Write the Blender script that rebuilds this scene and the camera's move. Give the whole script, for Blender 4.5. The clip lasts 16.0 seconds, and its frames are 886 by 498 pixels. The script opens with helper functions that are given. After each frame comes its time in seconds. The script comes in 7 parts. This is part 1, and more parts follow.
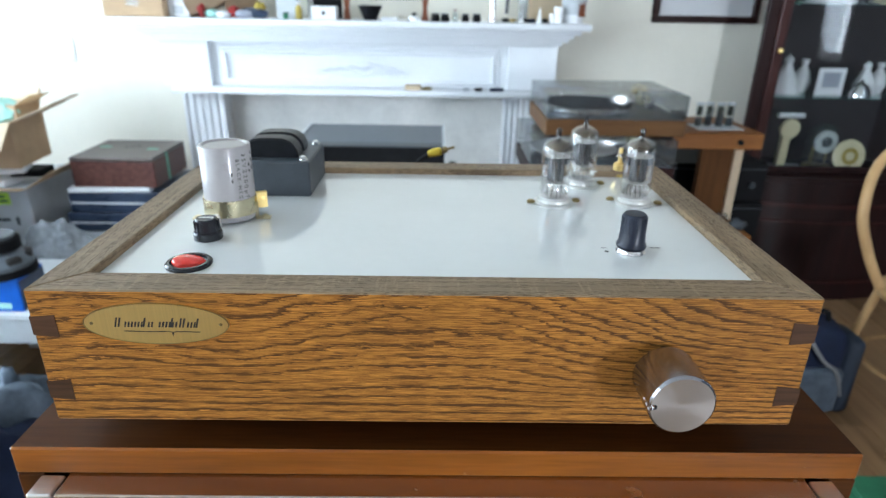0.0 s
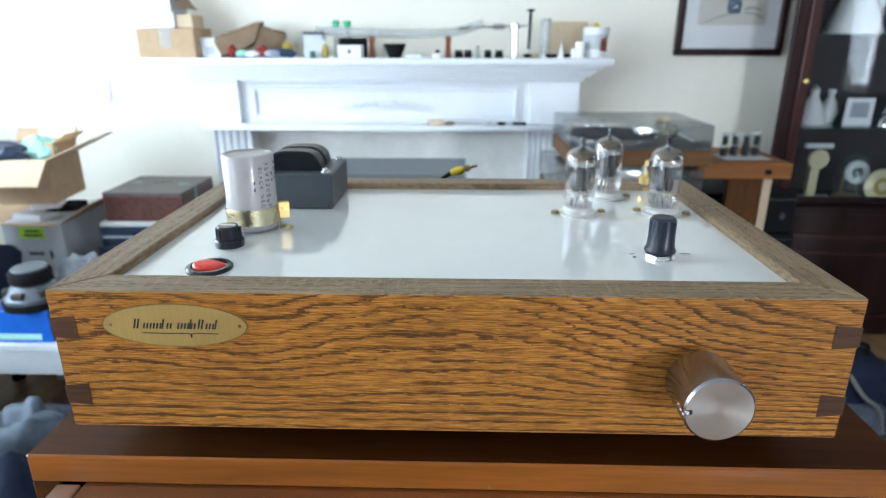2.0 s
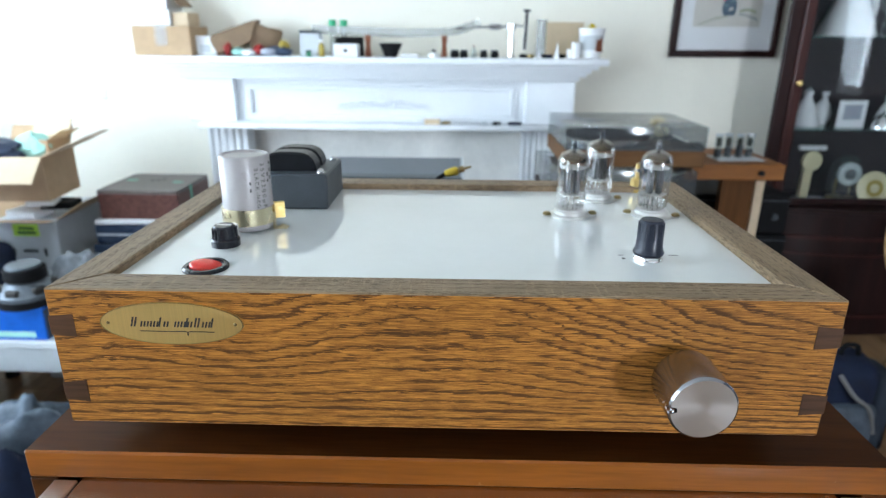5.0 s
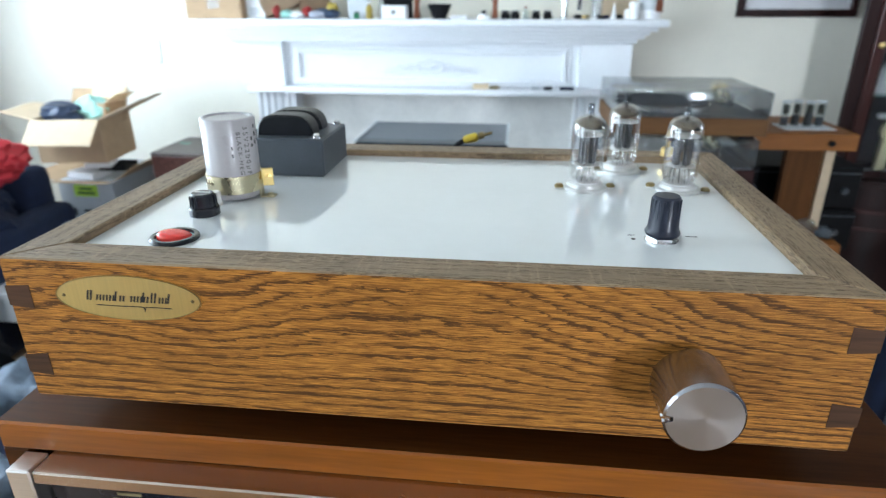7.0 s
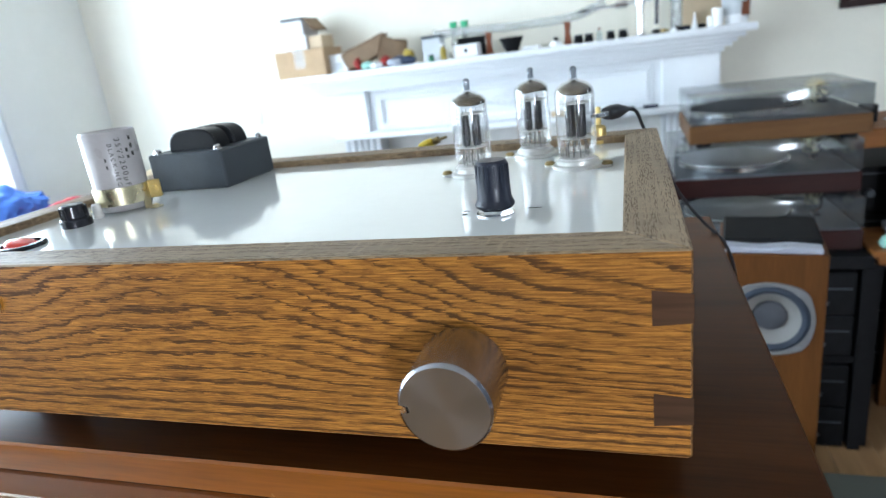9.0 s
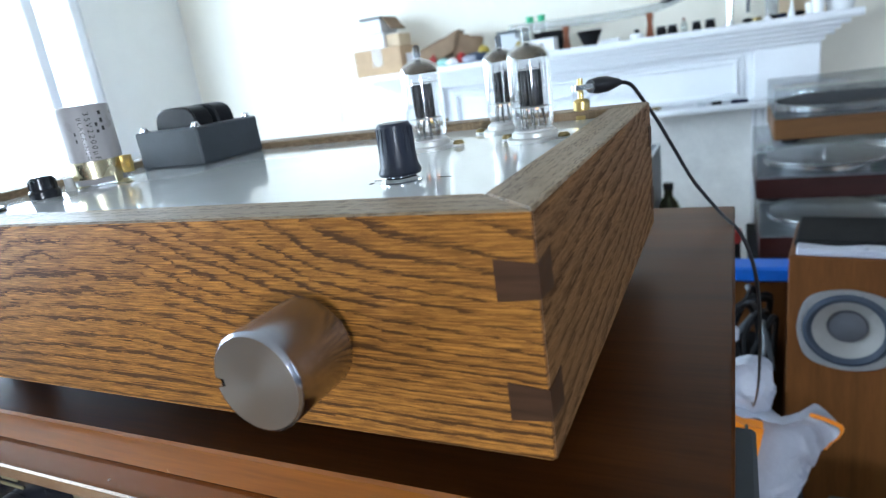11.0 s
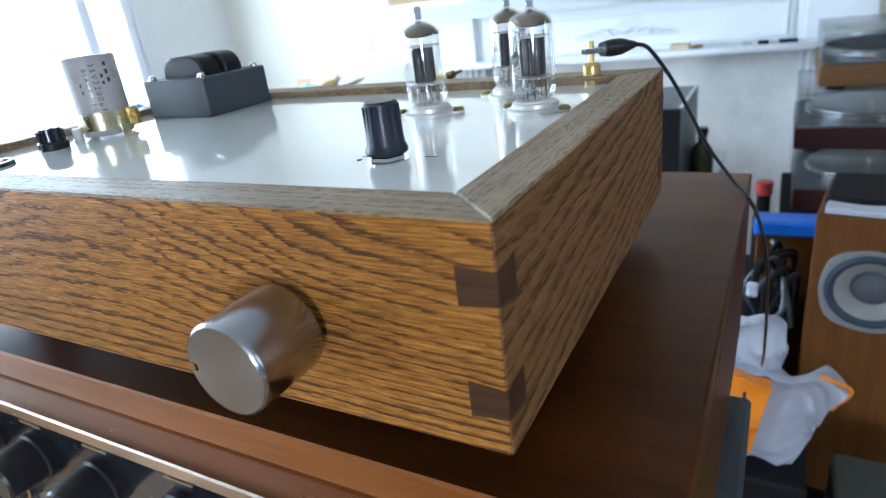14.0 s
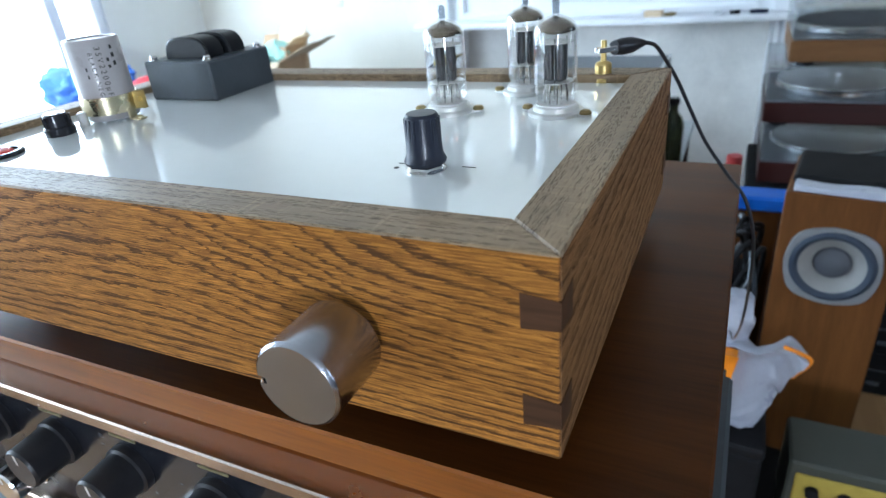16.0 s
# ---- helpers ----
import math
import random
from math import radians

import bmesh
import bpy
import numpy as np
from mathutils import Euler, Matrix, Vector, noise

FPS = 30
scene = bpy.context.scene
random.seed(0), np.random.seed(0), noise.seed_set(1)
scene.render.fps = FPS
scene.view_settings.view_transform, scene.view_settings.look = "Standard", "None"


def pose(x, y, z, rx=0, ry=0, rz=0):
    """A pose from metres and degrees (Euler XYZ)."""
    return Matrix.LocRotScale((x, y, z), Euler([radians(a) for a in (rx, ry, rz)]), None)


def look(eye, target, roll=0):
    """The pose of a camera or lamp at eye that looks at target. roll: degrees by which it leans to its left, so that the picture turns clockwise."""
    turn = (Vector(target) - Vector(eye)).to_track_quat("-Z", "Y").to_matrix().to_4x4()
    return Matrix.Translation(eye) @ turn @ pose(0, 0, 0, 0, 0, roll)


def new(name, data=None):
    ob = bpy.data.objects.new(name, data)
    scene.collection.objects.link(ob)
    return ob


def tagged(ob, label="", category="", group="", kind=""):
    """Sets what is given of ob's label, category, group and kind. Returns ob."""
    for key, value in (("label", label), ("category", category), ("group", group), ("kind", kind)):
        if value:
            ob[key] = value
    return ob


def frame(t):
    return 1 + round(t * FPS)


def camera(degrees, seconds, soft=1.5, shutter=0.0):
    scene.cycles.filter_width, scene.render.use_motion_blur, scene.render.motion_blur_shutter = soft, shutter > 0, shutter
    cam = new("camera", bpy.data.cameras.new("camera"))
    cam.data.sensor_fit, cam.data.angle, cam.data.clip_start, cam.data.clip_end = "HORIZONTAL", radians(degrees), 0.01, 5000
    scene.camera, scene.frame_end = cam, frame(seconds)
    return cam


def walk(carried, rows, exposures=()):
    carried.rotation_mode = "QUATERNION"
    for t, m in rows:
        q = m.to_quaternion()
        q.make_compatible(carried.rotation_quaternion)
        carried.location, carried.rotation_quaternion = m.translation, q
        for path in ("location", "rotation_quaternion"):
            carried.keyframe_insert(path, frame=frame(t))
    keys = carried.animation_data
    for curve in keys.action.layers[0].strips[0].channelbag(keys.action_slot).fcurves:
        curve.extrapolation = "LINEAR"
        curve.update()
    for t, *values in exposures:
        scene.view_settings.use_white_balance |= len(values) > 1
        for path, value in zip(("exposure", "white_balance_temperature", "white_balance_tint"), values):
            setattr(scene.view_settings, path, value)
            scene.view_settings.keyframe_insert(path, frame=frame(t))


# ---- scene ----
cam = camera(71.9, 16.0, soft=1.25, shutter=0.5)
PATH = [
    (0, (0.004, -0.272, 1.316), (0.028, 1.575, 0.548), 1.0),
    (0.5, (0.003, -0.27, 1.311), (-0.02, 1.59, 0.575), 0.5),
    (1, (0.007, -0.267, 1.301), (-0.052, 1.608, 0.608), -0.2),
    (1.5, (0.005, -0.27, 1.297), (-0.045, 1.613, 0.625), 0.1),
    (2, (0.005, -0.272, 1.296), (-0.05, 1.617, 0.641), 0.0),
    (2.5, (0.006, -0.274, 1.295), (-0.049, 1.62, 0.656), 0.0),
    (3, (0.005, -0.275, 1.298), (-0.043, 1.624, 0.67), 0.3),
    (3.5, (0.004, -0.277, 1.298), (-0.039, 1.624, 0.676), 0.4),
    (4, (0.005, -0.279, 1.298), (-0.032, 1.62, 0.672), 0.4),
    (6.5, (0.018, -0.26, 1.301), (-0.071, 1.596, 0.561), 0.9),
    (7, (0.042, -0.242, 1.292), (-0.169, 1.596, 0.533), -0.1),
    (7.5, (0.08, -0.225, 1.278), (-0.249, 1.614, 0.564), -2.3),
    (8, (0.125, -0.217, 1.266), (-0.318, 1.622, 0.619), -5.0),
    (8.5, (0.159, -0.207, 1.255), (-0.381, 1.617, 0.636), -6.8),
    (9, (0.182, -0.194, 1.246), (-0.413, 1.616, 0.636), -7.3),
    (9.2, (0.186, -0.186, 1.242), (-0.434, 1.611, 0.618), -7.1),
    (11.3, (0.253, -0.147, 1.215), (-0.636, 1.553, 0.648), -8.5),
    (11.5, (0.254, -0.145, 1.214), (-0.648, 1.544, 0.636), -8.6),
    (12, (0.256, -0.143, 1.22), (-0.675, 1.519, 0.608), -8.1),
    (12.5, (0.26, -0.141, 1.22), (-0.7, 1.491, 0.576), -8.1),
    (13, (0.263, -0.138, 1.224), (-0.706, 1.476, 0.55), -8.1),
    (13.5, (0.264, -0.135, 1.227), (-0.694, 1.464, 0.501), -7.8),
    (14, (0.264, -0.135, 1.234), (-0.674, 1.457, 0.469), -7.4),
    (14.5, (0.26, -0.135, 1.241), (-0.662, 1.451, 0.445), -6.8),
    (15, (0.254, -0.141, 1.25), (-0.641, 1.443, 0.42), -6.3),
    (15.5, (0.247, -0.146, 1.257), (-0.612, 1.442, 0.397), -6.0),
    (16, (0.24, -0.149, 1.26), (-0.58, 1.439, 0.362), -5.5),
]
walk(cam, [(t, look(eye, target, roll)) for t, eye, target, roll in PATH], [(0.0, -0.05, 6100, 10), (9.0, -0.05, 6100, 10), (12.0, -0.12, 5740, 9), (16.0, -0.12, 5740, 9)])
cam.data.dof.use_dof, cam.data.dof.focus_distance, cam.data.dof.aperture_fstop = True, 0.27, 14.0

# ---- world and light ----
world = bpy.data.worlds.new("world")
scene.world = world
world.use_nodes = True
sky = world.node_tree.nodes.new("ShaderNodeTexSky")
sky.sky_type, sky.sun_disc = "NISHITA", False
sky.sun_elevation, sky.sun_rotation = radians(48), radians(250)
back = world.node_tree.nodes["Background"]
back.inputs["Strength"].default_value = 0.1
world.node_tree.links.new(sky.outputs[0], back.inputs["Color"])


def window_light(name, m, sx, sy, watts, colour):
    lamp = bpy.data.lights.new(name, "AREA")
    lamp.shape, lamp.size, lamp.size_y, lamp.energy, lamp.color = "RECTANGLE", sx, sy, watts, colour
    ob = new(name, lamp)
    ob.matrix_world = m
    return ob


X0, X1, Y0, Y1, ZC = -2.66, 2.60, -3.60, 2.70, 2.45
# daylight in the opening of the window in the left wall and of the two behind the camera
window_light("daylight_left", look((-2.62, 0.70, 1.45), (0, 0.6, 1.2)), 2.60, 1.62, 86, (0.71, 0.875, 1.0))
window_light("daylight_back", look((2.10, Y0 + 0.04, 1.42), (0.3, 0.6, 1.1)), 0.34, 0.80, 99, (0.87, 0.93, 1.0))
window_light("daylight_left_rear", look((-2.62, -1.85, 1.45), (0.5, -0.5, 1.1)), 1.20, 1.5, 10, (0.66, 0.84, 1.0))

window_light("daylight_right", look((X1 - 0.02, 0.82, 1.6), (0.6, 1.6, 1.3)), 0.22, 1.2, 3, (0.78, 0.90, 1.0))

# ---- materials ----


class Graph:
    """A material's node tree; n() adds a node, with its inputs by name or number."""

    def __init__(self, name):
        self.mat = bpy.data.materials.new(name)
        self.mat.use_nodes = True
        self.t = self.mat.node_tree
        self.bsdf = self.t.nodes["Principled BSDF"]

    def n(self, kind, ins=None, out=0, **attrs):
        node = self.t.nodes.new("ShaderNode" + kind)
        for key, value in attrs.items():
            setattr(node, key, value)
        for key, value in (ins or {}).items():
            self.put(node.inputs[key], value)
        return node.outputs[out]

    def put(self, socket, value):
        if isinstance(value, bpy.types.NodeSocket):
            self.t.links.new(value, socket)
        else:
            socket.default_value = value

    def math(self, op, a, b=0.0, c=0.0, clamp=False):
        return self.n("Math", {0: a, 1: b, 2: c}, operation=op, use_clamp=clamp)

    def ramp(self, fac, stops):
        node = self.t.nodes.new("ShaderNodeValToRGB")
        el = node.color_ramp.elements
        while len(el) < len(stops):
            el.new(0.5)
        for e, (at, c) in zip(el, stops):
            e.position, e.color = at, (*c, 1) if len(c) == 3 else c
        self.put(node.inputs[0], fac)
        return node.outputs[0]

    def noise(self, vec, scale, detail=3.0, rough=0.55, distort=0.0):
        return self.n("TexNoise", {"Vector": vec, "Scale": scale, "Detail": detail, "Roughness": rough, "Distortion": distort})

    def scaled(self, vec, sc, rot=(0, 0, 0), loc=(0, 0, 0)):
        return self.n("Mapping", {"Vector": vec, "Scale": sc, "Rotation": rot, "Location": loc})

    def coord(self):
        return self.n("TexCoord", out=3)

    def mix(self, fac, a, b, blend="MIX"):
        node = self.t.nodes.new("ShaderNodeMix")
        node.data_type, node.blend_type = "RGBA", blend
        self.put(node.inputs[0], fac)
        for sock, v in ((node.inputs[6], a), (node.inputs[7], b)):
            self.put(sock, v if isinstance(v, bpy.types.NodeSocket) else (*v, 1))
        return node.outputs[2]

    def bump(self, height, strength, dist):
        self.put(self.bsdf.inputs["Normal"], self.n("Bump", {"Height": height, "Strength": strength, "Distance": dist}))

    def set(self, **kw):
        names = {"color": "Base Color", "rough": "Roughness", "metal": "Metallic", "coat": "Coat Weight", "coat_rough": "Coat Roughness",
                 "spec": "Specular IOR Level", "ior": "IOR", "trans": "Transmission Weight", "sheen": "Sheen Weight", "alpha": "Alpha"}
        for key, value in kw.items():
            if key == "color" and isinstance(value, tuple):
                value = (*value, 1)
            self.put(self.bsdf.inputs[names[key]], value)
        return self.mat


def painted(name, color, rough=0.5, var=0.12, scale=30.0, bump=0.15, dist=0.0005, metal=0.0, coat=0.0, spec=0.32):
    """A plain surface with blotches at two scales and a fine relief."""
    g = Graph(name)
    p = g.coord()
    a, b = g.noise(p, scale, 4), g.noise(p, scale * 9, 3)
    f = g.math("MULTIPLY_ADD", a, 0.7, g.math("MULTIPLY", b, 0.3))
    dark = tuple(c * (1 - var) for c in color)
    light = tuple(min(1, c * (1 + var)) for c in color)
    g.put(g.bsdf.inputs["Base Color"], g.ramp(f, [(0.3, dark), (0.7, light)]))
    g.set(rough=g.math("MULTIPLY_ADD", a, 0.2, rough - 0.1), metal=metal, coat=coat, spec=spec)
    if bump:
        g.bump(b, bump, dist)
    return g.mat


def oak(name, axis, light, dark, near=272.0, thin=960.0, slope=0.0, wave=1.0, seed=0.0, depth=1.0, gloss=0.42, jag=0.006, tilt=0.0):
    """Flat-sawn oak: growth rings close together low on the board and wide apart above, drawn as feathered rows of short dark pores."""
    g = Graph(name)
    p = g.coord()
    if axis == "y":
        p = g.scaled(p, (1, 1, 1), rot=(0, 0, radians(90)))
    sep = g.t.nodes.new("ShaderNodeSeparateXYZ")
    g.put(sep.inputs[0], p)
    u, v, w = sep.outputs
    q = g.scaled(p, (1, 1, 1), loc=(seed, seed * 0.7, seed * 0.3))
    low = g.math("SUBTRACT", g.noise(g.scaled(q, (8, 10, 16)), 1.0, 2, 0.5, 0.3), 0.5)
    mid = g.math("SUBTRACT", g.noise(g.scaled(q, (34, 60, 110)), 1.0, 3, 0.6), 0.5)
    dash = g.noise(g.scaled(q, (110, 1700, 1700)), 1.0, 3, 0.65)
    long = g.noise(g.scaled(q, (24, 900, 900)), 1.0, 3, 0.6)
    fine = g.noise(g.scaled(q, (26, 1900, 1900)), 1.0, 3, 0.65)
    h = w
    lift = g.math("MULTIPLY", g.math("MAXIMUM", h, 0.008), 13.0)
    bend = g.math("MULTIPLY", g.math("MULTIPLY", g.math("SMOOTH_MAX", g.math("SUBTRACT", u, 0.0), 0.0, 0.06), slope), lift)
    h = g.math("MULTIPLY_ADD", u, tilt, g.math("ADD", h, bend))
    h = g.math("MULTIPLY_ADD", g.math("MULTIPLY", low, lift), 0.042 * wave, h)
    h = g.math("MULTIPLY_ADD", g.math("MULTIPLY", mid, lift), 0.0065 * wave, h)
    h = g.math("MULTIPLY_ADD", g.math("SUBTRACT", dash, 0.5), jag, h)
    h = g.math("MULTIPLY_ADD", g.math("SUBTRACT", long, 0.5), 0.0030, h)
    phase = g.math("SUBTRACT", g.math("MULTIPLY", h, near), g.math("MULTIPLY", g.math("MULTIPLY", h, h), thin))
    drift = g.noise(g.scaled(q, (11, 46, 46)), 1.0, 3, 0.6)
    saw = g.math("FRACT", g.math("ADD", g.math("MULTIPLY_ADD", drift, 2.2, phase), 40.0))
    wide = g.ramp(g.noise(g.scaled(q, (13, 40, 60)), 1.0, 2), [(0.35, (0.0, 0.0, 0.0)), (0.65, (1, 1, 1))])
    edge = g.math("MULTIPLY_ADD", wide, 0.26, 0.20)
    pore = g.n("MapRange", {"Value": saw, 1: g.math("MULTIPLY", edge, 0.55), 2: g.math("MULTIPLY", edge, 1.5), 3: 1.0, 4: 0.0})
    late = g.ramp(saw, [(0.0, (1, 1, 1)), (0.35, (0.45, 0.45, 0.45)), (0.75, (0, 0, 0)), (1.0, (0.25, 0.25, 0.25))])
    comb = g.noise(g.scaled(q, (75, 1600, 1600)), 1.0, 3, 0.6)
    gap = g.ramp(comb, [(0.43, (0.05, 0.05, 0.05)), (0.50, (1, 1, 1))])
    fade = g.ramp(g.noise(g.scaled(q, (26, 260, 260)), 1.0, 2), [(0.37, (0.18, 0.18, 0.18)), (0.50, (1, 1, 1))])
    ringed = g.math("MULTIPLY", g.math("MULTIPLY", pore, gap), fade)
    stray = g.math("MULTIPLY", g.ramp(dash, [(0.56, (0, 0, 0)), (0.63, (1, 1, 1))]), 0.78)
    tiny = g.noise(g.scaled(q, (125, 1750, 1750)), 1.0, 3, 0.6)
    near_ring = g.ramp(late, [(0.2, (0.34, 0.34, 0.34)), (0.75, (1, 1, 1))])
    specks = g.math("MULTIPLY", g.ramp(tiny, [(0.49, (0, 0, 0)), (0.54, (1, 1, 1))]), near_ring)
    streak = g.math("MAXIMUM", g.math("MAXIMUM", ringed, stray), specks)
    zone = g.noise(g.scaled(q, (7, 18, 26)), 1.0, 3)
    base = g.ramp(zone, [(0.30, tuple(0.74 * c for c in light)), (0.50, light), (0.70, tuple(1.16 * c for c in light))])
    brown = tuple(0.5 * a + 0.5 * b for a, b in zip(light, dark))
    base = g.mix(g.math("MULTIPLY", late, 0.52), base, brown)
    base = g.mix(g.math("MULTIPLY", g.ramp(fine, [(0.40, (0, 0, 0)), (0.56, (1, 1, 1))]), 0.75), base, brown)
    base = g.mix(g.math("MULTIPLY", g.ramp(fine, [(0.30, (1, 1, 1)), (0.44, (0, 0, 0))]), 0.35), base, tuple(1.5 * c for c in light))
    base = g.mix(g.math("MULTIPLY", g.ramp(long, [(0.44, (0, 0, 0)), (0.60, (1, 1, 1))]), 0.60), base, brown)
    g.put(g.bsdf.inputs["Base Color"], g.mix(g.math("MULTIPLY", streak, 0.97 * depth, clamp=True), base, dark))
    g.set(rough=g.math("MULTIPLY_ADD", streak, 0.25, gloss), coat=0.0, spec=0.22)
    g.bump(g.math("ADD", streak, g.math("MULTIPLY", fine, 0.5)), -0.35, 0.0003)
    return g.mat


def oak_board(name, light, dark, line):
    """A flat-sawn oak board seen on its face: growth rings lie level below, sway above and run down steeply towards one end."""
    g = Graph(name)
    p = g.coord()
    sep = g.t.nodes.new("ShaderNodeSeparateXYZ")
    g.put(sep.inputs[0], p)
    u, v, w = sep.outputs
    sway = g.t.nodes.new("ShaderNodeFloatCurve")
    pts = sway.mapping.curves[0].points
    spots = [(0.0, 0.50), (0.09, 0.536), (0.24, 0.446), (0.37, 0.518), (0.47, 0.56), (0.58, 0.542), (0.70, 0.42), (0.83, 0.22), (1.0, 0.0)]
    while len(pts) < len(spots):
        pts.new(0.5, 0.5)
    for q, at in zip(pts, spots):
        q.location = at
    sway.mapping.update()
    g.put(sway.inputs["Value"], g.math("MULTIPLY_ADD", u, 2.5, 0.5))
    s = g.math("MULTIPLY_ADD", sway.outputs[0], 4.0, -2.0)
    lift = g.math("SMOOTH_MAX", g.math("SUBTRACT", w, 0.012), 0.0, 0.02)
    low = g.math("SUBTRACT", g.noise(g.scaled(p, (17, 1, 22), loc=(0.7, 0, 0.3)), 1.0, 2, 0.5), 0.5)
    mid = g.math("SUBTRACT", g.noise(g.scaled(p, (55, 1, 130)), 1.0, 3, 0.6), 0.5)
    dash = g.math("SUBTRACT", g.noise(g.scaled(p, (80, 1, 1100)), 1.0, 4, 0.6), 0.5)
    h = g.math("SUBTRACT", w, g.math("MULTIPLY", g.math("MULTIPLY", lift, 0.60), s))
    h = g.math("MULTIPLY_ADD", g.math("MULTIPLY", lift, low), 0.30, h)
    h = g.math("MULTIPLY_ADD", mid, g.math("MULTIPLY_ADD", lift, 0.11, 0.0012), h)
    h = g.math("MULTIPLY_ADD", dash, g.math("MULTIPLY_ADD", lift, 0.12, 0.0034), h)
    phase = g.math("SUBTRACT", g.math("MULTIPLY", h, 215.0), g.math("MULTIPLY", g.math("MULTIPLY", h, h), 560.0))
    drift = g.noise(g.scaled(p, (5, 1, 40)), 1.0, 2, 0.5)
    turn = g.math("ADD", g.math("MULTIPLY_ADD", drift, 1.6, phase), 40.0)
    saw = g.math("FRACT", turn)
    ring = g.n("TexWhiteNoise", {"W": g.math("FLOOR", turn)}, noise_dimensions="1D")
    edge = g.math("MULTIPLY_ADD", ring, 0.22, 0.17)
    band = g.n("MapRange", {"Value": saw, 1: g.math("MULTIPLY", edge, 0.35), 2: g.math("MULTIPLY", edge, 1.7), 3: 1.0, 4: 0.0})
    start = g.n("MapRange", {"Value": saw, 1: 0.0, 2: 0.05, 3: 0.0, 4: 1.0})
    band = g.math("MULTIPLY", band, start)
    thread = g.noise(g.scaled(p, (50, 1, 1500)), 1.0, 3, 0.6)
    patch = g.ramp(g.noise(g.scaled(p, (18, 1, 100)), 1.0, 2), [(0.34, (0.28, 0.28, 0.28)), (0.54, (1, 1, 1))])
    dense = g.math("MULTIPLY", g.math("MULTIPLY", band, patch), 0.34)
    pores = g.n("MapRange", {"Value": g.math("ADD", thread, dense), 1: 0.60, 2: 0.72, 3: 0.0, 4: 1.0})
    prick = g.noise(g.scaled(p, (120, 1, 2000)), 1.0, 3, 0.6)
    flecks = g.math("MULTIPLY", g.n("MapRange", {"Value": prick, 1: 0.52, 2: 0.62, 3: 0.0, 4: 1.0}), g.math("MULTIPLY_ADD", band, 0.30, 0.45))
    zone = g.noise(g.scaled(p, (9, 1, 24)), 1.0, 3)
    fibre = g.noise(g.scaled(p, (55, 1, 1700)), 1.0, 4, 0.7)
    base = g.ramp(zone, [(0.30, tuple(0.78 * c for c in light)), (0.50, light), (0.70, tuple(1.15 * c for c in light))])
    base = g.mix(g.math("MULTIPLY", g.n("MapRange", {"Value": fibre, 1: 0.46, 2: 0.56, 3: 0.0, 4: 1.0}), 0.74), base, line)
    base = g.mix(g.math("MULTIPLY", g.n("MapRange", {"Value": fibre, 1: 0.46, 2: 0.36, 3: 0.0, 4: 1.0}), 0.60), base, tuple(1.7 * c for c in light))
    base = g.mix(g.math("MULTIPLY", g.math("MULTIPLY", band, patch), 0.60), base, line)
    streak = g.math("MAXIMUM", pores, flecks)
    g.put(g.bsdf.inputs["Base Color"], g.mix(g.math("MULTIPLY", streak, 0.86, clamp=True), base, dark))
    g.set(rough=g.math("MULTIPLY_ADD", streak, 0.22, 0.36), spec=0.18)
    g.bump(g.math("ADD", streak, g.math("MULTIPLY", fibre, 0.4)), -0.35, 0.0003)
    return g.mat


def oak_edge(name, axis, light, dark, seed=0.0):
    """The narrow edge of an oak board: dull, with short pores in rows and pale flecks across."""
    g = Graph(name)
    p = g.coord()
    if axis == "y":
        p = g.scaled(p, (1, 1, 1), rot=(0, 0, radians(90)))
    q = g.scaled(p, (1, 1, 1), loc=(seed, seed * 0.7, seed * 0.3))
    dash = g.noise(g.scaled(q, (190, 1900, 1900)), 1.0, 2, 0.55)
    row = g.noise(g.scaled(q, (14, 420, 420)), 1.0, 2, 0.5)
    ray = g.noise(g.scaled(q, (420, 45, 45)), 1.0, 3, 0.6)
    zone = g.noise(g.scaled(q, (16, 60, 60)), 1.0, 3)
    fine = g.noise(g.scaled(q, (60, 2000, 2000)), 1.0, 3)
    pore = g.math("MULTIPLY", g.ramp(dash, [(0.50, (0, 0, 0)), (0.58, (1, 1, 1))]), g.ramp(row, [(0.40, (0.12, 0.12, 0.12)), (0.52, (1, 1, 1))]))
    base = g.ramp(zone, [(0.30, tuple(0.70 * c for c in light)), (0.68, tuple(1.15 * c for c in light))])
    brown = tuple(0.55 * a + 0.45 * b for a, b in zip(light, dark))
    base = g.mix(g.math("MULTIPLY", g.ramp(fine, [(0.35, (0, 0, 0)), (0.7, (1, 1, 1))]), 0.5), base, brown)
    base = g.mix(g.math("MULTIPLY", g.ramp(row, [(0.45, (0, 0, 0)), (0.6, (1, 1, 1))]), 0.45), base, brown)
    base = g.mix(g.math("MULTIPLY", g.ramp(ray, [(0.53, (0, 0, 0)), (0.64, (1, 1, 1))]), 0.45), base, tuple(1.3 * c for c in light))
    g.put(g.bsdf.inputs["Base Color"], g.mix(g.math("MULTIPLY", pore, 0.72), base, dark))
    g.set(rough=g.math("MULTIPLY_ADD", pore, 0.2, 0.46), spec=0.36)
    g.bump(pore, -0.35, 0.0003)
    return g.mat


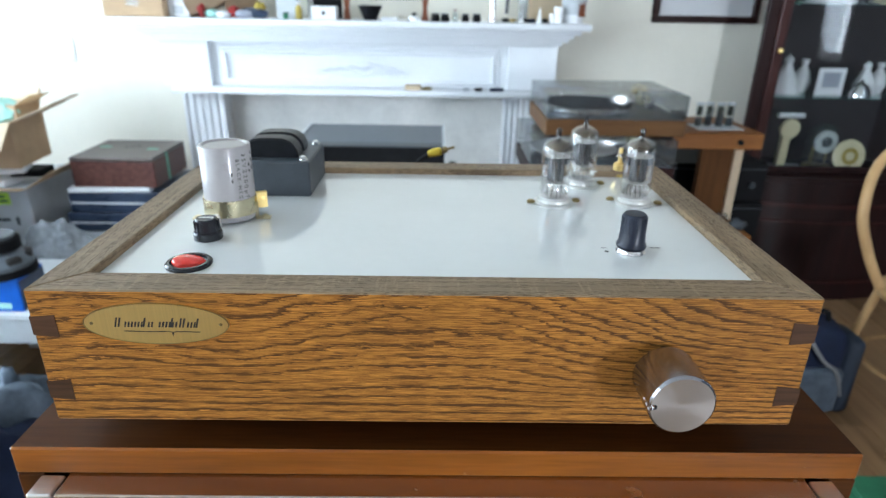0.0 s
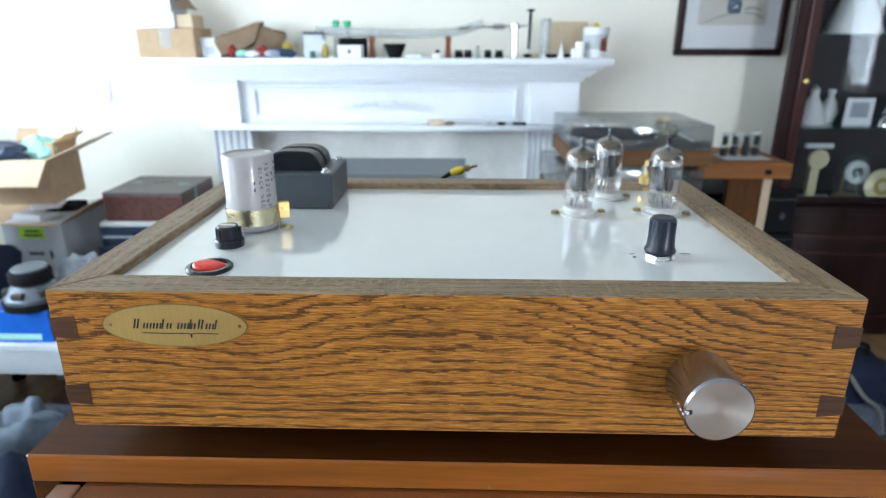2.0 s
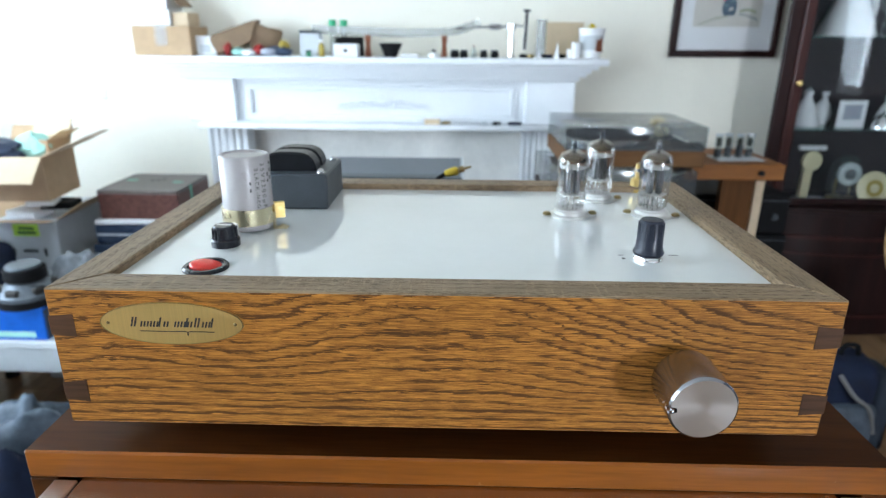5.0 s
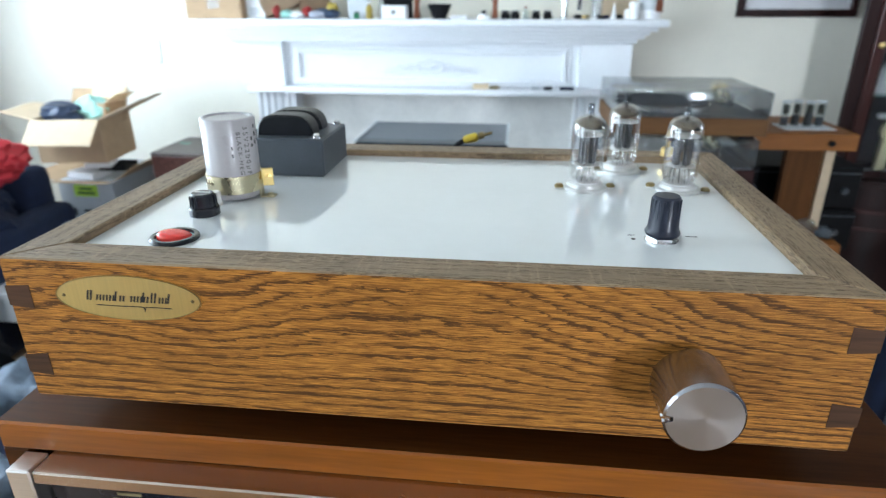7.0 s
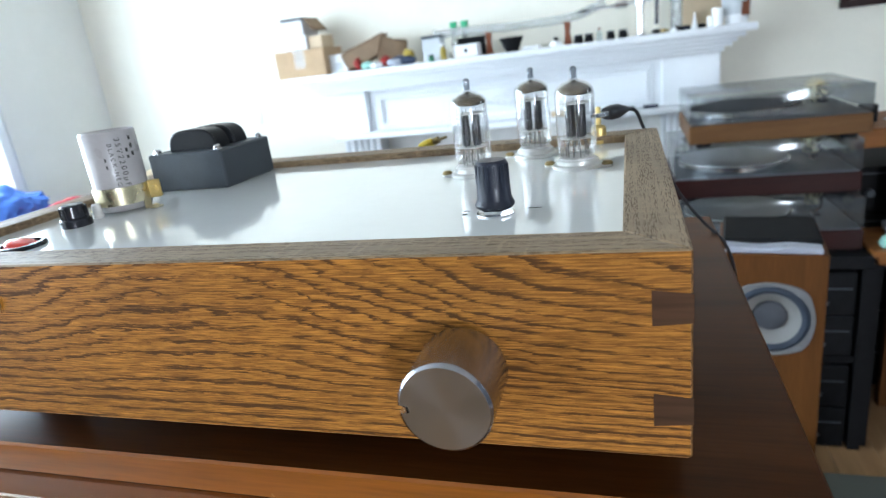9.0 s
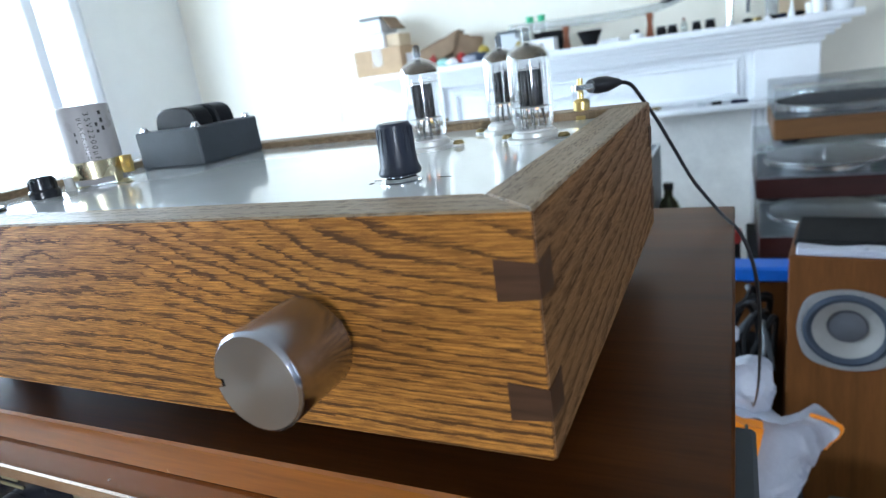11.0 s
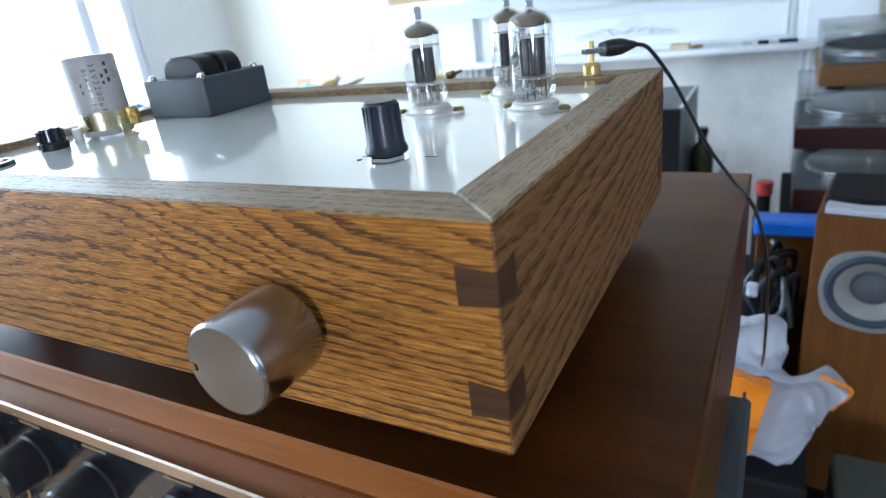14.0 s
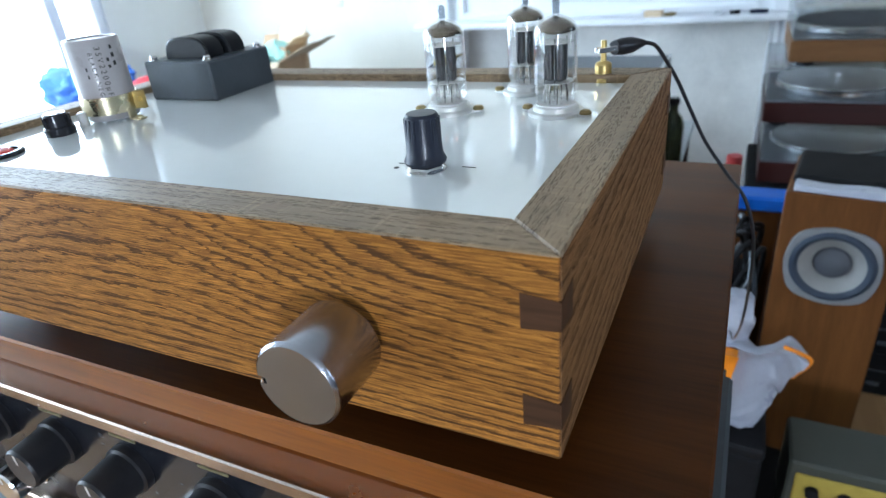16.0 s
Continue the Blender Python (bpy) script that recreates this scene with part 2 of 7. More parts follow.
def veneer(name, axis, light, dark, gloss=0.25, coat=0.5, fine=1.0, spec=0.35):
    """A close-grained, varnished wood."""
    g = Graph(name)
    p = g.coord()
    sc = {"x": (2, 30, 30), "y": (30, 2, 30), "z": (30, 30, 2)}[axis]
    a = g.noise(g.scaled(p, sc), 1.0, 4, 0.6, 0.6)
    b = g.noise(g.scaled(p, tuple(c * 14 for c in sc)), 1.0, 2, 0.6)
    f = g.math("MULTIPLY_ADD", a, 0.7, g.math("MULTIPLY", b, 0.3 * fine))
    g.put(g.bsdf.inputs["Base Color"], g.ramp(f, [(0.28, dark), (0.62, light)]))
    g.set(rough=g.math("MULTIPLY_ADD", b, 0.12, gloss), coat=coat, coat_rough=0.12, spec=spec)
    g.bump(b, 0.06, 0.0003)
    return g.mat


def brushed(name, color, axis="x", rough=0.3, sharp=1.0):
    g = Graph(name)
    p = g.coord()
    sc = {"x": (8, 1800, 1800), "y": (1800, 8, 1800), "z": (1800, 1800, 8), "r": (300, 300, 300)}[axis]
    a = g.noise(g.scaled(p, sc), 1.0, 2)
    b = g.noise(p, 60, 3)
    g.put(g.bsdf.inputs["Base Color"], g.ramp(a, [(0.2, tuple(0.86 * c for c in color)), (0.8, color)]))
    g.set(metal=1.0, rough=g.math("MULTIPLY_ADD", b, 0.15, rough - 0.07))
    g.bump(a, 0.05 * sharp, 0.0001)
    return g.mat


def clear(name, tint=(1, 1, 1), gloss=0.03, ior=1.45, haze=0.0, rim=0.7):
    """Thin clear glass or plastic: see-through, with a mirror-like surface at grazing angles."""
    g = Graph(name)
    nt = g.t
    nt.nodes.remove(g.bsdf)
    see = g.n("BsdfTransparent", {"Color": (*tint, 1)})
    shine = g.n("BsdfGlossy", {"Color": (1, 1, 1, 1), "Roughness": gloss})
    face = g.n("LayerWeight", {"Blend": 0.5}, 1)
    fres = g.math("MULTIPLY_ADD", g.math("POWER", face, 3.0), rim, (ior - 1) ** 2 / (ior + 1) ** 2 + 0.01)
    mix = g.n("MixShader", {0: fres, 1: see, 2: shine})
    if haze:
        mix = g.n("MixShader", {0: haze, 1: mix, 2: g.n("BsdfDiffuse", {"Color": (0.6, 0.62, 0.65, 1)})})
    nt.links.new(mix, nt.nodes["Material Output"].inputs[0])
    return g.mat


def glow(name, color, strength):
    g = Graph(name)
    g.put(g.bsdf.inputs["Emission Color"], (*color, 1))
    g.put(g.bsdf.inputs["Emission Strength"], strength)
    return g.set(color=color)


M = {}
M["oak_front"] = oak_board("oak_front", (0.415, 0.179, 0.035), (0.054, 0.023, 0.009), (0.165, 0.067, 0.014))
# oak of the side boards, toned darker than the front for its weaker light
M["oak_side"] = oak("oak_side", "y", (0.30, 0.150, 0.054), (0.040, 0.017, 0.007), near=135, thin=220, wave=1.0, jag=0.0055, tilt=0.13, depth=0.85, seed=3.1)
M["oak_back"] = oak("oak_back", "x", (0.34, 0.18, 0.075), (0.060, 0.028, 0.012), seed=5.7)
M["oak_edge"] = oak_edge("oak_edge_x", "x", (0.285, 0.200, 0.116), (0.075, 0.048, 0.028), 1.3)
M["oak_edge_y"] = oak_edge("oak_edge_y", "y", (0.285, 0.200, 0.116), (0.075, 0.048, 0.028), 2.3)
M["walnut_key"] = veneer("walnut_key", "x", (0.092, 0.044, 0.022), (0.016, 0.008, 0.005), gloss=0.45, coat=0.0, spec=0.2)
M["plate"] = painted("white_enamel", (0.74, 0.77, 0.76), 0.10, 0.03, 12, 0.01, coat=0.6)
M["wall"] = painted("wall_paint", (0.80, 0.77, 0.67), 0.8, 0.03, 6, 0.1)
M["pale_wall"] = painted("pale_wall_paint", (0.76, 0.77, 0.74), 0.8, 0.03, 6, 0.1)
# for the walls out of view: kept dark grey to cut bounced light
M["low_bounce_wall"] = painted("low_bounce_grey", (0.13, 0.145, 0.165), 0.8, 0.05, 6, 0.1)
M["ceiling"] = painted("ceiling_paint", (0.62, 0.62, 0.60), 0.85, 0.03, 6, 0.1)
M["white_wood"] = painted("white_gloss_paint", (0.80, 0.82, 0.84), 0.32, 0.03, 8, 0.04)
M["cream"] = painted("cream_stone", (0.72, 0.71, 0.68), 0.35, 0.12, 9, 0.05)
# shade put into the case wood's colour: dark top and sides, brighter front edge
M["mahogany_shaded"] = veneer("mahogany_shaded", "x", (0.082, 0.026, 0.005), (0.028, 0.008, 0.0015), gloss=0.30, coat=0.035, spec=0.09)
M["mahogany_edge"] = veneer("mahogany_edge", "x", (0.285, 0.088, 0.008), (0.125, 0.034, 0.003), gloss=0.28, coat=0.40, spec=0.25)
# small worn spots on the front edge
t_ = M["mahogany_edge"].node_tree
b_ = t_.nodes["Principled BSDF"]
old = b_.inputs["Base Color"].links[0].from_socket
spot = t_.nodes.new("ShaderNodeTexNoise")
spot.inputs["Scale"].default_value, spot.inputs["Detail"].default_value = 160.0, 4.0
cut = t_.nodes.new("ShaderNodeValToRGB")
cut.color_ramp.elements[0].position, cut.color_ramp.elements[1].position = 0.70, 0.76
worn = t_.nodes.new("ShaderNodeMix")
worn.data_type = "RGBA"
worn.inputs[7].default_value = (0.36, 0.17, 0.06, 1)
where = t_.nodes.new("ShaderNodeTexCoord")
t_.links.new(where.outputs["Object"], spot.inputs["Vector"])
t_.links.new(spot.outputs[0], cut.inputs[0])
t_.links.new(cut.outputs[0], worn.inputs[0])
t_.links.new(old, worn.inputs[6])
t_.links.new(worn.outputs[2], b_.inputs["Base Color"])
M["steel"] = brushed("brushed_aluminium", (0.80, 0.79, 0.77), "x", 0.3)
g = Graph("turned_aluminium")
turned = g.noise(g.scaled(g.coord(), (40, 2600, 40)), 1.0, 2)
g.set(color=g.ramp(turned, [(0.3, (0.34, 0.35, 0.39)), (0.7, (0.41, 0.42, 0.46))]), metal=1.0, rough=0.20)
g.put(g.bsdf.inputs["Anisotropic"], 0.45)
g.put(g.bsdf.inputs["Anisotropic Rotation"], 0.25)
g.put(g.bsdf.inputs["Tangent"], g.n("Tangent", direction_type="RADIAL", axis="Y"))
M["knob_side"] = g.mat
# brushed metal with the reflected wood's warm tint put into its colour
M["rail_metal"] = brushed("warm_reflection_metal", (0.62, 0.51, 0.43), "x", 0.24)
g = Graph("spun_aluminium")
g.set(color=(0.335, 0.325, 0.315), metal=1.0, rough=0.36)
g.put(g.bsdf.inputs["Anisotropic"], 0.5)
g.put(g.bsdf.inputs["Tangent"], g.n("Tangent", direction_type="RADIAL", axis="Y"))
M["knob_face"] = g.mat
M["chrome"] = brushed("chrome", (0.85, 0.85, 0.86), "r", 0.12, 0.2)
M["brass"] = brushed("brass", (0.80, 0.60, 0.24), "x", 0.28)
M["brass_plate"] = brushed("etched_brass", (0.80, 0.62, 0.25), "z", 0.42, 2.0)
M["old_brass"] = brushed("tarnished_brass", (0.32, 0.25, 0.12), "r", 0.35)
M["gold_strap"] = brushed("yellow_zinc", (0.74, 0.66, 0.44), "x", 0.27)
M["black_plastic"] = painted("black_plastic", (0.018, 0.018, 0.021), 0.35, 0.25, 60, 0.08)
M["black_soft"] = painted("black_bakelite", (0.014, 0.015, 0.020), 0.24, 0.2, 90, 0.05, coat=0.25)
M["knob_black"] = painted("satin_black_plastic", (0.018, 0.022, 0.035), 0.38, 0.2, 90, 0.05, coat=0.05)
M["coil_tape"] = painted("black_coil_tape", (0.009, 0.010, 0.012), 0.34, 0.3, 120, 0.2, spec=0.22)
M["ink"] = painted("black_ink", (0.03, 0.028, 0.026), 0.6, 0.1, 300, 0)
M["grey_paint"] = painted("dark_grey_paint", (0.050, 0.059, 0.068), 0.42, 0.15, 70, 0.2)
M["can"] = painted("grey_sleeve", (0.37, 0.35, 0.345), 0.3, 0.06, 40, 0.03, coat=0.2)
M["socket"] = painted("spun_aluminium_skirt", (0.66, 0.66, 0.63), 0.42, 0.08, 120, 0.08, metal=0.55)
M["ceramic"] = painted("white_ceramic", (0.66, 0.66, 0.64), 0.3, 0.05, 120, 0.03, coat=0.3)
M["glass"] = clear("tube_glass", (0.94, 0.94, 0.935), 0.03, 1.5, 0.0, 0.72)
# clear tip tinted dark in place of the dark surroundings it refracts
M["tip_glass"] = clear("refraction_toned_tip", (0.50, 0.52, 0.54), 0.03, 1.5, 0.0, 0.5)
M["anode"] = painted("grey_anode", (0.15, 0.15, 0.155), 0.30, 0.25, 200, 0.1, metal=0.7)
M["lead_metal"] = brushed("nickel_lead", (0.55, 0.54, 0.52), "z", 0.20)
M["getter"] = brushed("getter_mirror", (0.25, 0.20, 0.135), "r", 0.08, 0.2)
M["mica"] = painted("mica", (0.65, 0.63, 0.60), 0.25, 0.1, 200, 0.05)
M["ember"] = glow("heater", (1.0, 0.36, 0.10), 5.0)
M["red_lens"] = painted("red_rocker", (0.78, 0.045, 0.03), 0.22, 0.2, 60, 0.05, coat=0.4)
M["glass_panel"] = clear("window_glass", (0.95, 0.965, 0.965), 0.03, 1.42)
g = Graph("floor_oak")
p = g.scaled(g.coord(), (30, 2, 30))
grain = g.noise(p, 1.0, 4, 0.6, 0.6)
each = g.n("ObjectInfo", out=5)
tone = g.ramp(g.math("MULTIPLY_ADD", grain, 0.6, g.math("MULTIPLY", each, 0.4)), [(0.3, (0.19, 0.105, 0.045)), (0.7, (0.36, 0.215, 0.105))])
g.set(color=tone, rough=0.38, coat=0.2, coat_rough=0.15, spec=0.35)
M["floor_wood"] = g.mat
M["trim"] = M["white_wood"]
M["sky_glow"] = glow("sky_glow", (0.86, 0.94, 1.0), 5.0)

# ---- shapes ----


def box(bm, x0, x1, y0, y1, z0, z1, bevel=0.0, seg=1):
    made = bmesh.ops.create_cube(bm, size=1, matrix=Matrix.LocRotScale(((x0 + x1) / 2, (y0 + y1) / 2, (z0 + z1) / 2), None, (x1 - x0, y1 - y0, z1 - z0)))
    if bevel:
        edges = {e for v in made["verts"] for e in v.link_edges}
        bmesh.ops.bevel(bm, geom=list(edges), offset=bevel, segments=seg, affect="EDGES", profile=0.5)
    return bm


def prism(bm, outline, z0, z1, bevel=0.0, m=None):
    """A flat outline of (x, y), counterclockwise, drawn up from z0 to z1."""
    low = [bm.verts.new((x, y, z0)) for x, y in outline]
    top = [bm.verts.new((x, y, z1)) for x, y in outline]
    faces = [bm.faces.new(low[::-1]), bm.faces.new(top)]
    k = len(outline)
    faces += [bm.faces.new((low[i], low[(i + 1) % k], top[(i + 1) % k], top[i])) for i in range(k)]
    if m:
        bmesh.ops.transform(bm, matrix=m, verts=low + top)
    if bevel:
        bmesh.ops.bevel(bm, geom=list({e for f in faces for e in f.edges}), offset=bevel, segments=1, affect="EDGES", profile=0.5)
    return bm


def lathe(bm, profile, seg=40, m=None, groove=None):
    """A profile of (radius, height) turned round z. groove: a tapering notch (angle, half width, depth, from height) in degrees and metres."""
    full, top = max(r for r, z in profile), max(z for r, z in profile)
    rings, made = [], []
    for r, z in profile:
        if r <= 1e-6:
            rings.append([bm.verts.new((0, 0, z))])
        else:
            ring = []
            for i in range(seg):
                a, q = 2 * math.pi * i / seg, r
                if groove and r > full * 0.9 and z > groove[3]:
                    f = (z - groove[3]) / (top - groove[3])
                    if abs((math.degrees(a) - groove[0] + 180) % 360 - 180) < groove[1] * f:
                        q = min(r, full - groove[2] * f)
                ring.append(bm.verts.new((q * math.cos(a), q * math.sin(a), z)))
            rings.append(ring)
        made += rings[-1]
    for a, b in zip(rings, rings[1:]):
        for i in range(seg):
            j = (i + 1) % seg
            if len(a) == 1 and len(b) == 1:
                continue
            if len(a) == 1:
                bm.faces.new((a[0], b[j], b[i]))
            elif len(b) == 1:
                bm.faces.new((a[i], a[j], b[0]))
            else:
                bm.faces.new((a[i], a[j], b[j], b[i]))
    if m:
        bmesh.ops.transform(bm, matrix=m, verts=made)
    return bm


def disc_rod(bm, r, z0, z1, seg=24, edge=0.0, m=None):
    e = edge
    return lathe(bm, [(0, z0), (r - e, z0), (r, z0 + e), (r, z1 - e), (r - e, z1), (0, z1)] if e else [(0, z0), (r, z0), (r, z1), (0, z1)], seg, m)


def tube_along(bm, pts, r, seg=8):
    """A round bar along a smooth line of points."""
    pts = [Vector(p) for p in pts]
    fine = []
    for i in range(len(pts) - 1):
        p0, p1, p2, p3 = pts[max(i - 1, 0)], pts[i], pts[i + 1], pts[min(i + 2, len(pts) - 1)]
        for k in range(6):
            t = k / 6
            fine.append(0.5 * (2 * p1 + (p2 - p0) * t + (2 * p0 - 5 * p1 + 4 * p2 - p3) * t * t + (3 * p1 - p0 - 3 * p2 + p3) * t**3))
    fine.append(pts[-1])
    rings = []
    side = Vector((0.3, 0.5, 0.8))
    for i, p in enumerate(fine):
        d = (fine[min(i + 1, len(fine) - 1)] - fine[max(i - 1, 0)]).normalized()
        side = (side - side.dot(d) * d).normalized()
        up = d.cross(side)
        rings.append([bm.verts.new(p + r * (math.cos(2 * math.pi * k / seg) * side + math.sin(2 * math.pi * k / seg) * up)) for k in range(seg)])
    for a, b in zip(rings, rings[1:]):
        for k in range(seg):
            bm.faces.new((a[k], a[(k + 1) % seg], b[(k + 1) % seg], b[k]))
    bm.faces.new(rings[0][::-1]), bm.faces.new(rings[-1])
    return bm


def finish(name, bm, material, smooth=30):
    bmesh.ops.recalc_face_normals(bm, faces=bm.faces)
    me = bpy.data.meshes.new(name)
    bm.to_mesh(me)
    bm.free()
    for m in material if isinstance(material, list) else [material]:
        me.materials.append(m)
    if smooth:
        me.polygons.foreach_set("use_smooth", [True] * len(me.polygons))
        me.set_sharp_from_angle(angle=radians(smooth))
    return me


def part(name, bm, material, parent, label="", smooth=30):
    ob = new(name, finish(name, bm, material, smooth))
    ob.parent = parent
    return tagged(ob, label)


def thing(name, label, category, at=(0, 0, 0), turn=0.0, group="", kind=""):
    ob = new(name)
    ob.empty_display_size = 0.05
    ob.matrix_world = pose(*at, 0, 0, turn)
    return tagged(ob, label, category, group, kind)


def solid(name, bm, material, label, category, at=(0, 0, 0), turn=0.0, group="", kind="", smooth=30):
    """A thing that is one mesh."""
    ob = new(name, finish(name, bm, material, smooth))
    ob.matrix_world = pose(*at, 0, 0, turn)
    return tagged(ob, label, category, group, kind)


B = bmesh.new


def words(text, size, wide=1.0):
    """Flat letters as a mesh of (x, y), from the built-in font."""
    cu = bpy.data.curves.new("letters", "FONT")
    cu.body, cu.size, cu.space_character = text, size, wide
    ob = bpy.data.objects.new("letters", cu)
    scene.collection.objects.link(ob)
    me = bpy.data.meshes.new_from_object(ob.evaluated_get(bpy.context.evaluated_depsgraph_get()))
    bpy.data.objects.remove(ob)
    bm = bmesh.new()
    bm.from_mesh(me)
    bpy.data.meshes.remove(me)
    return bm


# ---- the room ----


def wall(name, x0, x1, y0, y1, hole=None, mat="wall", label="cream-white painted plaster wall"):
    """A wall 0.12 thick; hole: (from, to, z0, z1) along its length."""
    bm = B()
    along = (x1 - x0) > (y1 - y0)
    lo, hi = (x0, x1) if along else (y0, y1)

    def piece(a, b, z0, z1):
        if along:
            box(bm, a, b, y0, y1, z0, z1)
        else:
            box(bm, x0, x1, a, b, z0, z1)

    if hole:
        a, b, z0, z1 = hole
        piece(lo, a, 0, ZC), piece(b, hi, 0, ZC), piece(a, b, 0, z0), piece(a, b, z1, ZC)
    else:
        piece(lo, hi, 0, ZC)
    return tagged(new(name, finish(name, bm, M[mat], 0)), label, "wall", kind="structure")


wall("wall_north", X0 - 0.12, X1 + 0.12, Y1, Y1 + 0.12)
wall("wall_west", X0 - 0.12, X0, -0.93, Y1, (-0.66, 2.07, 0.62, 2.30), "pale_wall")
wall("wall_west_rear", X0 - 0.12, X0, Y0, -0.93, (-2.50, -1.20, 0.62, 2.30))
wall("wall_east", X1, X1 + 0.12, Y0, Y1, (0.67, 0.97, 0.95, 2.25), "low_bounce_wall", "unseen wall toned dark to cut bounced light, with a narrow window")
wall("wall_south", X0 - 0.12, X1 + 0.12, Y0 - 0.12, Y0, (1.68, 2.52, 0.80, 2.05), "low_bounce_wall", "unseen wall toned dark to cut bounced light, with a window")
tagged(new("ceiling", finish("ceiling", box(B(), X0 - 0.12, X1 + 0.12, Y0 - 0.12, Y1 + 0.12, ZC, ZC + 0.1), M["ceiling"], 0)), "plain white painted ceiling", "ceiling", kind="structure")
floor = tagged(new("floor", finish("floor", box(B(), X0 - 0.12, X1 + 0.12, Y0 - 0.12, Y1 + 0.12, -0.1, -0.004), M["floor_wood"], 0)), "light brown varnished wooden plank floor", "floor", kind="structure")
for nm, (x0, x1, y0, y1) in {"north": (X0, X1, Y1 - 0.015, Y1), "west": (X0, X0 + 0.015, Y0, Y1 - 0.015), "east": (X1 - 0.015, X1, Y0, Y1 - 0.015)}.items():
    tagged(new("baseboard", finish("baseboard", box(B(), x0, x1, y0, y1, 0, 0.09, 0.004), M["trim"])), "white painted baseboard along the wall", "baseboard", kind="structure")


def window(name, along, at, a0, a1, z0, z1, split):
    """A window in a wall: frame bars, sill and one pane for each light."""
    w = thing(name, "white framed window with bright daylight outside", "window", kind="structure")

    def bar(nm, a, b, c, d, dep=0.05):
        bm = box(B(), *((at - dep, at + dep, a, b) if along == "y" else (a, b, at - dep, at + dep)), c, d, 0.004)
        part(nm, bm, M["trim"], w)

    bar("window_frame", a0 + 0.001, a0 + 0.05, z0 + 0.001, z1 - 0.001)
    bar("window_frame", a1 - 0.05, a1 - 0.001, z0 + 0.001, z1 - 0.001)
    bar("window_frame", a0 + 0.05, a1 - 0.05, z0 + 0.001, z0 + 0.05)
    bar("window_frame", a0 + 0.05, a1 - 0.05, z1 - 0.05, z1 - 0.001)
    for s in split:
        bar("mullion", s - 0.03, s + 0.03, z0 + 0.05, z1 - 0.05, 0.03)
    return w


for nm, m_, (x0, x1, y0, y1, z0, z1) in (("backdrop", "sky_glow", (X1 + 0.60, X1 + 0.62, -0.6, 1.8, -0.6, 3.6)), ("backdrop", "sky_glow", (X0 - 0.62, X0 - 0.60, -3.5, 3.4, -0.6, 3.6)), ("backdrop", "sky_glow", (-1.2, 3.5, Y0 - 0.62, Y0 - 0.60, -0.6, 3.6))):
    tagged(new(nm, finish(nm, box(B(), x0, x1, y0, y1, z0, z1), M[m_], 0)), "bright overcast sky outside the window", "sky", kind="structure")
window("window_1", "y", X0 - 0.06, -0.66, 2.07, 0.62, 2.30, (0.60, 1.83))
window("window_3", "y", X1 + 0.06, 0.67, 0.97, 0.95, 2.25, ())
window("window_4", "y", X0 - 0.06, -2.50, -1.20, 0.62, 2.30, (-1.85,))
window("window_2", "x", Y0 - 0.06, 1.68, 2.52, 0.80, 2.05, (2.10,))

# ---- fireplace ----
fire = thing("fireplace", "white painted wooden fireplace surround with carved frieze and fluted pilasters", "fireplace", (0, 0, 0))
WW = M["white_wood"]
part("mantel_shelf", box(B(), -1.33, 0.64, 2.40, 2.699, 1.184, 1.212, 0.005, 2), WW, fire)
for i, (q, y, z0, z1) in enumerate(((0.035, 2.43, 1.166, 1.184), (0.06, 2.455, 1.150, 1.166), (0.075, 2.475, 1.134, 1.150), (0.10, 2.50, 1.116, 1.134))):
    part("cornice", box(B(), -1.33 + q, 0.64 - q, y, 2.699, z0, z1, 0.005, 2), WW, fire)
part("frieze", box(B(), -0.999, 0.312, 2.565, 2.699, 0.925, 1.116), WW, fire)
for x0, x1 in ((-1.217, -0.999), (0.312, 0.530)):
    part("frieze_block", box(B(), x0, x1, 2.53, 2.699, 0.925, 1.116, 0.003), WW, fire)
bm = B()
for q, y in ((0.0, 2.555), (0.018, 2.549)):
    x0, x1, z0, z1, t = -0.965 + q, 0.278 - q, 0.930 + q * 0.6, 1.100 - q, 0.016
    box(bm, x0, x1, y, 2.5649, z0, z0 + t, 0.003), box(bm, x0, x1, y, 2.5649, z1 - t, z1, 0.003)
    box(bm, x0, x0 + t, y, 2.5649, z0 + t, z1 - t, 0.003), box(bm, x1 - t, x1, y, 2.5649, z0 + t, z1 - t, 0.003)
part("panel_moulding", bm, WW, fire)
# carved foliage ornament: scrolls and leaves out of bent bars and lobes
bm = B()
random.seed(4)
cx, cz = -0.335, 1.005
for s in (-1, 1):
    for k in range(4):
        a, h = 0.03 + 0.045 * k, 0.042 - 0.008 * k
        tube_along(bm, [(cx + s * a, 2.560, cz - 0.022), (cx + s * (a + 0.03), 2.556, cz - 0.022 + h * 0.5), (cx + s * (a + 0.02), 2.554, cz - 0.02 + h), (cx + s * (a - 0.005), 2.556, cz - 0.02 + h * 0.8), (cx + s * (a + 0.004), 2.558, cz - 0.02 + h * 0.5)], 0.0055 - 0.0006 * k, 6)
    tube_along(bm, [(cx, 2.558, cz - 0.026), (cx + s * 0.08, 2.556, cz - 0.018), (cx + s * 0.15, 2.558, cz - 0.028), (cx + s * 0.21, 2.561, cz - 0.024)], 0.005, 6)
for k in range(7):
    a = radians(-90 + k * 30)
    tube_along(bm, [(cx, 2.558, cz - 0.01), (cx + 0.02 * math.sin(a), 2.553, cz + 0.012), (cx + 0.034 * math.sin(a), 2.557, cz + 0.012 + 0.034 * math.cos(a))], 0.005, 6)
part("ornament", bm, WW, fire, "carved foliage ornament on the frieze")
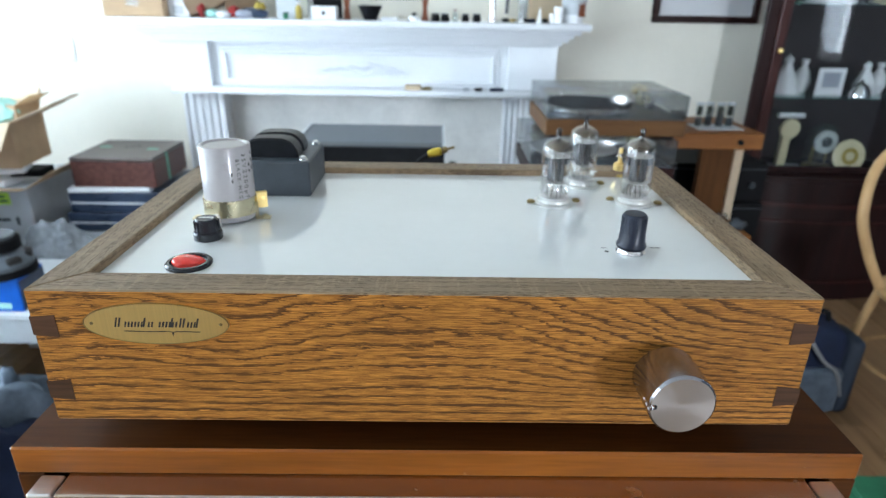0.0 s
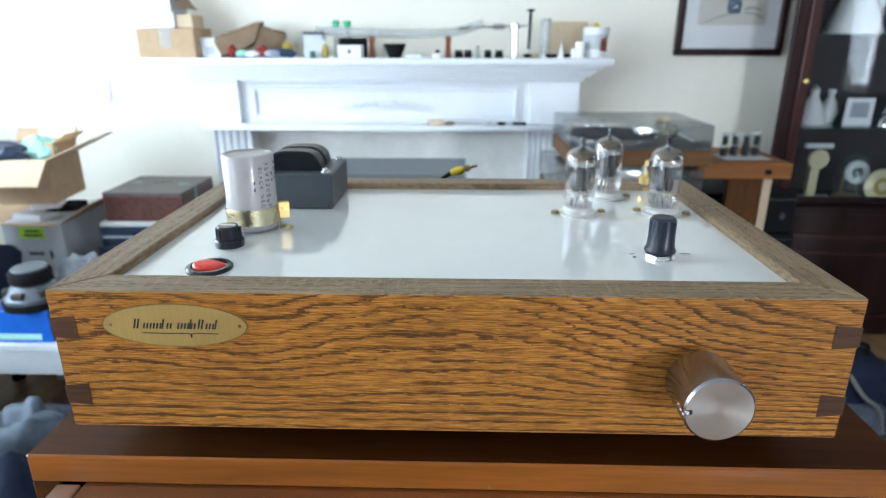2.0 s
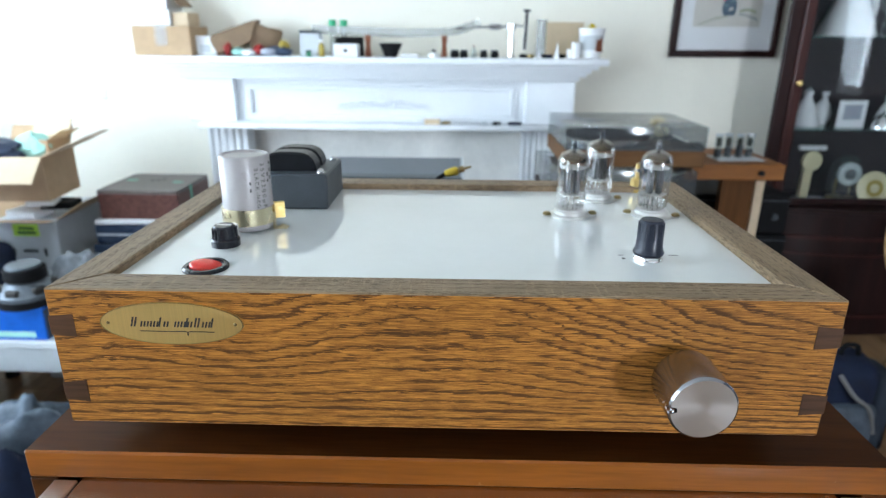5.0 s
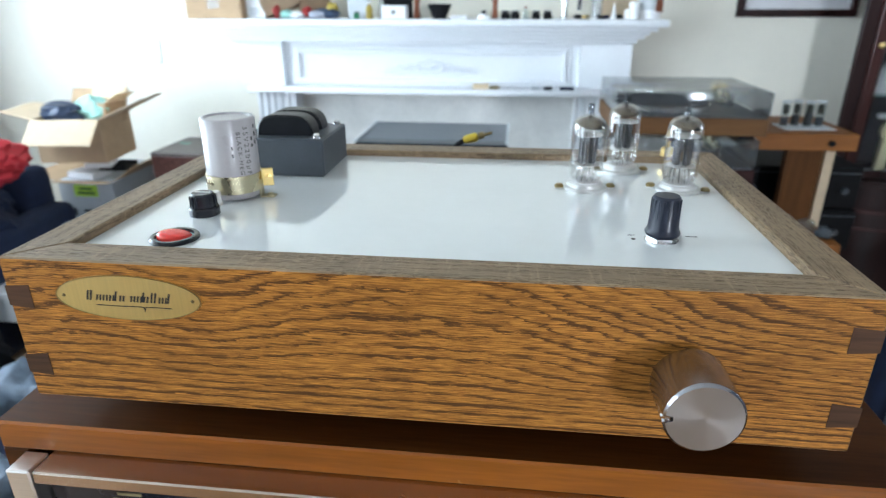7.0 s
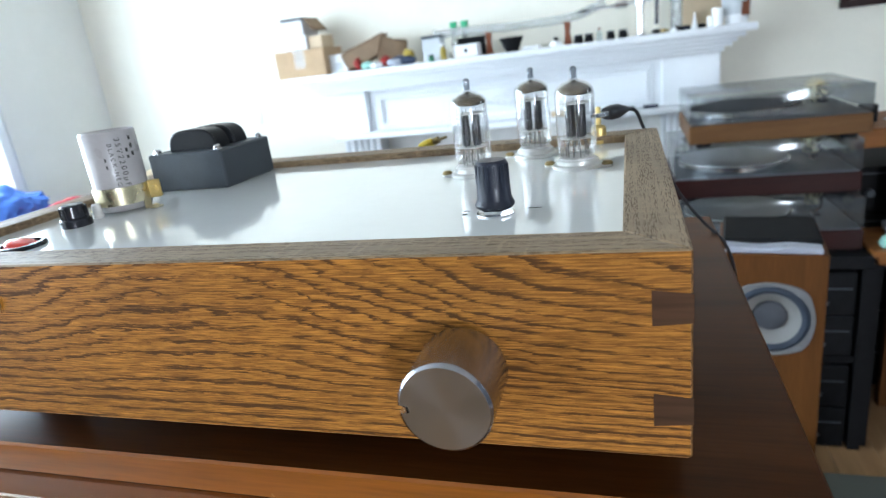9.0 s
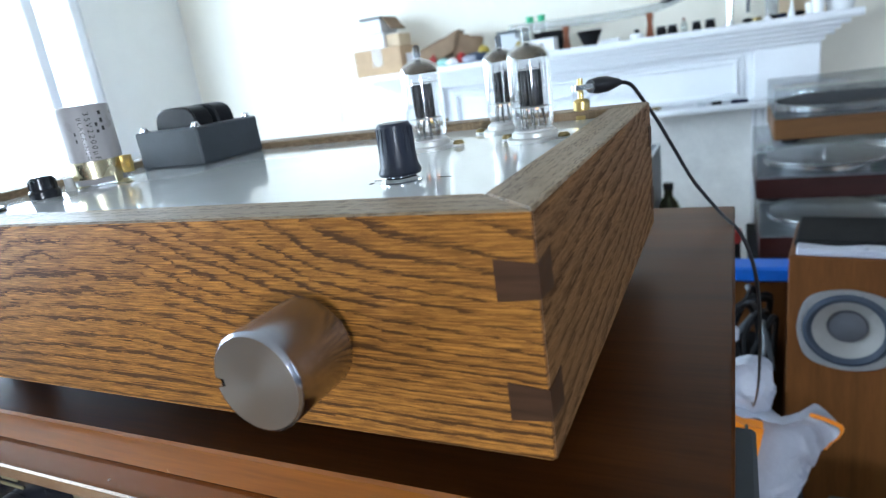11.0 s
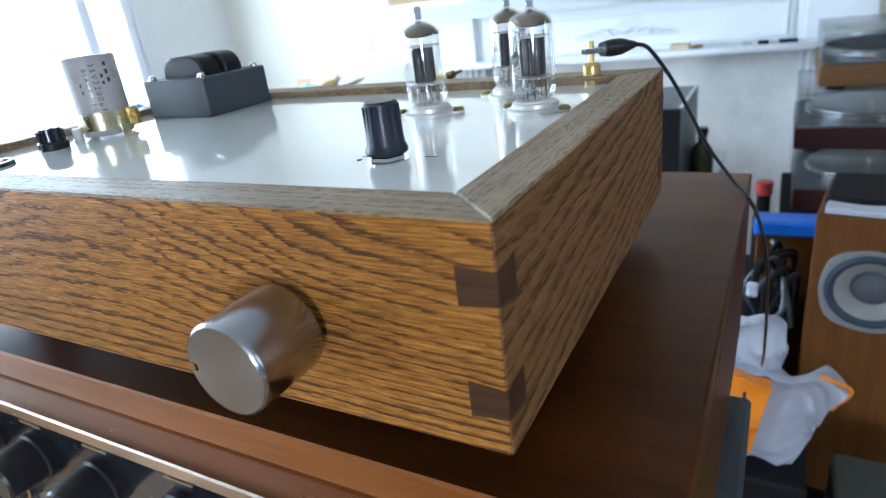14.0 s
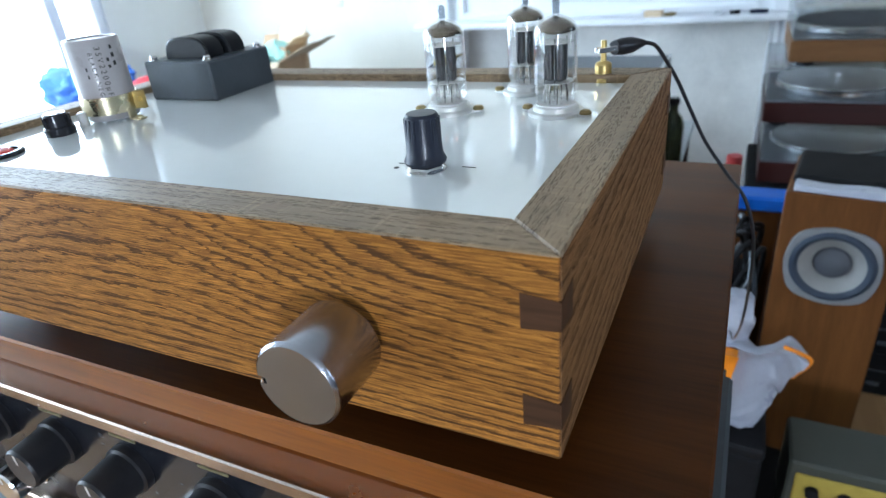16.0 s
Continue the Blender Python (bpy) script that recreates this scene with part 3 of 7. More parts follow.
part("middle_shelf", box(B(), -1.155, 0.447, 2.455, 2.699, 0.901, 0.925, 0.006, 2), WW, fire)


def pilaster(x0, x1):
    n, d = 5, 0.009
    out = [(x0, 2.60), (x0, 2.53)]
    pitch = (x1 - x0) / (n + 0.4)
    for k in range(n):
        a = x0 + pitch * (k + 0.35)
        out += [(a + pitch * 0.7 * i / 5, 2.53 + d * math.sin(math.pi * i / 5)) for i in range(6)]
    out += [(x1, 2.53), (x1, 2.60)]
    bm = prism(B(), out[::-1], 0.14, 0.90)
    box(bm, x0 + 0.001, x1 - 0.001, 2.60, 2.699, 0.14, 0.90)
    part("pilaster", bm, WW, fire, "fluted white pilaster", 20)
    part("plinth", box(B(), x0 - 0.01, x1 + 0.01, 2.515, 2.699, 0, 0.14, 0.004), WW, fire)


pilaster(-1.14, -0.957), pilaster(0.308, 0.443)
for x0, x1, z0 in ((-0.957, -0.62, 0), (0.0, 0.308, 0), (-0.62, 0.0, 0.52)):
    part("stone_slab", box(B(), x0, x1, 2.635, 2.699, z0, 0.90), M["cream"], fire, "pale veined stone surround")

# ---- receiver on its stand ----
stand = thing("equipment_stand", "dark grey stand under the wooden receiver", "stand", (0, 0, 0))
part("top", box(B(), -0.262, 0.262, -0.03, 0.292, 0.905, 0.93, 0.003), M["grey_paint"], stand)
for x in (-0.24, 0.24):
    for y in (0.0, 0.265):
        part("leg", box(B(), x - 0.02, x + 0.02, y - 0.02, y + 0.02, 0, 0.905, 0.003), M["grey_paint"], stand)
part("shelf", box(B(), -0.22, 0.22, -0.02, 0.285, 0.42, 0.44, 0.002), M["grey_paint"], stand)

rec = thing("stereo_receiver", "vintage stereo receiver in a glossy reddish wooden case", "receiver", (0.008, 0, 0.93))
RW, RH, RD = 0.240, 0.15, 0.37
bm = box(B(), -RW, RW, 0.0, RD, RH - 0.018, RH, 0.0012)
bm.faces.ensure_lookup_table()
case_top = part("case_top", bm, [M["mahogany_shaded"], M["mahogany_edge"]], rec)
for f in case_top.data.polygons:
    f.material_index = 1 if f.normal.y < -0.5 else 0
for x0, x1 in ((-RW, -RW + 0.016), (RW - 0.016, RW)):
    part("case_side", box(B(), x0, x1, 0.0, RD, 0.012, RH - 0.018, 0.001), M["mahogany_shaded"], rec)
part("case_bottom", box(B(), -RW + 0.016, RW - 0.016, 0.0, RD, 0.012, 0.024), M["mahogany_edge"], rec)
part("back_cover", box(B(), -RW + 0.016, RW - 0.016, RD - 0.006, RD - 0.002, 0.024, RH - 0.018), M["black_plastic"], rec)
for x in (-0.2, 0.2):
    for y in (0.04, 0.25):
        part("foot", disc_rod(B(), 0.014, 0, 0.012, 20, 0.001, pose(x, y, 0)), M["black_plastic"], rec)
part("top_rail", box(B(), -0.2105, 0.2105, -0.016, 0.004, RH - 0.026, RH - 0.0182, 0.0009), M["rail_metal"], rec, "brushed metal rail toned with the warm wood it reflects")
for s in (-1, 1):
    part("corner_post", box(B(), *sorted((s * 0.2255, s * 0.2118)), -0.016, -0.0002, 0.02, RH - 0.0182, 0.0009), M["steel"], rec, "brushed metal corner post")
part("bottom_rail", box(B(), -0.2105, 0.2105, -0.016, -0.0005, 0.02, 0.032, 0.0009), M["rail_metal"], rec, "brushed metal rail toned with the warm wood it reflects")
part("dial_glass", box(B(), -0.2105, 0.2105, -0.006, -0.0008, 0.032, RH - 0.026), M["black_soft"], rec, "glossy black front panel")


def rec_knob(x, z, r, depth, mat):
    bm = lathe(B(), [(0, 0), (r * 1.12, 0), (r * 1.12, depth * 0.18), (r, depth * 0.22), (r * 0.94, depth * 0.94), (r * 0.86, depth), (0, depth)], 36, pose(x, -0.006, z, 90, 0, 0))
    k = part("knob", bm, M[mat], rec)
    part("pointer", box(B(), x - 0.0008, x + 0.0008, -0.0062 - depth, -0.006 - depth * 0.98, z + r * 0.3, z + r * 0.8), M["mica"], k)


for x in (-0.165, -0.105, -0.045, 0.02, 0.08, 0.14):
    rec_knob(x, 0.088, 0.0135, 0.026, "black_plastic")
for x in (-0.15, -0.02, 0.11):
    rec_knob(x, 0.052, 0.012, 0.022, "chrome")
M["gilt_ink"] = painted("gilt_ink", (0.20, 0.165, 0.08), 0.5, 0.1, 200, 0)
for x in (-0.165, -0.105, -0.045, 0.02, 0.08, 0.14):
    for k, wdt in enumerate((0.010, 0.007)):
        part("lettering", box(B(), x - wdt, x + wdt, -0.0066, -0.006, 0.1075 + k * 0.0042, 0.1093 + k * 0.0042), M["gilt_ink"], rec)

# ---- the amplifier ----
H, T, D, W = 0.0785, 0.0215, 0.258, 0.20
PZ = 0.0735
amp = thing("tube_preamplifier", "handmade oak-cased tube preamplifier with white top plate and aluminium knob", "amplifier", (0, 0, 1.10))
E_ = 0.0008
part("front_panel", prism(B(), [(-W, 0), (W, 0), (W - T, T), (-W + T, T)], 0, H, E_), [M["oak_front"], M["oak_edge"]], amp, "stained oak board with bold open grain")
part("back_panel", prism(B(), [(-W + T, D - T), (W - T, D - T), (W, D), (-W, D)], 0, H, E_), [M["oak_back"], M["oak_edge"]], amp)
part("side_panel", prism(B(), [(W, 0.0), (W, D), (W - T, D - T), (W - T, T)], 0, H, E_), [M["oak_side"], M["oak_edge_y"]], amp)
part("side_panel", prism(B(), [(-W, 0.0), (-W + T, T), (-W + T, D - T), (-W, D)], 0, H, E_), [M["oak_side"], M["oak_edge_y"]], amp)
for o in amp.children:
    for f in o.data.polygons:
        inward = f.normal.x * f.center.x + f.normal.y * (f.center.y - D / 2)
        f.material_index = 1 if f.normal.z > 0.5 or inward < -0.02 else 0
part("top_plate", box(B(), -W + T - 0.004, W - T + 0.004, T - 0.004, D - T + 0.004, PZ - 0.002, PZ), M["plate"], amp, "glossy white enamelled metal plate")
part("bottom_plate", box(B(), -W + T, W - T, T, D - T, 0.002, 0.004), M["black_plastic"], amp)
for x in (-0.165, 0.165):
    for y in (0.055, 0.21):
        part("foot", lathe(B(), [(0, -0.02), (0.011, -0.02), (0.013, -0.002), (0.013, 0.002), (0, 0.002)], 24, pose(x, y, 0)), M["black_plastic"], amp, "black rubber foot")


def key(sx, sy, z, y_corner):
    """A dark bow-shaped spline let into a mitred corner: it shows on both faces, narrow at the arris."""
    a, b, k, q = 0.0128, 0.0064, 0.0052, 0.00035
    bm = B()
    prism(bm, [(0, -k), (a, -b), (a, b), (0, k)], 0, 0.006, 0, Matrix(((-sx, 0, 0, sx * (W + 0.0001)), (0, 0, sy, y_corner - sy * q), (0, 1, 0, z), (0, 0, 0, 1))))
    prism(bm, [(0, -k), (a, -b), (a, b), (0, k)], 0, 0.006, 0, Matrix(((0, 0, -sx, sx * (W + q)), (sy, 0, 0, y_corner - sy * 0.0001), (0, 1, 0, z), (0, 0, 0, 1))))
    part("dovetail_key", bm, M["walnut_key"], amp, "dark walnut dovetail key in the corner joint", 0)


for sx in (-1, 1):
    for sy, yc in ((1, 0.0), (-1, D)):
        for z in (0.0580, 0.0195):
            key(sx, sy, z, yc)

# oval brass nameplate; its engraved script is reduced to bars
PX, PZ0 = -0.1365, 0.0605
out = [(0.0367 * math.cos(2 * math.pi * i / 96), 0.0116 * math.sin(2 * math.pi * i / 96)) for i in range(96)]
badge = part("nameplate", prism(B(), out, 0, 0.0012, 0, pose(PX, 0, PZ0, 90, 0, 0)), M["brass_plate"], amp, "oval brass nameplate with engraved script", 20)
rim = B()
lathe(rim, [(1.0, 0.0011), (1.0, 0.0014), (0.985, 0.0014), (0.985, 0.0011)], 96)
bmesh.ops.transform(rim, matrix=pose(PX, 0, PZ0, 90, 0, 0) @ Matrix.Diagonal((0.0367, 0.0116, 1, 1)), verts=rim.verts)
part("border", rim, M["old_brass"], badge, "dark engraved border")
# each stroke group: start, slanted bars and their height
for x, bars, ht in ((-0.0212, 2, 0.0052), (-0.0163, 6, 0.0030), (-0.0070, 1, 0.0052), (-0.0045, 2, 0.0030), (0.0010, 6, 0.0031), (0.0068, 1, 0.0052), (0.0112, 2, 0.0052), (0.0152, 3, 0.0031), (0.0196, 1, 0.0052)):
    for k in range(bars):
        a = PX + x + 0.00165 * k
        part("engraving", prism(B(), [(0, 0), (0.00085, 0), (0.00085 + ht * 0.28, ht), (ht * 0.28, ht)], 0, 0.0003, 0, pose(a, -0.0011, PZ0 - 0.0018, 90, 0, 0)), M["ink"], badge)
bm = B()
tube_along(bm, [(PX - 0.0165, -0.0013, PZ0 - 0.0042), (PX - 0.004, -0.0013, PZ0 - 0.0044), (PX + 0.007, -0.0013, PZ0 - 0.0044), (PX + 0.0078, -0.0013, PZ0 - 0.0066), (PX + 0.0088, -0.0013, PZ0 - 0.0044), (PX + 0.0215, -0.0013, PZ0 - 0.0044)], 0.00022, 6)
part("underline", bm, M["ink"], badge)
for s in (-1, 1):
    part("pin", lathe(B(), [(0, 0.002), (0.0004, 0.0019), (0.0009, 0.0012), (0.0009, 0.0008)], 12, pose(PX + s * 0.0325, 0, PZ0, 90, 0, 0)), M["old_brass"], badge)

# volume knob on the front
KX, KZ, KR, K0, KL = 0.1225, 0.0372, 0.0162, 0.0048, 0.0326
km = pose(KX, -0.0006, KZ, 90, 0, 0)
notch = (184, 5.6, 0.0030, KL - 0.0125)
flank = [(KR, KL - 0.0125 + 0.0115 * k / 12) for k in range(13)]
bm = lathe(B(), [(0, K0), (KR - 0.0010, K0), (KR - 0.0002, K0 + 0.0006), (KR, K0 + 0.0015)] + flank + [(KR - 0.0001, KL - 0.0008), (KR - 0.0009, KL - 0.0001), (KR - 0.001, KL)], 240, km, notch)
back = km.inverted()
for f in bm.faces:
    q = back @ f.calc_center_median()
    if q.z > KL - 0.0124 and q.z < KL - 0.0009 and math.hypot(q.x, q.y) < KR - 0.0001:
        f.material_index = 1
knob = part("volume_knob", bm, [M["knob_side"], M["chrome"]], amp, "large turned aluminium knob with a bright milled pointer notch")
part("knob_face", lathe(B(), [(KR - 0.00101, KL - 0.0001), (KR * 0.6, KL - 0.0002), (0, KL - 0.0002)], 240, km, notch), M["knob_face"], knob, "spun aluminium face")
part("shaft", disc_rod(B(), 0.003, -0.004, K0 + 0.0005, 20, 0, km), M["steel"], knob)
part("nut", lathe(B(), [(0, 0), (0.0062, 0), (0.0062, 0.0022), (0.0054, 0.0026), (0, 0.0026)], 6, km), M["steel"], knob, "hexagonal fixing nut", 20)


def on_plate(x, y):
    return pose(x, y, PZ)


# capacitor in its clamp
CX, CY, CR, CH = -0.1345, 0.1215, 0.0164, 0.0515
can = part("capacitor", lathe(B(), [(0, 0.0015), (CR - 0.0012, 0.0015), (CR - 0.0004, 0.003), (CR, 0.005), (CR, CH - 0.0015), (CR - 0.0005, CH - 0.0004), (CR - 0.0015, CH), (CR - 0.0028, CH - 0.0002), (CR - 0.0034, CH - 0.0011), (0, CH - 0.0011)], 64, on_plate(CX, CY)), M["can"], amp, "grey-sleeved electrolytic capacitor can")
strap = B()
lathe(strap, [(CR + 0.0001, 0.0055), (CR + 0.0009, 0.0055), (CR + 0.0009, 0.0165), (CR + 0.0001, 0.0165)], 64, on_plate(CX, CY))
for a in (2, 186):
    m = on_plate(CX, CY) @ pose(0, 0, 0, 0, 0, a)
    box_bm = B()
    box(box_bm, CR, CR + 0.0010, -0.003, 0.003, 0.0008, 0.0075, 0.0003)
    box(box_bm, CR, CR + 0.0095, -0.003, 0.003, 0.0001, 0.0011, 0.0003)
    lathe(box_bm, [(0.0024, 0.001), (0.0024, 0.0018), (0.0012, 0.0026), (0, 0.0027)], 14, pose(CR + 0.006, 0, 0))
    bmesh.ops.transform(box_bm, matrix=m, verts=box_bm.verts)
    part("clamp_foot", box_bm, M["gold_strap"], can, "yellow zinc-plated clamp foot")
part("clamp_strap", strap, M["gold_strap"], can, "yellow zinc-plated clamp band")
bm = box(B(), CR, CR + 0.0075, -0.0016, -0.0006, 0.0055, 0.0168, 0.0004)
box(bm, CR, CR + 0.0075, 0.0006, 0.0016, 0.0055, 0.0168, 0.0004)
lathe(bm, [(0, -0.005), (0.0017, -0.005), (0.0017, 0.005), (0, 0.005)], 12, pose(CR + 0.0042, 0, 0.011, 90, 0, 0))
lathe(bm, [(0.0027, 0.0016), (0.0027, 0.0032), (0, 0.0034)], 6, pose(CR + 0.0042, 0, 0.011, 90, 0, 0))
bmesh.ops.transform(bm, matrix=on_plate(CX, CY) @ pose(0, 0, 0, 0, 0, 22), verts=bm.verts)
part("lug", lathe(B(), [(0, 0), (0.0032, 0), (0.0034, 0.0016), (0.0028, 0.0024), (0.0028, 0.0082), (0.0018, 0.0090), (0, 0.0090)], 18, on_plate(CX - 0.004, CY - CR - 0.0035)), M["mica"], can, "pale solder lug post")
part("clamp_screw", bm, M["brass"], can, "brass clamping ears and screw")


def printed(text, size, angle, top):
    bm = words(text, size, 1.45)
    r = CR + 0.00006
    for v in bm.verts:
        a = radians(angle) + (v.co.y - size * 0.35) / r
        v.co = (CX + r * math.cos(a), CY + r * math.sin(a), PZ + top - v.co.x)
    part("printing", bm, M["ink"], can, "", 0)


def printed_bar(angle, z0, z1, wd):
    bm, r = B(), CR + 0.00006
    a = [radians(angle) + q * wd / r / 2 for q in (-1, 1)]
    vs = [bm.verts.new((CX + r * math.cos(t), CY + r * math.sin(t), PZ + z)) for t, z in ((a[0], z0), (a[1], z0), (a[1], z1), (a[0], z1))]
    bm.faces.new(vs)
    part("printing", bm, M["ink"], can, "", 0)


printed("35V2200µF", 0.0047, -29, 0.0470)
printed("BLACK-NEG.", 0.0037, -46, 0.0440)
for z0, z1, a, wd in ((0.044, 0.0475, -1, 0.003), (0.039, 0.043, -1, 0.003), (0.034, 0.038, -1, 0.003), (0.037, 0.0405, -14, 0.0026), (0.033, 0.036, -14, 0.0026), (0.028, 0.0315, -62, 0.0016), (0.0325, 0.036, -62, 0.0016)):
    printed_bar(a, z0 + 0.0006, z1 - 0.0006, wd * 0.62)

# transformer: grey tray with the two lobes of a black winding
TX0, TX1, TY0, TY1 = -0.153, -0.0905, 0.170, 0.233
trafo = part("transformer", prism(B(), [(TX0, TY0), (TX1, TY0), (TX1, TY1), (TX0, TY1)], PZ, PZ + 0.027, 0.0012), M["grey_paint"], amp, "dark grey painted transformer with black bobbin")
for dx in (-0.011, 0.011):
    bm = B()
    cx, cy = (TX0 + TX1) / 2, (TY0 + TY1) / 2 + dx
    lobe = [(0.021 * (abs(math.cos(t)) ** 0.55) * (1 if math.cos(t) > 0 else -1), 0.0160 * abs(math.sin(t)) ** 0.75 * (1 if math.sin(t) > 0 else -1)) for t in [2 * math.pi * i / 40 for i in range(40)]]
    prism(bm, lobe, -0.0085, 0.0085, 0.0014, pose(cx, cy, PZ + 0.0255, 90, 0, 0))
    part("winding", bm, M["coil_tape"], trafo, "black taped coil winding", 40)
for x in (TX0 + 0.0055, TX1 - 0.0055):
    for y in (TY0 + 0.0055, TY1 - 0.0055):
        part("bolt", lathe(B(), [(0.0036, 0), (0.0036, 0.0008), (0.0026, 0.0008), (0.0026, 0.0024), (0.0016, 0.0034), (0, 0.0036)], 16, pose(x, y, PZ + 0.027)), M["chrome"], trafo)

# fuse holder, rocker switch, bias pot
FX, FY = -0.138, 0.0845
fuse = part("fuse_holder", lathe(B(), [(0, 0), (0.0088, 0), (0.0089, 0.0040), (0.0083, 0.0050), (0.0073, 0.0054), (0.0068, 0.0122), (0.0060, 0.0132), (0, 0.0133)], 32, on_plate(FX, FY)), M["black_soft"], amp, "black fuse holder cap")
for i in range(12):
    a = 30 * i
    part("rib", box(B(), -0.0006, 0.0006, -0.0078, -0.0070, PZ + 0.005, PZ + 0.0118, 0.0002), M["black_soft"], fuse).matrix_local = pose(FX, FY, 0, 0, 0, a)
part("slot", box(B(), FX - 0.0045, FX + 0.0045, FY - 0.0007, FY + 0.0007, PZ + 0.01325, PZ + 0.0136), M["mica"], fuse, "pale printed slot mark")
SX, SY = -0.1350, 0.0440
sw = part("rocker_switch", lathe(B(), [(0.0128, 0), (0.0128, 0.0012), (0.0118, 0.0022), (0.0100, 0.0022), (0.0098, 0.0004)], 48, on_plate(SX, SY)), M["black_soft"], amp, "round black rocker switch with red button")
bm = lathe(B(), [(1.0, 0.0), (1.0, 0.25), (0.97, 0.45), (0.88, 0.68), (0.70, 0.86), (0.40, 0.97), (0, 1.0)], 40)
for v in bm.verts:
    x, y = v.co.x * 0.0094, v.co.y * 0.0074
    v.co = Vector((SX + x, SY + y, PZ + 0.0004 + v.co.z * (0.0038 - 0.14 * x)))
part("button", bm, M["red_lens"], sw, "translucent red rocker button", 40)
QX, QY = 0.1225, 0.0705
pot = part("small_knob", lathe(B(), [(0, 0.0036), (0.0088, 0.0036), (0.0091, 0.0048), (0.0083, 0.0066), (0.0079, 0.0076), (0.0070, 0.0236), (0.0062, 0.0246), (0, 0.0246)], 36, on_plate(QX, QY)), M["knob_black"], amp, "small black ribbed plastic knob")
for i in range(18):
    part("rib", box(B(), -0.0005, 0.0005, -0.0076, -0.0068, PZ + 0.0085, PZ + 0.0228, 0.0001), M["knob_black"], pot).matrix_local = pose(QX, QY, 0, 0, 0, 20 * i)
part("nut", lathe(B(), [(0, 0.0006), (0.0078, 0.0006), (0.0078, 0.0024), (0.0070, 0.0028), (0, 0.0028)], 6, on_plate(QX, QY)), M["chrome"], pot, "hexagonal chrome nut", 20)
part("washer", lathe(B(), [(0, 0), (0.0088, 0), (0.0088, 0.0006), (0, 0.0006)], 30, on_plate(QX, QY)), M["chrome"], pot)
part("shaft", disc_rod(B(), 0.0050, 0.0026, 0.0036, 16, 0, on_plate(QX, QY)), M["chrome"], pot)
part("drill_mark", lathe(B(), [(0.0012, 0), (0.0012, 0.0002), (0, 0.0002)], 12, on_plate(QX - 0.0145, QY - 0.0005)), M["ink"], amp, "", 0)
for x0, x1, y0 in ((-0.0165, -0.0130, 0.005), (0.0140, 0.0200, 0.0060)):
    part("scratch", box(B(), QX + x0, QX + x1, QY + y0, QY + y0 + 0.0004, PZ, PZ + 0.0002), M["ink"], amp, "dark scratch on the white plate", 0)

# binding post
VX, VY = 0.1615, 0.2410
post = part("binding_post", lathe(B(), [(0, 0), (0.0054, 0), (0.0054, 0.0022), (0.0040, 0.0026), (0.0040, 0.0050), (0.0051, 0.0054), (0.0051, 0.0105), (0.0040, 0.0118), (0.0030, 0.0122), (0.0017, 0.0124), (0.0017, 0.0245), (0, 0.0248)], 24, on_plate(VX, VY)), M["brass"], amp, "gold-plated binding post")

# sockets
TUBES = ((0.0915, 0.1630, 6), (0.1525, 0.1655, -14), (0.1218, 0.2115, 4))
for tx, ty, turn in TUBES:
    s = part("tube_socket", lathe(B(), [(0, 0), (0.0146, 0), (0.0146, 0.0016), (0.0138, 0.0021), (0.0120, 0.0023), (0.0118, 0.0044), (0.0110, 0.0050), (0.0, 0.0050)], 40, on_plate(tx, ty)), M["socket"], amp, "aluminium tube socket with a ceramic insert")
    part("insert", lathe(B(), [(0, 0.0050), (0.0104, 0.0050), (0.0104, 0.0058), (0.0085, 0.0060), (0, 0.0060)], 32, on_plate(tx, ty)), M["ceramic"], s, "white ceramic insert")
    bm = prism(B(), [(0.0205 * math.cos(t), 0.0048 * math.sin(t)) for t in [2 * math.pi * i / 24 for i in range(24)]], 0, 0.0012, 0.0002)
    part("flange", bm, M["socket"], s).matrix_local = on_plate(tx, ty) @ pose(0, 0, 0, 0, 0, turn)
    for q in (-1, 1):
        bm = lathe(B(), [(0.0031, 0.0012), (0.0031, 0.0022), (0.0020, 0.0033), (0, 0.0036)], 16, pose(q * 0.0172, 0, 0))
        part("screw", bm, M["old_brass"], s, "tarnished brass screw").matrix_local = on_plate(tx, ty) @ pose(0, 0, 0, 0, 0, turn)


M["clear_base"] = clear("moulded_glass", (0.93, 0.93, 0.94), 0.05, 1.4, 0.0, 0.6)


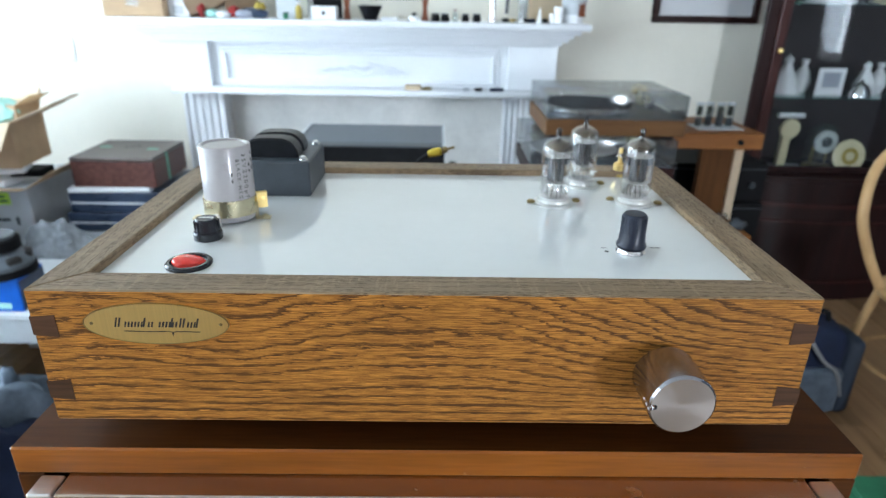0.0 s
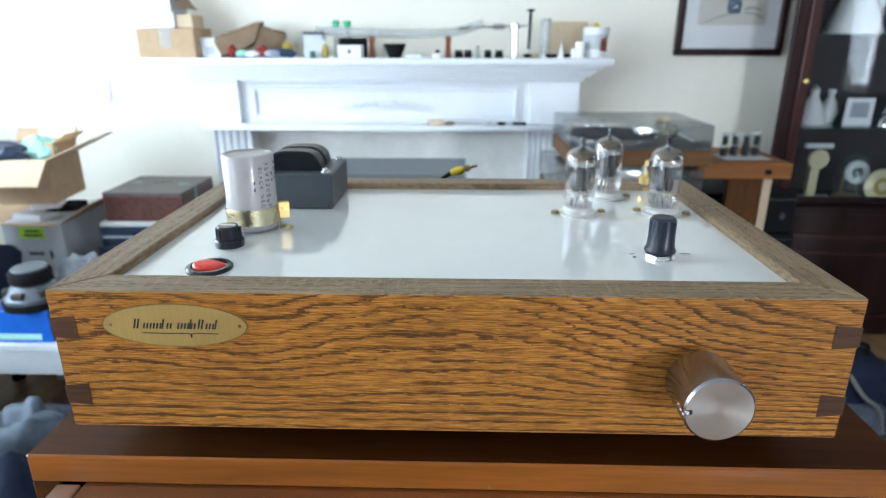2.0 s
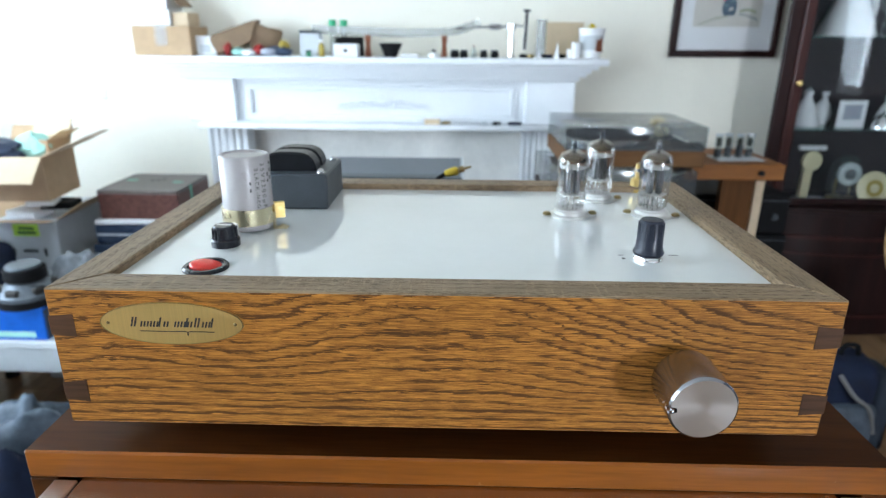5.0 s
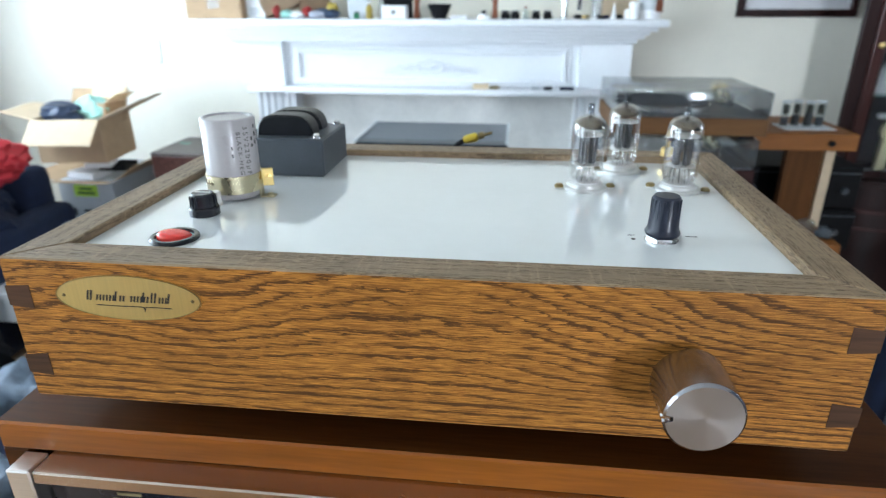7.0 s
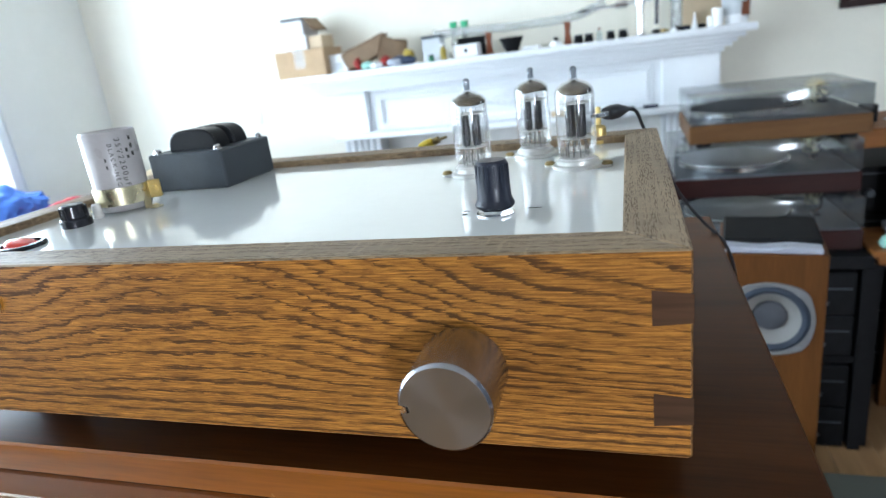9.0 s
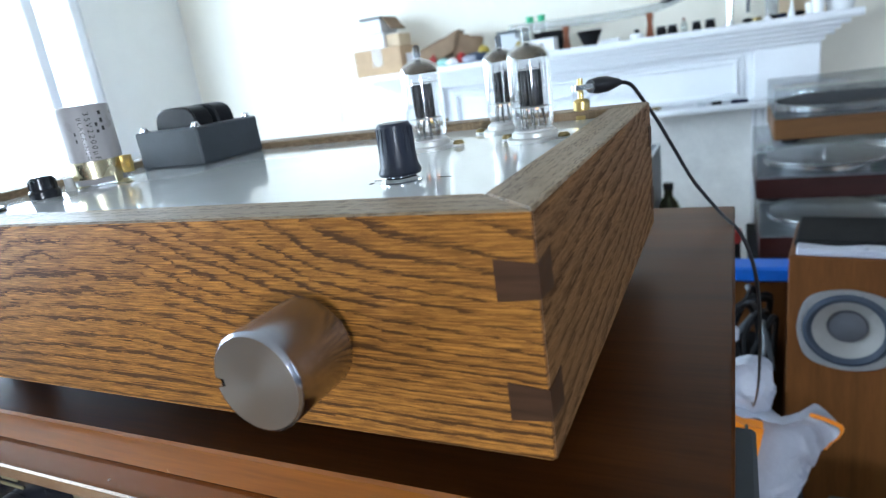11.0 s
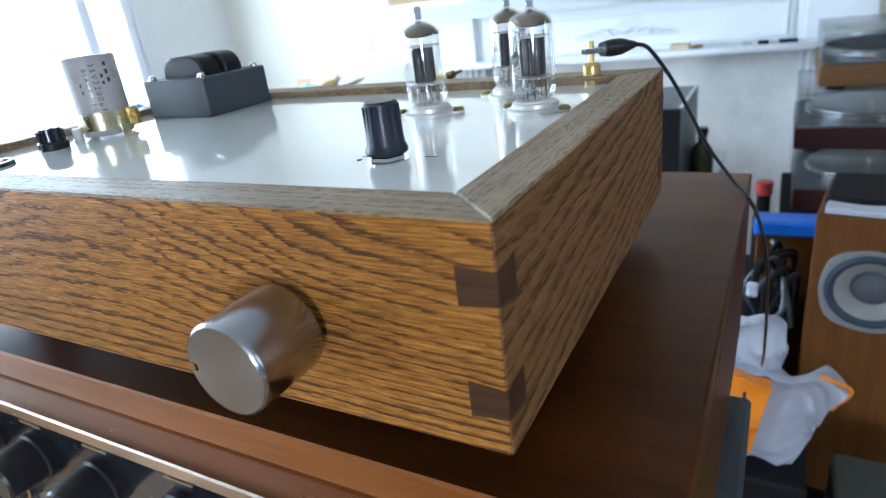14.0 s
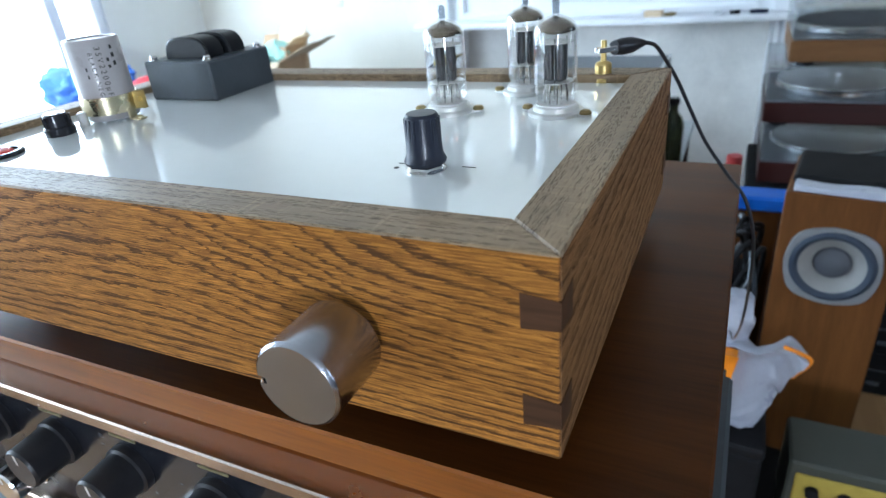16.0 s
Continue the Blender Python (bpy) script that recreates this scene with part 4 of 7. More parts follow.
def vacuum_tube(x, y, turn):
    t = thing("vacuum_tube", "small clear glass vacuum tube with silvered top, plugged into its socket", "vacuum tube", (x, y, 1.10 + PZ + 0.005), turn, "tubes on the amplifier")
    R = 0.0111
    part("glass_envelope", lathe(B(), [(0.0072, 0.0), (0.0090, 0.0012), (0.0103, 0.0035), (R, 0.0065), (R, 0.0362), (0.0107, 0.0384), (0.0097, 0.0403), (0.0079, 0.0419), (0.0053, 0.0431), (0.0031, 0.0440), (0.0022, 0.0446), (0.0018, 0.0436), (0.0023, 0.0432), (0.0048, 0.0423), (0.0073, 0.0410), (0.0090, 0.0395), (0.0099, 0.0378), (0.0103, 0.0360), (0.0103, 0.0068), (0.0095, 0.0040), (0.0083, 0.0019), (0.0072, 0.0010)], 40), M["glass"], t, "clear glass bulb", 60)
    part("tip", lathe(B(), [(0.0021, 0.0447), (0.0019, 0.0455), (0.0018, 0.0480), (0.0021, 0.0495), (0.0015, 0.0510), (0.0, 0.0516)], 24), M["tip_glass"], t, "sealed-off glass tip", 60)
    bm, rings = B(), []
    for k, (r, z) in enumerate(((0.0112, 0.0371), (0.0108, 0.0384), (0.0099, 0.0401), (0.0081, 0.0416), (0.0056, 0.0428), (0.0032, 0.0437), (0.0018, 0.0444))):
        rings.append([bm.verts.new(((r - 0.0011) * math.cos(a), (r - 0.0011) * math.sin(a), z - 0.0007 + (0.0003 * math.sin(3 * a + x * 90) if k == 0 else 0))) for a in [2 * math.pi * i / 40 for i in range(40)]])
    for a, b in zip(rings, rings[1:]):
        for i in range(40):
            bm.faces.new((a[i], a[(i + 1) % 40], b[(i + 1) % 40], b[i]))
    part("getter_flash", bm, M["getter"], t, "brownish silver getter mirror", 60)
    for s in (-1, 1):
        bm = B()
        prism(bm, [(0.0022, -0.0022), (0.0022, 0.0022), (0.0014, 0.0031), (-0.0014, 0.0031), (-0.0022, 0.0022), (-0.0022, -0.0022), (-0.0014, -0.0031), (0.0014, -0.0031)], 0.0125, 0.0305, 0.0002, pose(s * 0.0030, 0, 0))
        for q in (-1, 1):
            box(bm, s * 0.0055 - 0.0003, s * 0.0055 + 0.0003, -0.0008, 0.0008, 0.0130, 0.0300)
        for q in (-1, 1):
            box(bm, s * 0.0030 - 0.0003, s * 0.0030 + 0.0003, min(q * 0.0046, q * 0.0066), max(q * 0.0046, q * 0.0066), 0.0130, 0.0300)
        an = part("anode", bm, M["anode"], t, "dark grey anode plate", 40)
        part("heater", lathe(B(), [(0, 0.0104), (0.0005, 0.0107), (0.0005, 0.0114), (0, 0.0118)], 8, pose(s * 0.0030, 0, 0)), M["ember"], an, "orange glowing heater tip")
        for q in (-1, 1):
            part("support_rod", disc_rod(B(), 0.00035, 0.0050, 0.0335, 8, 0, pose(s * 0.0030, q * 0.0062, 0)), M["lead_metal"], t)
    for z in (0.0118, 0.0312):
        part("mica_spacer", lathe(B(), [(0, z), (0.0094, z), (0.0094, z + 0.0003), (0, z + 0.0003)], 14), M["mica"], t, "pale mica spacer")
    for i in range(9):
        a = radians(18 + 36 * i)
        part("lead_wire", tube_along(B(), [(0.0058 * math.cos(a), 0.0058 * math.sin(a), 0.0), (0.0062 * math.cos(a), 0.0062 * math.sin(a), 0.006), (0.0045 * math.cos(a), 0.0045 * math.sin(a), 0.0118)], 0.00040, 6), M["lead_metal"], t)
    part("button_base", lathe(B(), [(0, -0.0004), (0.0085, -0.0004), (0.0097, 0.0030), (0.0075, 0.0052), (0, 0.0056)], 32), M["clear_base"], t, "moulded glass button base")


for tx, ty, turn in TUBES:
    vacuum_tube(tx, ty, turn)

# crocodile clip lead on the binding post
lead = thing("test_lead", "black test lead with a crocodile clip on the binding post", "cable", (VX, VY, 1.10 + PZ))
bm = B()
m = pose(0, 0, 0.0190, 0, 2, 59)
for s_ in (-1, 1):
    part("jaw", prism(B(), [(-0.006, s_ * 0.0004), (-0.006, s_ * 0.0022), (0.012, s_ * 0.0036), (0.012, s_ * 0.0006)][::-s_], -0.0016, 0.0016, 0.0003, m), M["chrome"], lead, "chromed jaw")
part("boot", lathe(B(), [(0, 0.009), (0.0042, 0.009), (0.0052, 0.016), (0.0050, 0.024), (0.0034, 0.031), (0.0022, 0.036), (0, 0.036)], 20, m @ pose(0, 0, 0, 0, 90, 0)), M["black_plastic"], lead, "black rubber boot", 50)
end = m @ Vector((0.036, 0, 0))
line = [(0.1865, 0.280, 1.188), (0.192, 0.306, 1.172), (0.199, 0.316, 1.157), (0.209, 0.322, 1.135), (0.221, 0.328, 1.11), (0.238, 0.325, 1.0875), (0.254, 0.312, 1.070), (0.264, 0.33, 1.02), (0.268, 0.42, 0.90), (0.268, 0.60, 0.76), (0.27, 0.84, 0.645)]
part("wire", tube_along(B(), [tuple(end)] + [(x - VX, y - VY, z - 1.10 - PZ) for x, y, z in line], 0.0013, 8), M["black_plastic"], lead, "thin black wire")

# ---- more materials for the room's things ----
M["dark_panel"] = painted("dark_grey_green_panel", (0.045, 0.050, 0.046), 0.5, 0.12, 20, 0.05)
M["print_paper"] = painted("grey_print_paper", (0.60, 0.58, 0.53), 0.8, 0.08, 30, 0.05)
M["mesh_top"] = painted("perforated_steel", (0.15, 0.17, 0.195), 0.5, 0.3, 300, 0.4, metal=0.3)
M["vial_glass"] = clear("vial_glass", (0.93, 0.95, 0.95), 0.03, 1.4, 0.0, 0.6)
M["paper_cone"] = painted("pale_paper_cone", (0.21, 0.208, 0.20), 0.6, 0.1, 40, 0.1)
M["dull_metal"] = painted("dull_cast_metal", (0.13, 0.15, 0.17), 0.45, 0.2, 60, 0.1, metal=0.5)
M["blue_bag"] = painted("blue_grey_plastic", (0.075, 0.095, 0.12), 0.55, 0.4, 25, 0.3, 0.003, spec=0.15)
M["picture_glass"] = clear("picture_glass", (0.97, 0.97, 0.97), 0.02, 1.4, 0.0, 0.2)
M["card"] = painted("cardboard", (0.44, 0.31, 0.19), 0.85, 0.1, 25, 0.15)
M["card_light"] = painted("cardboard_inside", (0.60, 0.48, 0.33), 0.85, 0.08, 25, 0.15)
M["kraft"] = painted("kraft_paper", (0.22, 0.15, 0.095), 0.85, 0.15, 18, 0.3)
M["paper"] = painted("white_paper", (0.75, 0.76, 0.77), 0.75, 0.05, 20, 0.08)
M["grey_card"] = painted("grey_white_board", (0.52, 0.55, 0.57), 0.7, 0.08, 14, 0.08)
M["lime"] = painted("lime_label", (0.52, 0.80, 0.10), 0.6, 0.05, 40, 0)
M["burl"] = painted("burl_veneer", (0.11, 0.045, 0.035), 0.35, 0.45, 55, 0.1, coat=0.2)
M["burl_top"] = painted("grey_burl_top", (0.13, 0.11, 0.10), 0.45, 0.3, 40, 0.1)
M["green_tape"] = painted("green_tape", (0.15, 0.42, 0.30), 0.5, 0.1, 60, 0)
M["hifi_black"] = painted("black_metal_case", (0.011, 0.011, 0.012), 0.6, 0.25, 40, 0.08, spec=0.06)
M["rubber_ring"] = painted("dark_blue_rubber", (0.030, 0.040, 0.058), 0.55, 0.15, 40, 0.05, spec=0.2)
M["hifi_blue"] = painted("blue_black_case", (0.03, 0.045, 0.08), 0.3, 0.3, 20, 0.1)
M["blue"] = painted("bright_blue_card", (0.012, 0.10, 0.45), 0.4, 0.2, 20, 0.05)
M["navy"] = painted("navy_cloth", (0.008, 0.014, 0.036), 0.85, 0.35, 25, 0.5, 0.002)
M["red_cloth"] = painted("red_cloth", (0.40, 0.022, 0.030), 0.8, 0.25, 20, 0.5, 0.002)
M["blue_cloth"] = painted("blue_cloth", (0.06, 0.16, 0.50), 0.8, 0.25, 20, 0.5, 0.002)
M["grey_cloth"] = painted("grey_plaid_cloth", (0.25, 0.27, 0.29), 0.85, 0.3, 40, 0.4, 0.002)
M["plastic_bag"] = painted("white_plastic_bag", (0.34, 0.36, 0.42), 0.3, 0.08, 20, 0.3, 0.003)
M["orange_bag"] = painted("orange_plastic_print", (0.72, 0.22, 0.012), 0.35, 0.1, 20, 0.2)
M["tt_wood"] = veneer("orange_walnut", "x", (0.125, 0.058, 0.018), (0.08, 0.034, 0.010), 0.5, 0.05, 1.0, 0.2)
M["side_wood"] = veneer("orange_brown_wood", "x", (0.25, 0.095, 0.022), (0.16, 0.056, 0.012), 0.45, 0.05, 1.0, 0.2)
M["tt_red"] = veneer("dark_red_wood", "x", (0.026, 0.006, 0.005), (0.012, 0.003, 0.003), 0.4, 0.05, 1.0, 0.15)
M["lid"] = clear("smoked_acrylic", (0.77, 0.785, 0.79), 0.07, 1.3, 0.035, 0.35)
M["cabinet_wood"] = veneer("dark_mahogany", "z", (0.024, 0.008, 0.007), (0.010, 0.004, 0.004), 0.45, 0.08, 1.0, 0.15)
M["cabinet_red"] = veneer("red_mahogany", "z", (0.055, 0.013, 0.010), (0.022, 0.006, 0.005), 0.4, 0.1, 1.0, 0.2)
M["green_glass"] = clear("green_edge_glass", (0.55, 0.85, 0.80), 0.03, 1.5, 0.05)
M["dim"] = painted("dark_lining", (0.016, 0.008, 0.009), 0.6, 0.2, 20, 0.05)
M["porcelain"] = painted("white_porcelain", (0.84, 0.85, 0.86), 0.2, 0.05, 40, 0.02, coat=0.4)
M["cream_dial"] = painted("cream_enamel", (0.66, 0.60, 0.38), 0.3, 0.06, 60, 0)
M["spk_wood"] = veneer("speaker_walnut", "z", (0.118, 0.045, 0.011), (0.062, 0.022, 0.005), 0.5, 0.0, 1.0, 0.15)
M["cone"] = painted("grey_paper_cone", (0.06, 0.065, 0.076), 0.6, 0.15, 60, 0.1)
M["surround"] = painted("light_grey_surround", (0.16, 0.164, 0.168), 0.5, 0.12, 40, 0.05)
M["instrument"] = painted("grey_green_case", (0.046, 0.050, 0.041), 0.5, 0.1, 20, 0.08)
M["yellow"] = painted("yellow_plastic", (0.64, 0.48, 0.05), 0.35, 0.08, 60, 0.02)
M["yellow_panel"] = painted("ochre_panel", (0.36, 0.27, 0.05), 0.45, 0.15, 40, 0.05)
M["rust"] = painted("red_brown_wood", (0.20, 0.065, 0.03), 0.45, 0.2, 60, 0.1)
M["green_cap"] = painted("green_plastic", (0.05, 0.42, 0.20), 0.4, 0.1, 60, 0)
M["film"] = clear("clear_plastic_tube", (0.90, 0.91, 0.88), 0.1, 1.4, 0.32)
M["bottle_glass"] = clear("dark_bottle_glass", (0.16, 0.17, 0.09), 0.04, 1.35, 0.03)
M["jar_glass"] = clear("jar_glass", (0.8, 0.85, 0.84), 0.03, 1.5, 0.06)
M["cane"] = veneer("pale_bentwood", "z", (0.52, 0.33, 0.15), (0.36, 0.21, 0.09), 0.35, 0.3)
M["red_print"] = painted("red_print", (0.30, 0.028, 0.026), 0.5, 0.2, 60, 0)
M["mint"] = painted("mint_plastic", (0.35, 0.62, 0.55), 0.4, 0.1, 60, 0)
M["slate_paint"] = painted("slate_blue_paint", (0.09, 0.14, 0.19), 0.7, 0.45, 90, 0.1)
M["teal_paint"] = painted("teal_paint", (0.16, 0.26, 0.28), 0.7, 0.3, 90, 0.1)
M["sage_paint"] = painted("sage_paint", (0.33, 0.36, 0.24), 0.7, 0.3, 90, 0.1)
M["rose_paint"] = painted("rose_paint", (0.55, 0.11, 0.14), 0.7, 0.3, 90, 0.1)
M["amber_paint"] = painted("amber_paint", (0.66, 0.27, 0.06), 0.7, 0.3, 90, 0.1)
M["pcb"] = painted("green_plastic_box", (0.03, 0.16, 0.08), 0.4, 0.15, 40, 0)


def crumple(rx, ry, rz, seed, rough=0.35, cuts=4, m=None):
    """A soft heap: a ball pushed in and out into folds, flattened underneath."""
    bm = B()
    made = bmesh.ops.create_icosphere(bm, subdivisions=cuts, radius=1)
    off = Vector((seed * 3.7, seed * 1.3, seed * 2.1))
    for v in made["verts"]:
        n = v.co.normalized()
        k = 1 + rough * (noise.noise(n * 1.6 + off) + 0.6 * abs(noise.noise(n * 3.4 - off)) + 0.3 * noise.noise(n * 7 + off))
        v.co = Vector((n.x * rx, n.y * ry, max(n.z, -0.75) * rz)) * k
    low = min(v.co.z for v in bm.verts)
    for v in bm.verts:
        v.co.z = max(v.co.z - low, 0)
    if m:
        bmesh.ops.transform(bm, matrix=m, verts=bm.verts)
    return bm


def carton(name, label, x, y, z, w, d, h, mat, tape=True, turn=0.0):
    c = thing(name, label, "box", (x, y, z), turn)
    part("body", box(B(), -w / 2, w / 2, -d / 2, d / 2, 0, h, 0.003), M[mat], c)
    if tape:
        part("tape", box(B(), -w * 0.1, w * 0.1, -d / 2 - 0.0006, d / 2 + 0.0006, h * 0.35, h + 0.0006), M["film"], c, "clear packing tape")
    return c


# ---- on the mantel shelf ----
MZ = 1.212
carton("cardboard_box", "taped brown cardboard box on the mantel shelf", -1.262, 2.555, MZ, 0.25, 0.20, 0.120, "card")
carton("shoe_box", "small white cardboard box with dark lid edge", -1.285, 2.56, MZ + 0.1215, 0.115, 0.15, 0.064, "paper", False)
c = carton("storage_box", "white lidded cardboard box on top of other boxes", -1.285, 2.56, MZ + 0.187, 0.105, 0.16, 0.062, "paper", False)
part("lid", box(B(), -0.055, 0.055, -0.083, 0.083, 0.0625, 0.074, 0.002), M["grey_paint"], c, "dark grey lid")
part("flap", prism(B(), [(0.056, 0.066), (0.100, 0.012), (0.104, 0.015), (0.060, 0.070)], -0.07, 0.07, 0, pose(0, 0, 0, 90, 0, 0)), M["kraft"], c)
carton("small_box", "small tan cardboard box beside the white ones", -1.19, 2.56, MZ + 0.1215, 0.07, 0.12, 0.055, "card_light", False)
c = carton("medicine_box", "white printed carton standing on the mantel", -1.092, 2.53, MZ, 0.085, 0.06, 0.082, "paper", False)
part("print", box(B(), -0.025, 0.02, -0.0308, -0.030, 0.012, 0.045), M["grey_card"], c)
bag = thing("paper_bag", "crumpled brown paper bag lying on the mantel", "bag", (-0.92, 2.57, MZ), 12)
bm = B()
prism(bm, [(-0.13, -0.01), (0.02, 0.05), (0.05, 0.14), (-0.05, 0.11), (-0.16, 0.07)], -0.06, 0.06, 0.006, pose(0, 0, 0.01, 90, 0, 0))
prism(bm, [(0.0, 0.02), (0.12, 0.03), (0.14, 0.10), (0.04, 0.13), (0.02, 0.10)], -0.055, 0.055, 0.006, pose(0, 0, 0.0, 90, 0, 8))
bmesh.ops.subdivide_edges(bm, edges=bm.edges[:], cuts=3, use_grid_fill=True)
for v in bm.verts:
    v.co += 0.012 * Vector(noise.noise_vector(v.co * 16))
    v.co.z = max(v.co.z, 0)
part("sheet", bm, M["kraft"], bag, "", 40)
for i, (x, w, h, mt, nm) in enumerate(((-0.995, 0.03, 0.06, "red_print", "red_packet"), (-0.955, 0.06, 0.035, "mint", "green_packet"), (-0.87, 0.045, 0.05, "red_print", "red_white_packet"), (-0.905, 0.06, 0.03, "paper", "crumpled_paper"), (-0.775, 0.11, 0.045, "hifi_blue", "grey_plastic_pouch"), (-0.755, 0.05, 0.065, "yellow_panel", "yellow_packet"), (-0.815, 0.08, 0.035, "plastic_bag", "clear_packet"))):
    solid(nm, crumple(w / 2, 0.025, h / 2, i + 1.0, 0.3, 3), M[mt], f"small {nm.replace('_', ' ')} among clutter on the mantel", "packet", (x, 2.50 + 0.012 * (i % 3), MZ))
c = carton("tin_box", "grey tin box with dark lid on the mantel", -0.636, 2.53, MZ, 0.085, 0.07, 0.095, "grey_card", False)
part("lid", box(B(), -0.044, 0.044, -0.0365, 0.0365, 0.0955, 0.107, 0.002), M["grey_paint"], c)


def bottle(name, label, x, y, z, r, h, mat, cap, cat="bottle", neck=0.45, ch=0.18):
    b = thing(name, label, cat, (x, y, z))
    part("body", lathe(B(), [(0, 0), (r * 0.94, 0), (r, h * 0.03), (r, h * 0.62), (r * 0.8, h * 0.72), (r * neck, h * 0.80), (r * neck, h), (0, h)], 24), M[mat], b)
    part("cap", disc_rod(B(), r * neck * 1.2, h * 0.9, h * (0.9 + ch), 20, r * 0.05), M[cap], b)
    return b


bottle("yellow_bottle", "small yellow bottle with a white cap", -0.585, 2.49, MZ, 0.014, 0.065, "yellow_panel", "porcelain")
bottle("dark_jar", "small dark green jar on the mantel", -0.635, 2.465, MZ, 0.012, 0.025, "pcb", "hifi_black", "jar", 0.9)
for x in (-0.548, -0.498):
    b = thing("test_tube", "clear glass tube with a green cap", "tube", (x, 2.57, MZ))
    part("glass", disc_rod(B(), 0.014, 0, 0.125, 20, 0.003), M["film"], b)
    part("cap", disc_rod(B(), 0.016, 0.1252, 0.152, 20, 0.002), M["green_cap"], b)
c = carton("white_box", "small white box with a black dot on the mantel", -0.475, 2.49, MZ, 0.105, 0.07, 0.053, "paper", False)
part("dot", disc_rod(B(), 0.008, 0, 0.0006, 20, 0, pose(0.0, -0.0351, 0.027, 90, 0, 0)), M["ink"], c)
solid("black_case", box(B(), -0.06, 0.06, -0.02, 0.02, 0, 0.082, 0.004), M["hifi_black"], "black flat case behind the white box", "case", (-0.475, 2.575, MZ))
ct = thing("model_stand", "pair of red-brown wooden cradles holding a long clear plastic tube", "stand", (0, 2.53, MZ))
for x in (-0.388, -0.055):
    part("cradle", prism(B(), [(-0.014, 0), (0.016, 0), (0.010, 0.05), (0.016, 0.085), (-0.012, 0.090), (-0.008, 0.05)], -0.012, 0.012, 0.002, pose(x, 0, 0, 90, 0, 0)), M["rust"], ct)
bm = B()
tube_along(bm, [(-0.63, 0, 0.112), (-0.40, 0, 0.104), (-0.20, 0, 0.100), (-0.02, 0, 0.108), (0.10, 0, 0.145)], 0.018, 12)
for v in bm.verts:
    k = 1 - 0.7 * max(0.0, (v.co.x + 0.05) / 0.15) - 0.4 * max(0.0, (-0.45 - v.co.x) / 0.18)
    v.co.y *= k * 1.1
part("tube", bm, M["film"], ct, "long tapering clear plastic tube")
tagged(solid("black_bowl", lathe(B(), [(0, 0), (0.026, 0), (0.050, 0.056), (0.047, 0.058), (0.024, 0.006), (0, 0.006)], 28), M["hifi_black"], "black plastic bowl on the mantel", "bowl", (-0.285, 2.50, MZ)))
solid("paper_stack", box(B(), -0.035, 0.035, -0.03, 0.03, 0, 0.014, 0.002), M["paper"], "thin pad of white paper slips", "paper", (-0.20, 2.48, MZ))
bottle("white_pot", "squat white pot with a black lid knob", -0.098, 2.475, MZ, 0.026, 0.024, "porcelain", "hifi_black", "pot", 0.3, 0.5)
for x, r in ((-0.008, 0.019), (0.032, 0.018), (0.118, 0.016), (0.165, 0.018)):
    bottle("black_jar", "small round black jar on the mantel shelf", x, 2.49, MZ, r, 0.030, "hifi_black", "grey_paint", "jar", 0.8)
bottle("clear_bottle", "small clear bottle with pale cap", 0.074, 2.49, MZ, 0.012, 0.046, "jar_glass", "rust")
arm = thing("tonearm", "chromed record player tonearm with black counterweight standing on the mantel", "tonearm", (0.232, 2.50, MZ))
part("pillar", lathe(B(), [(0, 0), (0.018, 0), (0.018, 0.004), (0.013, 0.010), (0.012, 0.110), (0.019, 0.114), (0.019, 0.138), (0.012, 0.142), (0, 0.142)], 28), M["chrome"], arm)
part("arm_tube", tube_along(B(), [(-0.215, 0, 0.112), (-0.17, 0, 0.122), (-0.09, 0, 0.126), (0.05, 0, 0.130)], 0.005, 10), M["chrome"], arm)
part("headshell", box(B(), -0.24, -0.19, -0.008, 0.008, 0.116, 0.124, 0.002), M["black_soft"], arm)
part("bearing", disc_rod(B(), 0.014, -0.026, 0.026, 24, 0.003, pose(-0.07, 0, 0.127, 0, 90, 0)), M["chrome"], arm)
part("rear_rod", tube_along(B(), [(0.06, 0, 0.035), (0.062, 0, 0.10), (0.064, 0, 0.19)], 0.0075, 12), M["black_soft"], arm, "black upright rod")
part("rod_cap", disc_rod(B(), 0.017, 0.186, 0.197, 24, 0.003, pose(0.064, 0, 0)), M["black_soft"], arm)
for x, h in ((0.355, 0.02), (0.43, 0.062)):
    solid("spindle", lathe(B(), [(0, 0), (0.013, 0), (0.011, 0.010), (0.006, h * 0.5), (0.0025, h), (0, h)], 18), M["porcelain"], "small white tapered plastic spindle", "spindle", (x, 2.48, MZ))
for i, (x, mt) in enumerate(((0.29, "hifi_black"), (0.32, "old_brass"), (0.375, "hifi_black"), (0.40, "navy"), (0.457, "hifi_black"))):
    solid("small_part", crumple(0.018, 0.016, 0.009, i + 9.0, 0.3, 2), M[mt], "small dark metal part on the mantel", "part", (x, 2.51, MZ))
for x, r, h in ((0.487, 0.015, 0.038), (0.512, 0.022, 0.066)):
    solid("white_cup", lathe(B(), [(0, 0), (r * 0.85, 0), (r, h), (r * 0.9, h), (r * 0.78, 0.004), (0, 0.004)], 24), M["porcelain"], "small white plastic cup", "cup", (x, 2.49, MZ))
cup = thing("paper_cup", "large white paper cup with coloured print holding a yellow-capped glue bottle", "cup", (0.582, 2.53, MZ))
part("cup_wall", lathe(B(), [(0, 0), (0.040, 0), (0.056, 0.118), (0.058, 0.124), (0.053, 0.122), (0.038, 0.004), (0, 0.004)], 32), M["porcelain"], cup)
part("print", lathe(B(), [(0.0455, 0.035), (0.0535, 0.095)], 32), M["grey_card"], cup)
